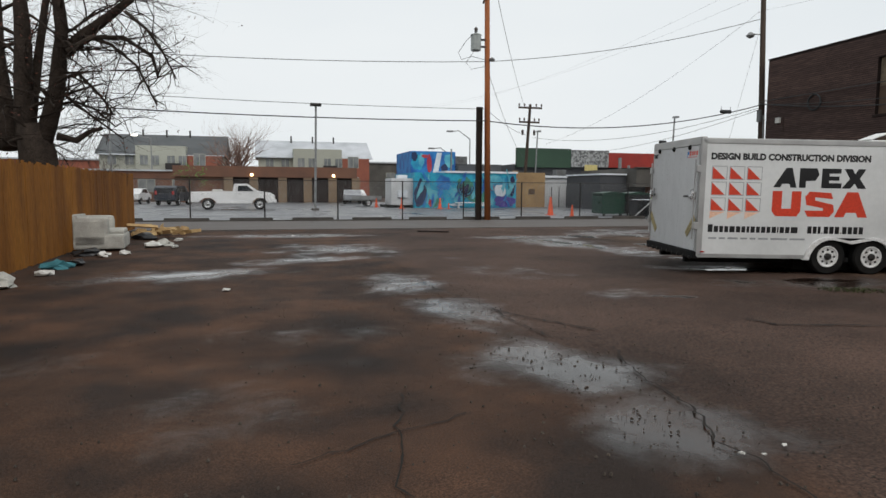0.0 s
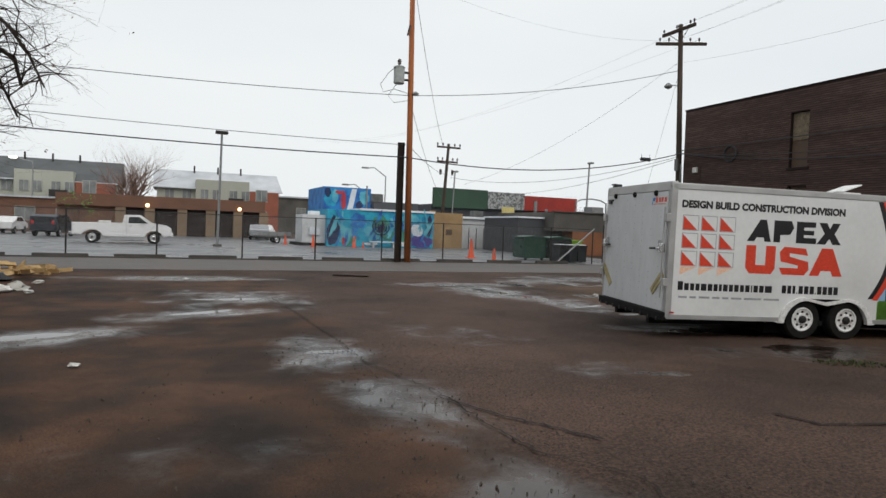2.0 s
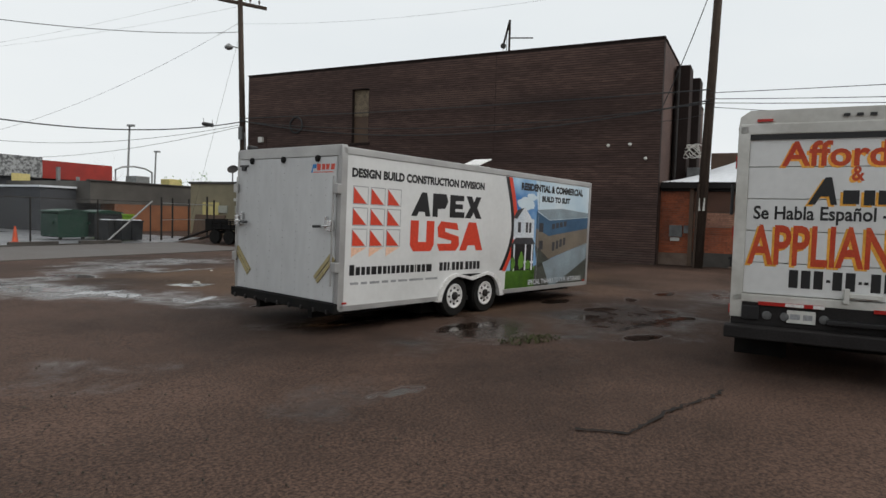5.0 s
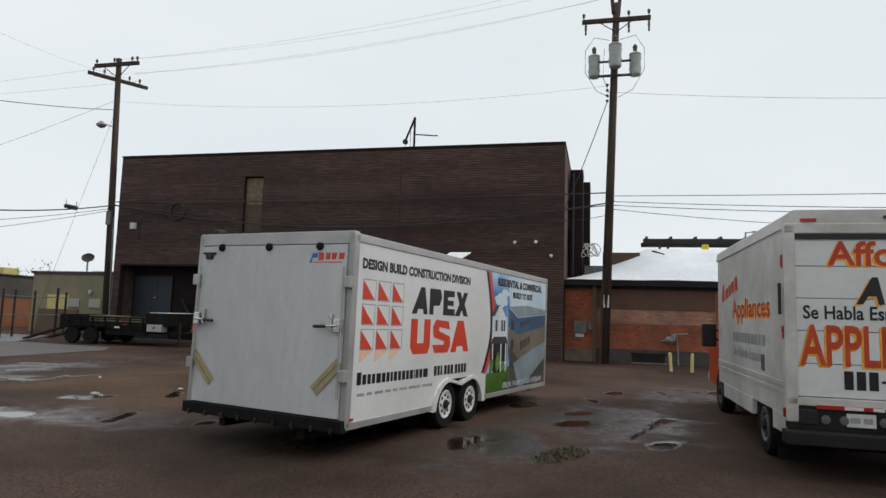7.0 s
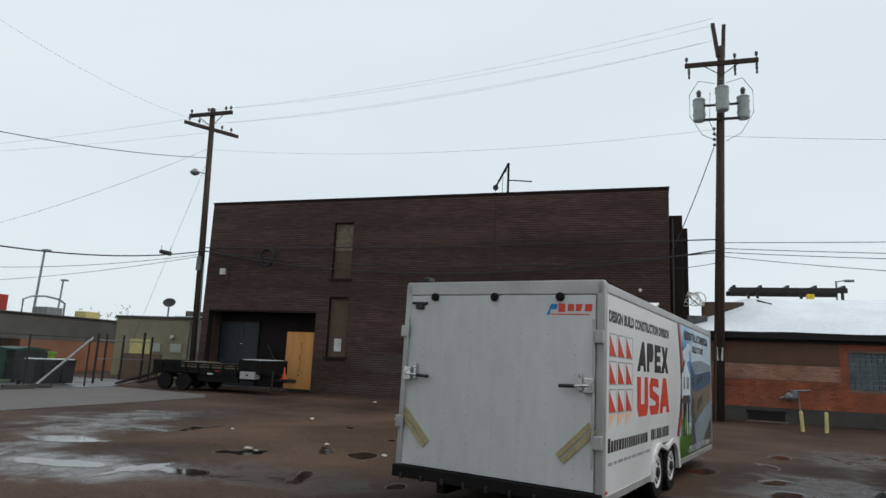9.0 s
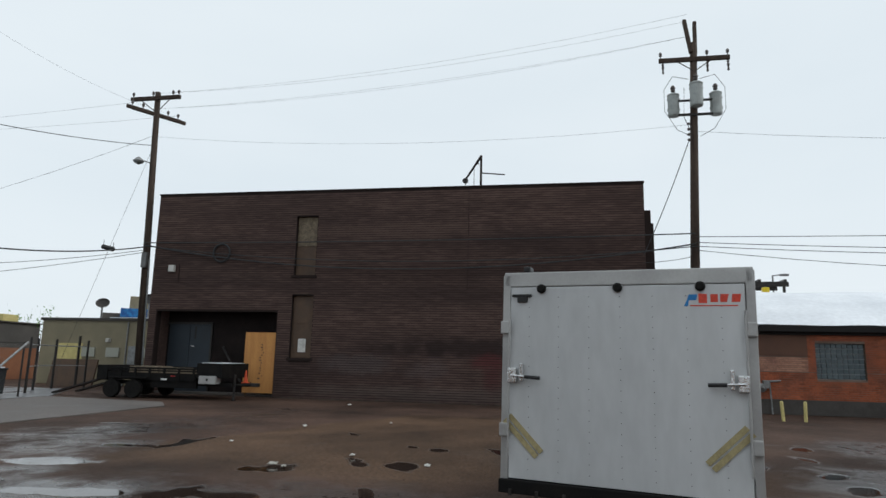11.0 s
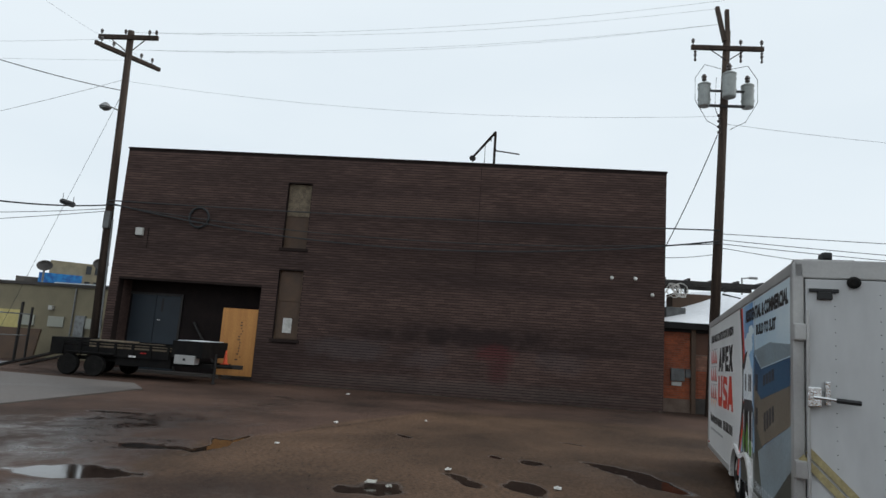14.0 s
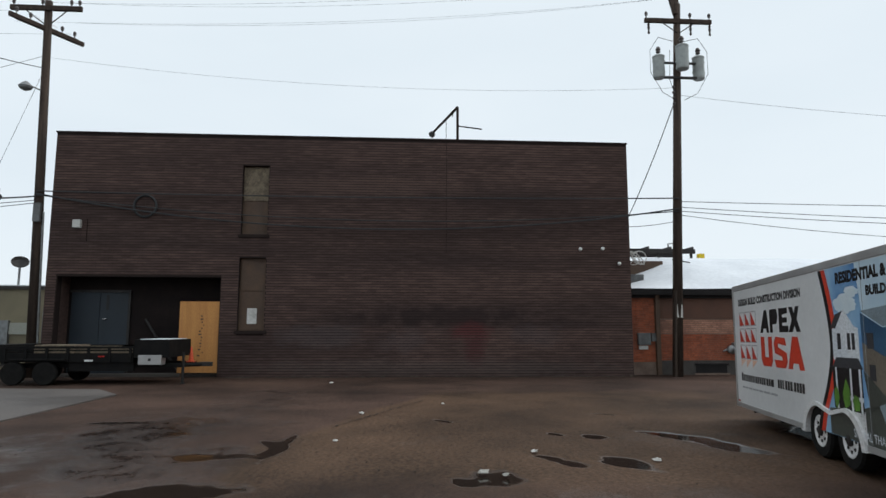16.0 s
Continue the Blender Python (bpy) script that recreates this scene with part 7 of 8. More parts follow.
for k, (mat_, sh) in enumerate((("mural_teal", wavy(13.5, 4.0, 0.5, 0.7, 35)), ("mural_red", wavy(14.6, 3.8, 0.22, 0.8, 31)), ("mural_white", [(14.9, 3.0), (15.3, 4.85), (15.75, 4.85), (15.4, 3.0)]), ("mural_aqua", wavy(13.9, 4.2, 0.25, 0.6, 32)), ("mural_aqua", wavy(16.4, 4.1, 0.4, 0.6, 33)), ("mural_navy", wavy(13.2, 4.5, 0.3, 0.4, 34)), ("mural_navy", wavy(16.0, 3.5, 0.3, 0.4, 36)), ("mural_red", wavy(14.2, 4.5, 0.3, 0.15, 37)))):
    flat("mural_patch", [sh], M[mat_], mu, mt, lift=0.004 + 0.003 * k, label="painted mural patch", thick=0.003)
part("bench", boxes((16.0, 52.6, 0.42, 18.2, 53.1, 0.5), (16.2, 52.7, 0, 16.3, 53.0, 0.42), (17.9, 52.7, 0, 18.0, 53.0, 0.42)), M["mural_white"], None or tagged(thing("picnic_bench", "pale picnic bench before the mural", "bench", pose(0, 0, 0.03)), "pale picnic bench before the mural"))

cl = building("white_cooler", "white cold-store box with a snowy top beside the mural")
part("wall", boxes((10.75, 54.2, 0.25, 12.75, 57.2, 2.5), bevel=0.03), M["white_wall"], cl)
part("skid", boxes((10.3, 54.1, 0.03, 13.0, 57.2, 0.25)), M["black_paint"], cl)
part("unit", boxes((11.3, 54.0, 0.9, 12.1, 54.2, 1.5), bevel=0.02), M["mural_white"], cl)
part("fan", boxes((11.5, 55, 2.5, 12.3, 56, 2.8), bevel=0.05), M["snow_roof"], cl)

gs = building("flat_roof_shops", "long charcoal shop block with green, scrawled and red parapets")
part("wall", boxes((24.9, 62.4, 0, 46, 72, 4.2)), M["dark_wall"], gs, "charcoal wall")
part("parapet", boxes((25.1, 62.0, 3.9, 31.1, 62.4, 5.85)), M["green_wall"], gs, "dark green parapet")
part("parapet", boxes((31.1, 61.9, 4.0, 35.4, 62.4, 5.75)), M["scrawl_wall"], gs, "grey parapet with scrawls")
part("parapet", boxes((35.4, 61.95, 4.0, 42.0, 62.4, 5.55)), M["red_wall"], gs, "red parapet")
part("chimney", rods(((36.2, 61, 3), (36.2, 61, 5.0), 0.18)), M["galvanised"], gs)
tn = building("plywood_enclosure", "tan plywood screen beside the mural building")
part("panel", boxes((22.4, 55.0, 0, 25.1, 55.15, 3.15)), M["tan_wood"], tn)
part("panel", boxes((21.9, 54.8, 0, 22.4, 55.1, 3.3)), M["tan_wood"], tn)
part("hole", boxes((23.5, 54.97, 1.2, 24.1, 55.0, 1.7)), M["brown_board"], tn)
wb = building("white_shed", "white corrugated shed with snow on its flat roof")
part("wall", boxes((25.3, 56.6, 0, 32.0, 61, 2.75)), M["white_wall"], wb)
for k in range(30):
    part("rib", boxes((25.4 + k * 0.22, 56.56, 0.1, 25.46 + k * 0.22, 56.6, 2.3)), M["white_wall"], wb)
part("roof", boxes((25.2, 56.4, 2.75, 32.2, 61, 2.95)), M["snow_roof"], wb)
part("air_unit", boxes((26.9, 56.5, 2.95, 27.9, 57.3, 3.5), bevel=0.03), M["truck_grey"], wb)
part("sign", boxes((29.7, 56.2, 2.75, 31.0, 56.3, 4.0)), M["yellow_paint"], wb, "faded cream sign panel")
for k in range(9):
    part("fence_post", rods(((25.4 + k * 0.75, 55.8, 0), (25.4 + k * 0.75, 55.8, 1.9), 0.04)), M["dark_steel"], wb)
ds = building("charcoal_shed", "charcoal painted block shed with snow on the roof")
part("wall", boxes((26.8, 48.0, 0, 31.0, 54, 2.85)), M["dark_wall"], ds)
part("roof", boxes((26.7, 47.9, 2.85, 31.1, 54, 2.98)), M["snow_roof"], ds)
part("flue", rods(((30.0, 49, 2.9), (30.0, 49, 3.7), 0.12)), M["galvanised"], ds)
gw = building("grey_store", "long grey block store with an orange lower wall")
part("wall", boxes((29.2, 46.5, 1.9, 38.2, 56, 3.40)), M["grey_block"], gw, "grey block upper wall")
part("wall", boxes((31.0, 46.51, 0, 38.2, 56, 1.9)), M["orange_wall"], gw, "orange brick lower wall")
part("coping", boxes((29.1, 46.4, 3.40, 38.3, 46.8, 3.48)), M["dark_base"], gw)
part("roof_unit", boxes((34.6, 49, 3.4, 35.8, 50.2, 4.1), bevel=0.03), M["galvanised"], gw)
part("roof_unit", boxes((36.8, 48, 3.4, 38, 49, 4.0), bevel=0.03), M["yellow_paint"], gw)
bm = bmesh.new()
tube(bm, [(33.6, 50, 3.4), (33.6, 50, 4.5), (34.2, 50, 4.75), (35.2, 50, 4.85), (36.2, 50, 4.75), (36.8, 50, 4.5), (36.8, 50, 3.4)], 0.07, 6)
part("arch_frame", bm, M["galvanised"], gw)
bg = building("cream_store", "cream stuccoed store with conduits and small barred windows")
part("wall", boxes((33.6, 33.6, 0, 44, 42.1, 3.45)), M["beige"], bg)
part("coping", boxes((33.5, 33.5, 3.45, 44.1, 42.2, 3.6)), M["dark_base"], bg)
part("roof_snow", boxes((33.7, 33.8, 3.6, 43, 38, 3.66)), M["snow_roof"], bg)
for y in (35.2, 37.1, 38.6):
    w_ = part("window", boxes((33.52, y, 1.5, 33.6, y + 0.8, 2.0)), M["apt_cream"], bg, "small pale window")
part("door", boxes((33.55, 39.4, 0.1, 33.6, 40.9, 2.2)), M["yellow_paint"], bg, "pale yellow door")
part("cable_box", boxes((33.45, 36.0, 1.0, 33.6, 36.5, 2.1), bevel=0.02), M["galvanised"], bg)
for y, z in ((36.7, 3.4), (34.6, 2.6)):
    part("conduit", rods(((33.55, y, 0), (33.55, y, z), 0.04)), M["galvanised"], bg)
part("wall_lamp", boxes((33.4, 37.7, 2.3, 33.6, 37.9, 2.5), bevel=0.02), M["dirty_white"], bg)
for y, z in ((36.6, 4.6), (39.6, 4.35)):
    d = thing("satellite_dish", "grey satellite dish on the cream store's roof", "dish", pose(35.0, y, 3.6), group="dishes")
    part("mast", rods(((0, 0, 0), (0, 0, z - 3.6), 0.05)), M["galvanised"], d)
    bm = bmesh.new()
    lathe(bm, [(0.02, -0.14), (0.25, -0.10), (0.36, 0.0), (0.37, 0.03), (0.25, -0.06), (0.02, -0.10)], 18, pose(0, 0, z - 3.4, 0, -50, 30))
    part("dish", bm, M["dark_steel"], d)
bd = thing("plywood_stack", "dark boards leaning against a post before the cream store", "boards", pose(31.2, 38.0, 0))
part("board", boxes((0, -1.3, 0, 0.1, 1.3, 1.4)), M["brown_board"], bd, m=pose(0, 0, 0, 0, 12, 0))
for x, y, h in ((36.0, 52, 8.2), (27, 62, 7.5), (45, 60, 7.2)):
    sl = thing("street_lamp", "grey street lamp beyond the stores", "lamp", pose(x, y, 0), group="far lamps")
    part("pole", rods(((0, 0, 0), (0.3, 0, h), 0.1, 0.07)), M["galvanised"], sl)
    part("head", boxes((0.2, -0.4, h - 0.05, 0.5, 0.2, h + 0.1)), M["galvanised"], sl)
bt = building("far_block", "distant tan tower block with a blue painted side", pose(131, 104, 0, 0, 0, -55) @ Matrix.Scale(1.10, 4))
part("wall", boxes((-4, 0, 0, 5, 9, 13.0)), M["beige"], bt)
part("wall", boxes((-5.5, -1, 0, 1.5, 0, 10.5)), M["mural_blue"], bt)
part("wall", boxes((-9, 0, 0, -5.5, 8, 9.5)), M["grey_block"], bt)
for i in range(2):
    for j in range(4):
        part("window", boxes((2.0 + i * 1.5, -0.1, 2 + j * 3, 2.9 + i * 1.5, 0.0, 3.6 + j * 3)), M["glass"], bt)
for x0, x1, y, h, mt_ in ((-70, -24, 120, 6.0, "apt_brick"), (14, 26, 112, 6.0, "grey_block"), (44, 75, 90, 5.0, "grey_block"), (60, 120, -30, 5.0, "garage_brick"), (-60, -15, -45, 5.5, "garage_brick"), (0, 50, -50, 6.0, "grey_block")):
    fb = building("far_building", "plain distant low building")
    part("wall", boxes((x0, y, 0, x1, y + 12, h)), M[mt_], fb)
    part("roof", boxes((x0 - 0.3, y - 0.3, h, x1 + 0.3, y + 12.3, h + 0.25)), M["apt_roof_snow"], fb)
    for k in range(int((x1 - x0) / 5)):
        window(fb, x0 + 1.5 + k * 5, h * 0.5, 1.6, 1.4, y - 0.02)


# ---- trees ----
M["pink_twig"] = surface("pinkish_twig", (0.24, 0.155, 0.125), (0.17, 0.11, 0.09), scale=3, rough=0.9, bump=0)
def branch(bm, p, d, length, r, depth, rng, tips, droop=0.0, spread=0.6, keep=1.0):
    pts, radii = [p.copy()], [r]
    n = 5
    q, dd = p.copy(), d.normalized()
    for k in range(n):
        dd = (dd + Vector((rng.gauss(0, 0.16), rng.gauss(0, 0.16), rng.gauss(0, 0.12) - droop))).normalized()
        q = q + dd * (length / n)
        pts.append(q.copy())
        radii.append(r * (1 - 0.62 * (k + 1) / n))
    tube(bm, pts, r, 7 if r > 0.08 else (5 if r > 0.02 else 3), radii)
    if depth == 0:
        tips.append((q.copy(), dd.copy()))
        return
    for k in range(rng.choice((2, 3, 3)) + (1 if depth > 2 else 0)):
        i = rng.randint(2, n)
        side = Vector((rng.gauss(0, 1), rng.gauss(0, 1), rng.gauss(0.15, 0.7))).normalized()
        nd = (dd * (1 - spread) + side * spread + Vector((0, 0, 0.12))).normalized()
        branch(bm, pts[i], nd, length * rng.uniform(0.55, 0.8), radii[i] * rng.uniform(0.5, 0.72), depth - 1, rng, tips, droop, spread, keep)


def leaves(parent, tips, share, size, rng, material, per=2):
    bm = bmesh.new()
    for p, d in tips:
        if rng.random() > share:
            continue
        for _ in range(per):
            c = p + Vector((rng.gauss(0, 0.12), rng.gauss(0, 0.12), rng.gauss(-0.08, 0.12)))
            a = Vector((rng.gauss(0, 1), rng.gauss(0, 1), rng.gauss(0, 1))).normalized() * size
            b = Vector((rng.gauss(0, 1), rng.gauss(0, 1), rng.gauss(-0.6, 1))).normalized() * size * 0.5
            vs = [bm.verts.new(v) for v in (c - a, c + b, c + a, c - b)]
            bm.faces.new(vs)
    tagged(part("leaves", bm, material, parent), kind="stuff")


rng = random.Random(21)
tree = thing("large_tree", "large bare multi-stemmed tree with dark bark behind the fence", "tree", pose(0, 0, 0))
TY = 22.0


def tp(px, py, y=TY):
    k = (y - 0.8) / (TY - 0.8)
    return Vector((1.12 + (-7.53 + 0.0142 * px) * k, y, 1.43 + (5.34 - 0.0157 * py) * k))


bm = bmesh.new()
tube(bm, [tp(62, 430), tp(60, 330), tp(58, 270), tp(50, 215)], 0.6, 12, [0.60, 0.52, 0.50, 0.40])
tips = []
stems = [([(42, 250), (38, 190), (40, 120), (42, 40), (38, -60), (45, -160)], 0.31), ([(45, 230), (58, 150), (70, 80), (85, 0), (100, -90)], 0.16),
         ([(60, 270), (82, 205), (98, 150), (105, 95), (112, 40), (105, -40), (118, -130)], 0.27), ([(8, 260), (2, 180), (-6, 90), (-4, 0), (-14, -90)], 0.30)]
for k, (pts, r) in enumerate(stems):
    P = [tp(a, b, TY + (0, 0.5, -0.4, 0.8)[k] * (i / 3)) for i, (a, b) in enumerate(pts)]
    tube(bm, P, r, 10, [r * (1 - 0.55 * i / (len(P) - 1)) for i in range(len(P))])
    for i in range(1, len(P)):
        for _ in range(4):
            t = rng.random()
            d = Vector((rng.gauss(0.25, 0.8), rng.gauss(-0.1, 0.8), rng.gauss(0.3, 0.5)))
            branch(bm, P[i - 1].lerp(P[i], t), d, rng.uniform(1.4, 2.6), r * rng.uniform(0.10, 0.2), 3, rng, tips, 0.03)
for pts, r, y in (([(112, 85), (150, 50), (190, 20), (240, -20), (300, -80)], 0.20, TY - 0.3), ([(120, 80), (165, 52), (225, 48), (280, 80), (290, 120)], 0.09, TY - 1.0), ([(95, 235), (130, 242), (155, 225), (180, 218)], 0.12, TY - 0.2),
                  ([(150, 50), (200, 62), (250, 100), (285, 170)], 0.06, TY - 0.5), ([(100, 130), (140, 120), (180, 160), (200, 190)], 0.06, TY - 0.6), ([(230, 0), (270, 30), (300, 70), (325, 120)], 0.05, TY - 1.0), ([(90, 180), (130, 170), (170, 185), (205, 215)], 0.05, TY)):
    P = [tp(a, b, y) for a, b in pts]
    tube(bm, P, r, 8, [r * (1 - 0.6 * i / (len(P) - 1)) for i in range(len(P))])
    if r != 0.12:
        for i in range(1, len(P)):
            for _ in range(7):
                d = Vector((rng.gauss(0.2, 0.8), rng.gauss(0, 0.8), rng.gauss(-0.05, 0.6)))
                branch(bm, P[i - 1].lerp(P[i], rng.random()), d, rng.uniform(0.7, 1.5), 0.022, 2, rng, tips, 0.05)
part("trunk", bm, M["bark"], tree, smooth=True)
leaves(tree, tips, 0.12, 0.045, rng, M["dead_leaf"], 2)


def bare_tree(x, y, h, seed, lab, r=0.16, material="twig", leaf=None, depth=4, name="bare_tree", limbs=8):
    rg = random.Random(seed)
    t = thing(name, lab, "tree", pose(x, y, 0), group="bare trees")
    bm = bmesh.new()
    tips = []
    tube(bm, [Vector((0, 0, -0.1)), Vector((0.05, 0, h * 0.15)), Vector((0, 0.05, h * 0.3))], r, 8, [r, r * 0.9, r * 0.8])
    for k in range(limbs):
        a = 2 * math.pi * k / 8 + rg.random()
        branch(bm, Vector((0, 0, h * rg.uniform(0.16, 0.32))), Vector((math.cos(a) * 0.55, math.sin(a) * 0.55, 1.0)), h * rg.uniform(0.38, 0.5), r * 0.45, depth - 1, rg, tips, -0.02, 0.45)
    part("trunk", bm, M[material], t)
    if leaf:
        leaves(t, tips, 0.8, 0.10, rg, M[leaf], 3)


bare_tree(-3.4, 88, 9.0, 5, "bare pinkish-brown tree between the apartments", 0.40, depth=5, material="pink_twig", limbs=18)
bare_tree(-16.5, 60, 6.6, 7, "bare brown tree by the fence end", 0.14, depth=4)
bare_tree(-13.5, 64, 5.2, 8, "bare brown shrub tree by the fence end", 0.10, depth=4)
bare_tree(-6.6, 68, 3.9, 9, "small tree with yellow-green leaves", 0.07, leaf="green_print", depth=3)
bare_tree(52, 78, 6.5, 12, "bare brown tree behind the far stores", 0.13, depth=4)
bare_tree(55, 82, 6.2, 13, "bare brown tree behind the far stores", 0.13, depth=4)
bare_tree(38.6, 47, 4.8, 15, "leafy shrub above the cream store", 0.06, leaf="green_print", depth=3)


# ---- wooden fence, couch and litter ----
wf = thing("board_fence", "tall orange-stained wooden board fence", "fence", pose(0, 0, 0))
fa, fb_ = Vector((-3.05, -6.0, 0)), Vector((-4.15, 27.5, 0))
fd = (fb_ - fa).normalized()
fm = Matrix.Translation(fa) @ Matrix.Rotation(math.atan2(fd.y, fd.x), 4, "Z")
FL = (fb_ - fa).length
rg = random.Random(9)
meshes = []
for k in range(6):
    bm = boxes((0, -0.010, 0.03, 0.137, 0.010, 2.06 + 0.012 * k))
    meshes.append(finish(bm, "fence_board", M["fence_wood"]))
x = 0.0
while x < FL - 0.1:
    b_ = new("fence_board", rg.choice(meshes))
    b_.parent = wf
    b_.matrix_local = fm @ pose(x, rg.uniform(-0.004, 0.004), rg.uniform(-0.01, 0.02), 0, rg.uniform(-0.35, 0.35), 0)
    x += 0.1385
for z in (0.4, 1.1, 1.75):
    part("rail", boxes((0, 0.012, z, FL, 0.052, z + 0.09)), M["fence_wood"], wf, m=fm)
for k in range(int(FL / 2.4) + 1):
    part("post", boxes((k * 2.4, 0.052, 0, k * 2.4 + 0.09, 0.142, 2.05)), M["fence_wood"], wf, m=fm)
part("end_post", boxes((FL - 0.06, -0.02, 0, FL + 0.05, 0.09, 2.12)), M["fence_wood"], wf, m=fm)


def couch(m, lab, sc=1.0):
    c = thing("couch", lab, "couch", m, group="dumped furniture")
    bm = bmesh.new()
    box(bm, 0, -0.30, 0.05, 1.45, 0.85, 0.42, bevel=0.06)
    part("seat", bm, M["couch"], c)
    bm = bmesh.new()
    box(bm, 0, 0.72, 0.1, 1.45, 1.02, 0.93, bevel=0.11)
    part("backrest", bm, M["couch"], c)
    for x in (0.0, 1.2):
        bm = bmesh.new()
        box(bm, x, 0.05, 0.05, x + 0.26, 0.98, 0.86, bevel=0.11)
        part("armrest", bm, M["couch"], c)
    for k in range(2):
        bm = bmesh.new()
        box(bm, 0.28 + k * 0.46, -0.28, 0.40, 0.72 + k * 0.46, 0.70, 0.54, bevel=0.06)
        part("cushion", bm, M["couch"], c)


couch(pose(-3.0, 18.6, 0.0, 0, 0, 96), "dirty grey-white upholstered couch dumped by the board fence")
for k, (x, y, s, mt_, lab) in enumerate(((-3.42, 12.55, 0.42, "couch", "grey cushion dumped by the board fence"), (-3.2, 15.0, 0.30, "teal_rag", "teal cloth bundle on the dirt"), (-3.0, 15.6, 0.22, "black_bag", "black plastic bag on the dirt"), (-2.85, 17.2, 0.19, "white_rag", "white plastic rag on the dirt"),
                                         (-2.5, 17.6, 0.15, "white_rag", "white plastic rag on the dirt"), (-3.3, 17.6, 0.3, "black_bag", "dark rubbish bag by the couch"), (-2.2, 19.6, 0.26, "white_rag", "torn white cushion beside the couch"),
                                         (-2.0, 20.2, 0.3, "couch", "torn upholstery scrap beside the couch"), (-2.9, 22.5, 0.4, "black_bag", "dark rubbish heap by the fence"), (-1.8, 21.5, 0.12, "white_rag", "white scrap on the dirt"),
                                         (-3.1, 13.9, 0.16, "white_rag", "white scrap by the fence"), (-1.6, 19.2, 0.12, "white_rag", "small white scrap on the dirt"))):
    bm = bmesh.new()
    blob(bm, 0, 0, 0.05, s, s * 0.7, s * 0.38, k + 3, 0.7)
    tagged(part("litter", bm, M[mt_], m=pose(x, y, 0, 0, 0, k * 40)), lab, "litter", "litter")
rg = random.Random(33)
for k in range(26):
    L = rg.uniform(0.4, 1.1)
    bm = bmesh.new()
    prism(bm, [(0, 0), (0.11, 0.01), (0.07, 0.12)], 0, L)
    lay = k // 12
    tagged(part("firewood", bm, M["firewood"], m=pose(-3.4 + rg.gauss(0.5, 0.55), 24.6 + rg.gauss(0, 0.5), 0.02 + 0.11 * lay, rg.uniform(-8, 8), rg.uniform(0, 40), rg.uniform(0, 360))), "split pale firewood lying at the fence end", "firewood", "firewood pile")


# ---- puddles, cracks and rubble ----
def puddle(x, y, rx, ry, turn, seed, z=-0.028, wet="puddle", lab="shallow puddle on the wet ground"):
    bm = bmesh.new()
    out = wavy(0, 0, rx, ry, seed, 0.0, 0.1, 40)
    bm.faces.new([bm.verts.new((u, v, 0)) for u, v in out])
    tagged(part("puddle", bm, M[wet], m=pose(x, y, z, 0, 0, turn)), lab, "puddle", "puddles", kind="stuff")


for k, (x, y, rx, ry, t) in enumerate(PUDDLES):
    puddle(x, y, rx * 1.25, ry * 1.25, t, 100 + k, -0.0245 - 0.0004 * (k % 16))


def crack(points, w, seed):
    rg_ = random.Random(seed)
    pts = []
    for a, b in zip(points, points[1:]):
        n = max(2, int(math.dist(a, b) / 0.08))
        for i in range(n):
            t = i / n
            pts.append((a[0] + (b[0] - a[0]) * t + rg_.gauss(0, 0.018), a[1] + (b[1] - a[1]) * t + rg_.gauss(0, 0.018)))
    bm = bmesh.new()
    left, right = [], []
    for i, (x, y) in enumerate(pts):
        j = min(i + 1, len(pts) - 1)
        k = max(j - 1, 0)
        d = Vector((pts[j][0] - pts[k][0], pts[j][1] - pts[k][1])).normalized()
        ww = w * rg_.uniform(0.25, 1.0)
        left.append(bm.verts.new((x - d.y * ww, y + d.x * ww, 0.013)))
        right.append(bm.verts.new((x + d.y * ww, y - d.x * ww, 0.013)))
    for i in range(len(pts) - 1):
        bm.faces.new((left[i], left[i + 1], right[i + 1], right[i]))
    tagged(part("crack", bm, M["crack"]), "ragged dark crack in the asphalt", "crack", "cracks", kind="stuff")


for k, (p, w) in enumerate((([(3.80, 9.28), (3.78, 8.1), (3.88, 7.3), (4.30, 6.7), (4.05, 5.9), (3.95, 5.2), (3.88, 4.7), (3.64, 4.3), (3.72, 4.0), (3.6, 3.2)], 0.013),
                             ([(3.3, 18.0), (3.44, 15.2), (3.5, 12.6), (3.46, 10.9), (3.80, 9.28)], 0.014), ([(3.7, 9.1), (4.04, 8.3), (4.6, 7.4)], 0.02),
                             ([(22.6, 21.6), (22.2, 19.6), (22.0, 17.6), (22.05, 15.6), (22.6, 13.0)], 0.03), ([(23.2, 25.0), (22.9, 23.2), (22.6, 21.6)], 0.02),
                             ([(8.7, 6.6), (7.7, 7.0), (6.85, 7.2), (6.7, 7.7)], 0.03), ([(6.0, 22.6), (8.0, 21.9), (10.0, 20.6)], 0.04), ([(6.2, 24.4), (6.7, 24.1)], 0.07),
                             ([(1.0, 4.6), (1.6, 4.9), (2.3, 5.2)], 0.010), ([(1.6, 3.4), (1.55, 4.2), (1.7, 4.9), (1.9, 5.8)], 0.010), ([(0.9, 3.1), (1.5, 3.5), (2.0, 3.4)], 0.009),
                             ([(11.7, 8.3), (12.6, 8.0), (14.1, 7.6)], 0.03), ([(16.0, 20.2), (18.2, 19.3), (20.4, 18.4)], 0.02))):
    crack(p, w, 50 + k)

rg = random.Random(77)
verts, faces = [], []


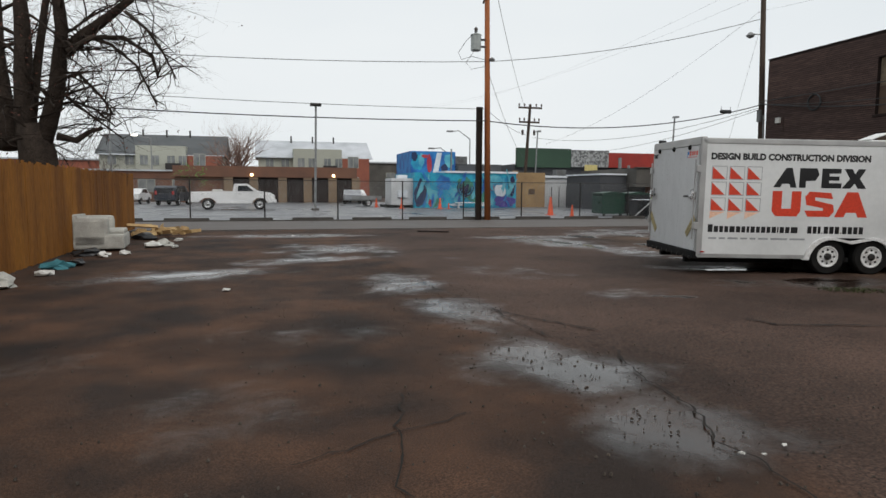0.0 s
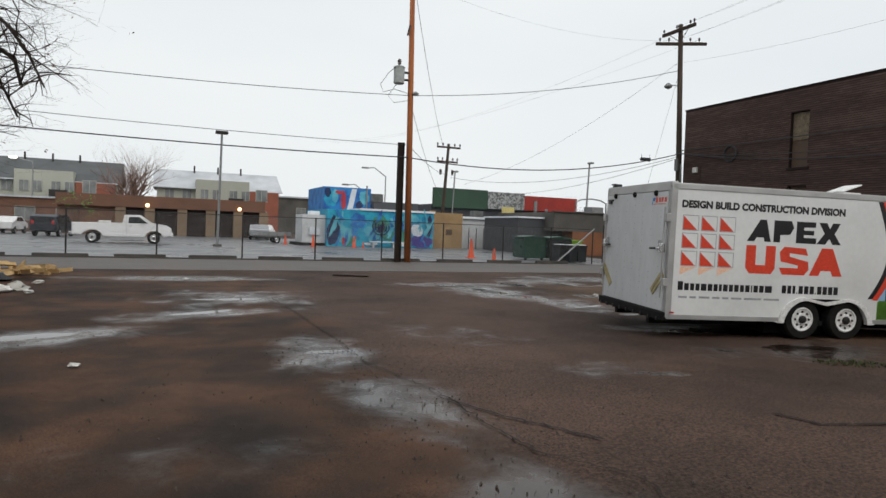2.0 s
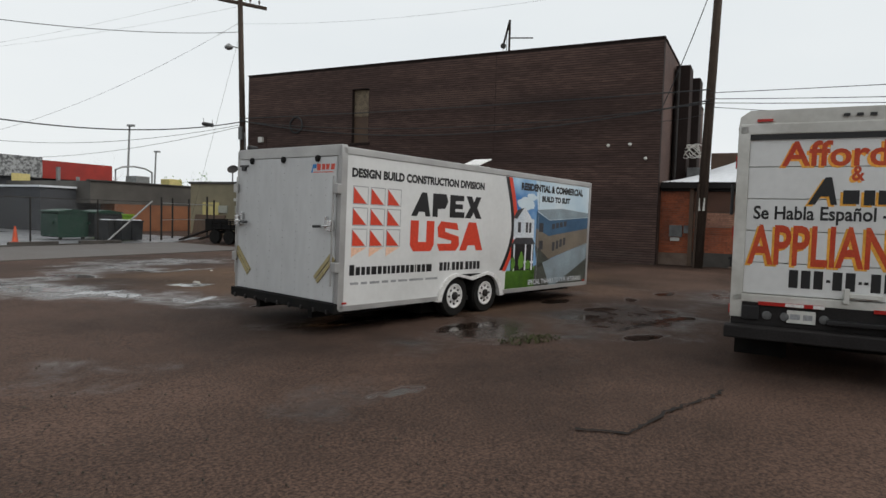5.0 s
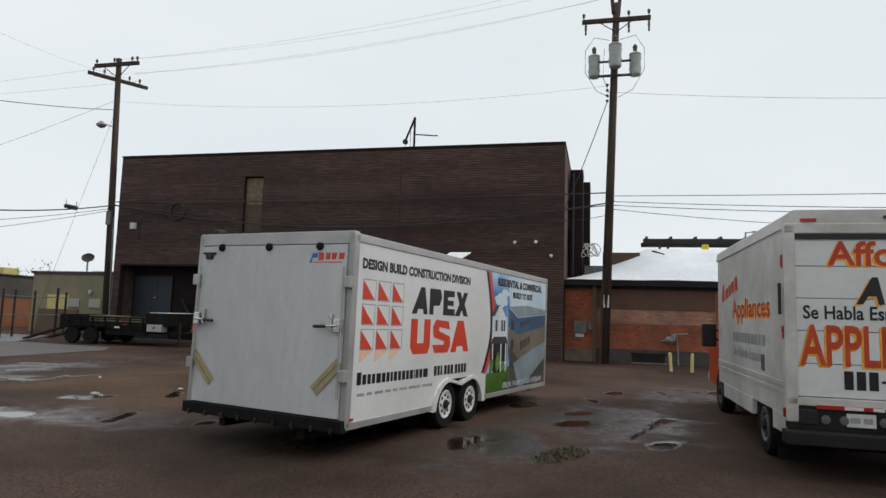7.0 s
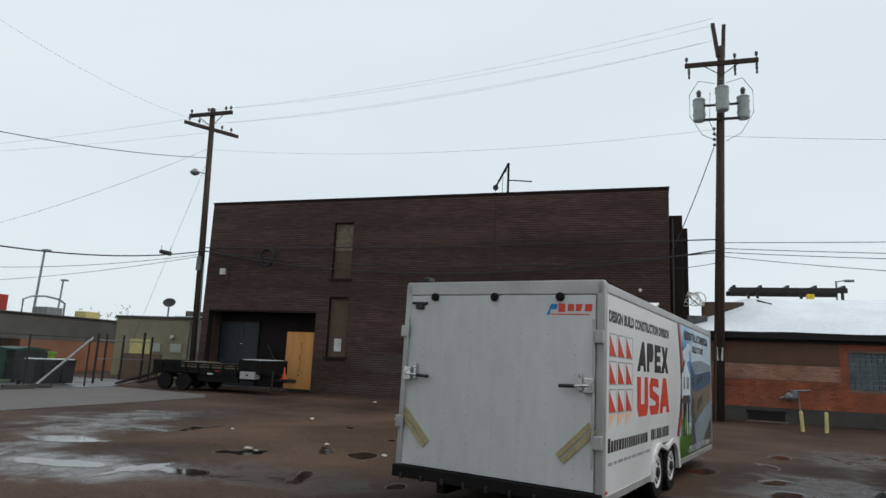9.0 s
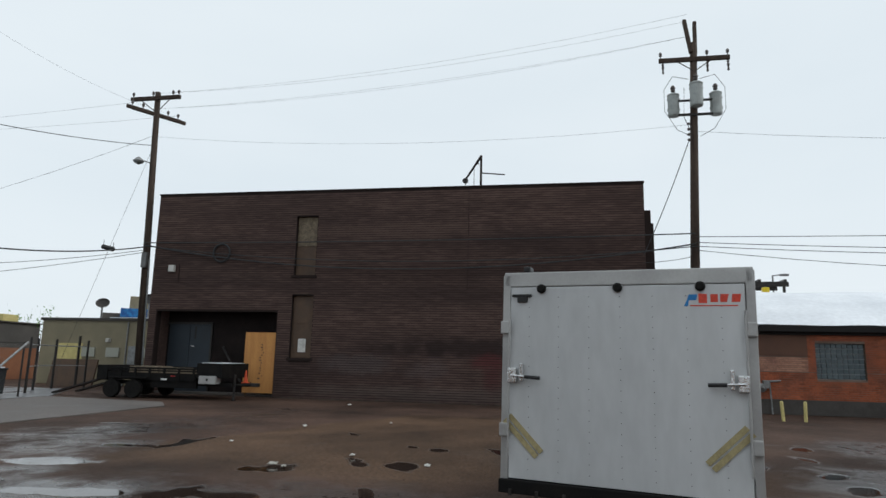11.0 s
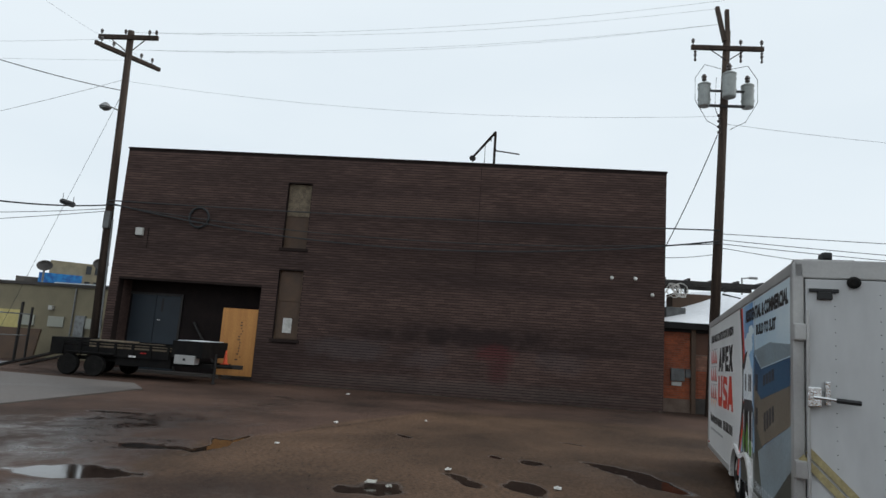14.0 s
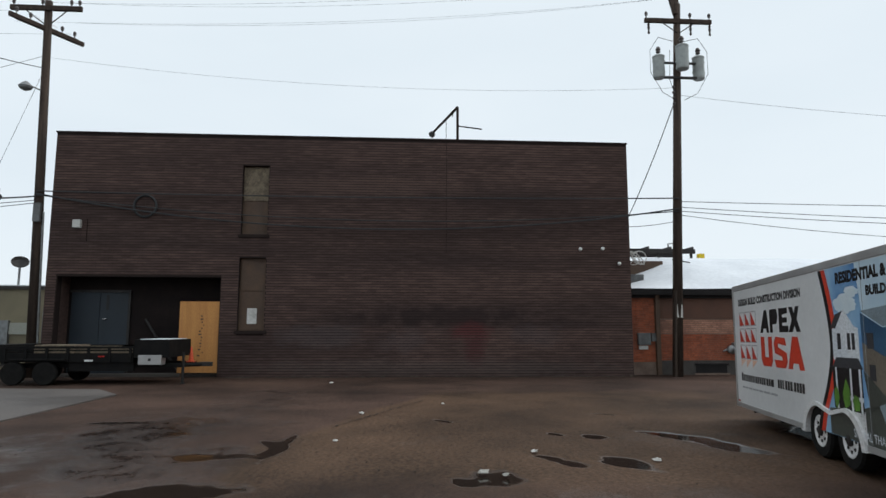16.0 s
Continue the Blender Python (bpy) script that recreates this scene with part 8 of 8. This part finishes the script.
def pebble(x, y, s):
    n0 = len(verts)
    h = s * rg.uniform(0.4, 0.9)
    for k in range(6):
        a = k * math.pi / 3 + rg.uniform(-0.3, 0.3)
        verts.append((x + s * math.cos(a) * rg.uniform(0.7, 1.2), y + s * math.sin(a) * rg.uniform(0.7, 1.2), 0.0))
    for k in range(3):
        a = k * 2 * math.pi / 3 + rg.uniform(-0.4, 0.4)
        verts.append((x + s * 0.5 * math.cos(a), y + s * 0.5 * math.sin(a), h + 0.005))
    for k in range(6):
        faces.append((n0 + k, n0 + (k + 1) % 6, n0 + 6 + ((k + 1) // 2) % 3) if k % 2 else (n0 + k, n0 + k + 1, n0 + 6 + k // 2))
    for k in range(3):
        faces.append((n0 + 6 + k, n0 + 1 + 2 * k, n0 + 6 + (k + 1) % 3))
    faces.append((n0 + 6, n0 + 7, n0 + 8))


for _ in range(5200):
    u = rg.random()
    if u < 0.5:
        x, y = rg.uniform(-3, 6), 1.5 + 12 * rg.random() ** 1.6
    elif u < 0.8:
        x, y = rg.uniform(7, 26), rg.uniform(8, 25.5)
    else:
        x, y = rg.gauss(3.4, 0.7), rg.uniform(2.5, 12)
    pebble(x, y, 0.003 + 0.012 * rg.random() ** 3)
for _ in range(260):
    pebble(28.15 + rg.gauss(0, 0.12), rg.uniform(10.2, 25.2), 0.02 + 0.04 * rg.random())
M["moss"] = surface("low_green_weed", (0.055, 0.075, 0.018), (0.040, 0.035, 0.020), scale=9, rough=0.95, grain=60, grain_amount=0.5, bump=0.6)
bm = bmesh.new()
for k in range(150):
    a, q = rg.uniform(0, 2 * math.pi), rg.random() ** 0.6
    u, v = 0.62 * q * math.cos(a), 0.24 * q * math.sin(a)
    for b in range(3):
        d = rg.uniform(0, 2 * math.pi)
        h = rg.uniform(0.015, 0.05)
        bm.faces.new([bm.verts.new(p) for p in ((u, v, 0), (u + 0.02 * math.cos(d + 1.6), v + 0.02 * math.sin(d + 1.6), 0), (u + h * math.cos(d), v + h * math.sin(d), h))])
tagged(part("weeds", bm, M["moss"], m=pose(10.2, 9.2, 0.0, 0, 0, -25)), "low green weeds growing through the asphalt", "weeds", kind="stuff")
me = bpy.data.meshes.new("gravel")
me.from_pydata(verts, [], faces)
me.materials.append(M["stone"])
tagged(new("gravel", me), "loose gravel and grit on the yard", "gravel", kind="stuff")

for k, (x, y, s, mt_) in enumerate(((17.87, 19.78, 0.10, "white_rag"), (12.1, 17.75, 0.08, "couch"), (12.25, 18.0, 0.11, "couch"), (13.55, 17.1, 0.09, "white_rag"), (12.85, 15.6, 0.09, "white_rag"), (14.6, 20.0, 0.06, "white_rag"), (25.5, 21.2, 0.13, "white_rag"),
                                    (19.5, 18.0, 0.07, "white_rag"), (3.68, 4.08, 0.035, "white_rag"), (3.80, 4.03, 0.025, "white_rag"), (4.03, 4.12, 0.03, "white_rag"), (6.85, 4.45, 0.07, "white_rag"), (0.2, 11.4, 0.1, "white_rag"), (1.6, 22.9, 0.12, "white_rag"), (4.0, 2.7, 0.02, "red_print"))):
    bm = bmesh.new()
    blob(bm, 0, 0, 0.01, s * 0.6, s * 0.45, s * 0.25, k + 40, 0.9)
    tagged(part("litter", bm, M[mt_], m=pose(x, y, 0.008, 0, 0, k * 57)), "small pale scrap of rubbish on the ground", "litter", "litter")
tagged(part("plank", boxes((-0.6, -0.08, 0, 0.6, 0.08, 0.04), bevel=0.008), M["brown_joint"], m=pose(6.8, 24.2, 0.01, 0, 0, -28)), "dark broken plank lying on the dirt", "plank")


# ---- brickwork ----
def brick_face(parent, mat_, x_face, y0, y1, z0, z1, holes, course, length, seed, pick, gap=0.012):
    """Bricks standing proud of a west-facing wall: those inside pick as parts, the rest joined."""
    rg_ = random.Random(seed)
    V, F = [], []
    d = 0.012
    shared = finish(boxes((0, 0, 0, d, length - 0.006, course - gap)), "brick", mat_)
    for r in range(int((z1 - z0) / course)):
        z = z0 + r * course
        y = y0 - (length / 2 if r % 2 else 0)
        while y < y1:
            a, b = max(y, y0), min(y + length - 0.006, y1)
            y += length
            pieces = [(a, b)]
            for h0, h1, g0, g1 in holes:
                if z + course > g0 and z < g1:
                    pieces = [q for p0, p1 in pieces for q in ((p0, min(p1, h0)), (max(p0, h1), p1)) if q[1] - q[0] > 0.03]
            for a, b in pieces:
                xf = x_face + rg_.uniform(-0.0015, 0.0015)
                whole = abs(b - a - (length - 0.006)) < 0.002
                if whole and pick[0] < a and b < pick[1] and pick[2] < z < pick[3]:
                    ob = new("brick", shared)
                    ob.parent = parent
                    ob.matrix_local = Matrix.Translation((xf, a, z))
                    continue
                n0, zt = len(V), z + course - gap
                V += [(xf, a, z), (xf, b, z), (xf, b, zt), (xf, a, zt), (xf + d, a, z), (xf + d, b, z), (xf + d, b, zt), (xf + d, a, zt)]
                F += [(n0, n0 + 3, n0 + 2, n0 + 1), (n0 + 3, n0 + 7, n0 + 6, n0 + 2), (n0, n0 + 1, n0 + 5, n0 + 4), (n0, n0 + 4, n0 + 7, n0 + 3), (n0 + 1, n0 + 2, n0 + 6, n0 + 5)]
    me_ = bpy.data.meshes.new("brickwork")
    me_.from_pydata(V, [], F)
    me_.materials.append(mat_)
    ob = new("brickwork", me_)
    ob.parent = parent
    tagged(ob, "courses of brick", kind="stuff")


HOLES = [(24.0, 24.98, 1.60, 4.38), (24.0, 24.98, 5.16, 7.88), (25.60, 31.46, -1, 3.64)]
brick_face(ware, M["brown_brick"], -0.003, BY0 + 0.005, BY1 - 0.005, 0.02, BH - 0.02, HOLES, 0.10, 0.30, 1, (14.6, 19.4, -1, 1.75), 0.022)
brick_face(shop, M["red_brick"], -0.012, -13.9, 8.85, 0.56, 1.60, [(2.30, 4.02, 1.30, 2.70)], 0.078, 0.225, 2, (4.5, 8.4, 0.5, 1.2))
brick_face(shop, M["pale_brick"], -0.012, 4.3, 8.85, 1.60, 2.18, [(9, 9, 9, 9)], 0.078, 0.225, 3, (4.4, 8.4, 1.5, 2.2))
brick_face(shop, M["red_brick"], -0.012, -13.9, 4.3, 1.60, 3.06, [(2.30, 4.02, 1.30, 2.70)], 0.078, 0.225, 4, (0, 0, 0, 0))
brick_face(shop, M["red_brick"], -0.012, 9.03, BY0 - 0.03, 0.50, 3.06, [(9, 9, 9, 9)], 0.078, 0.225, 5, (0, 0, 0, 0))
part("wall_joint", boxes((-0.0055, 17.28, 4.6, -0.002, 17.30, BH - 0.05)), M["brown_joint"], ware, "dark upright joint in the brick")
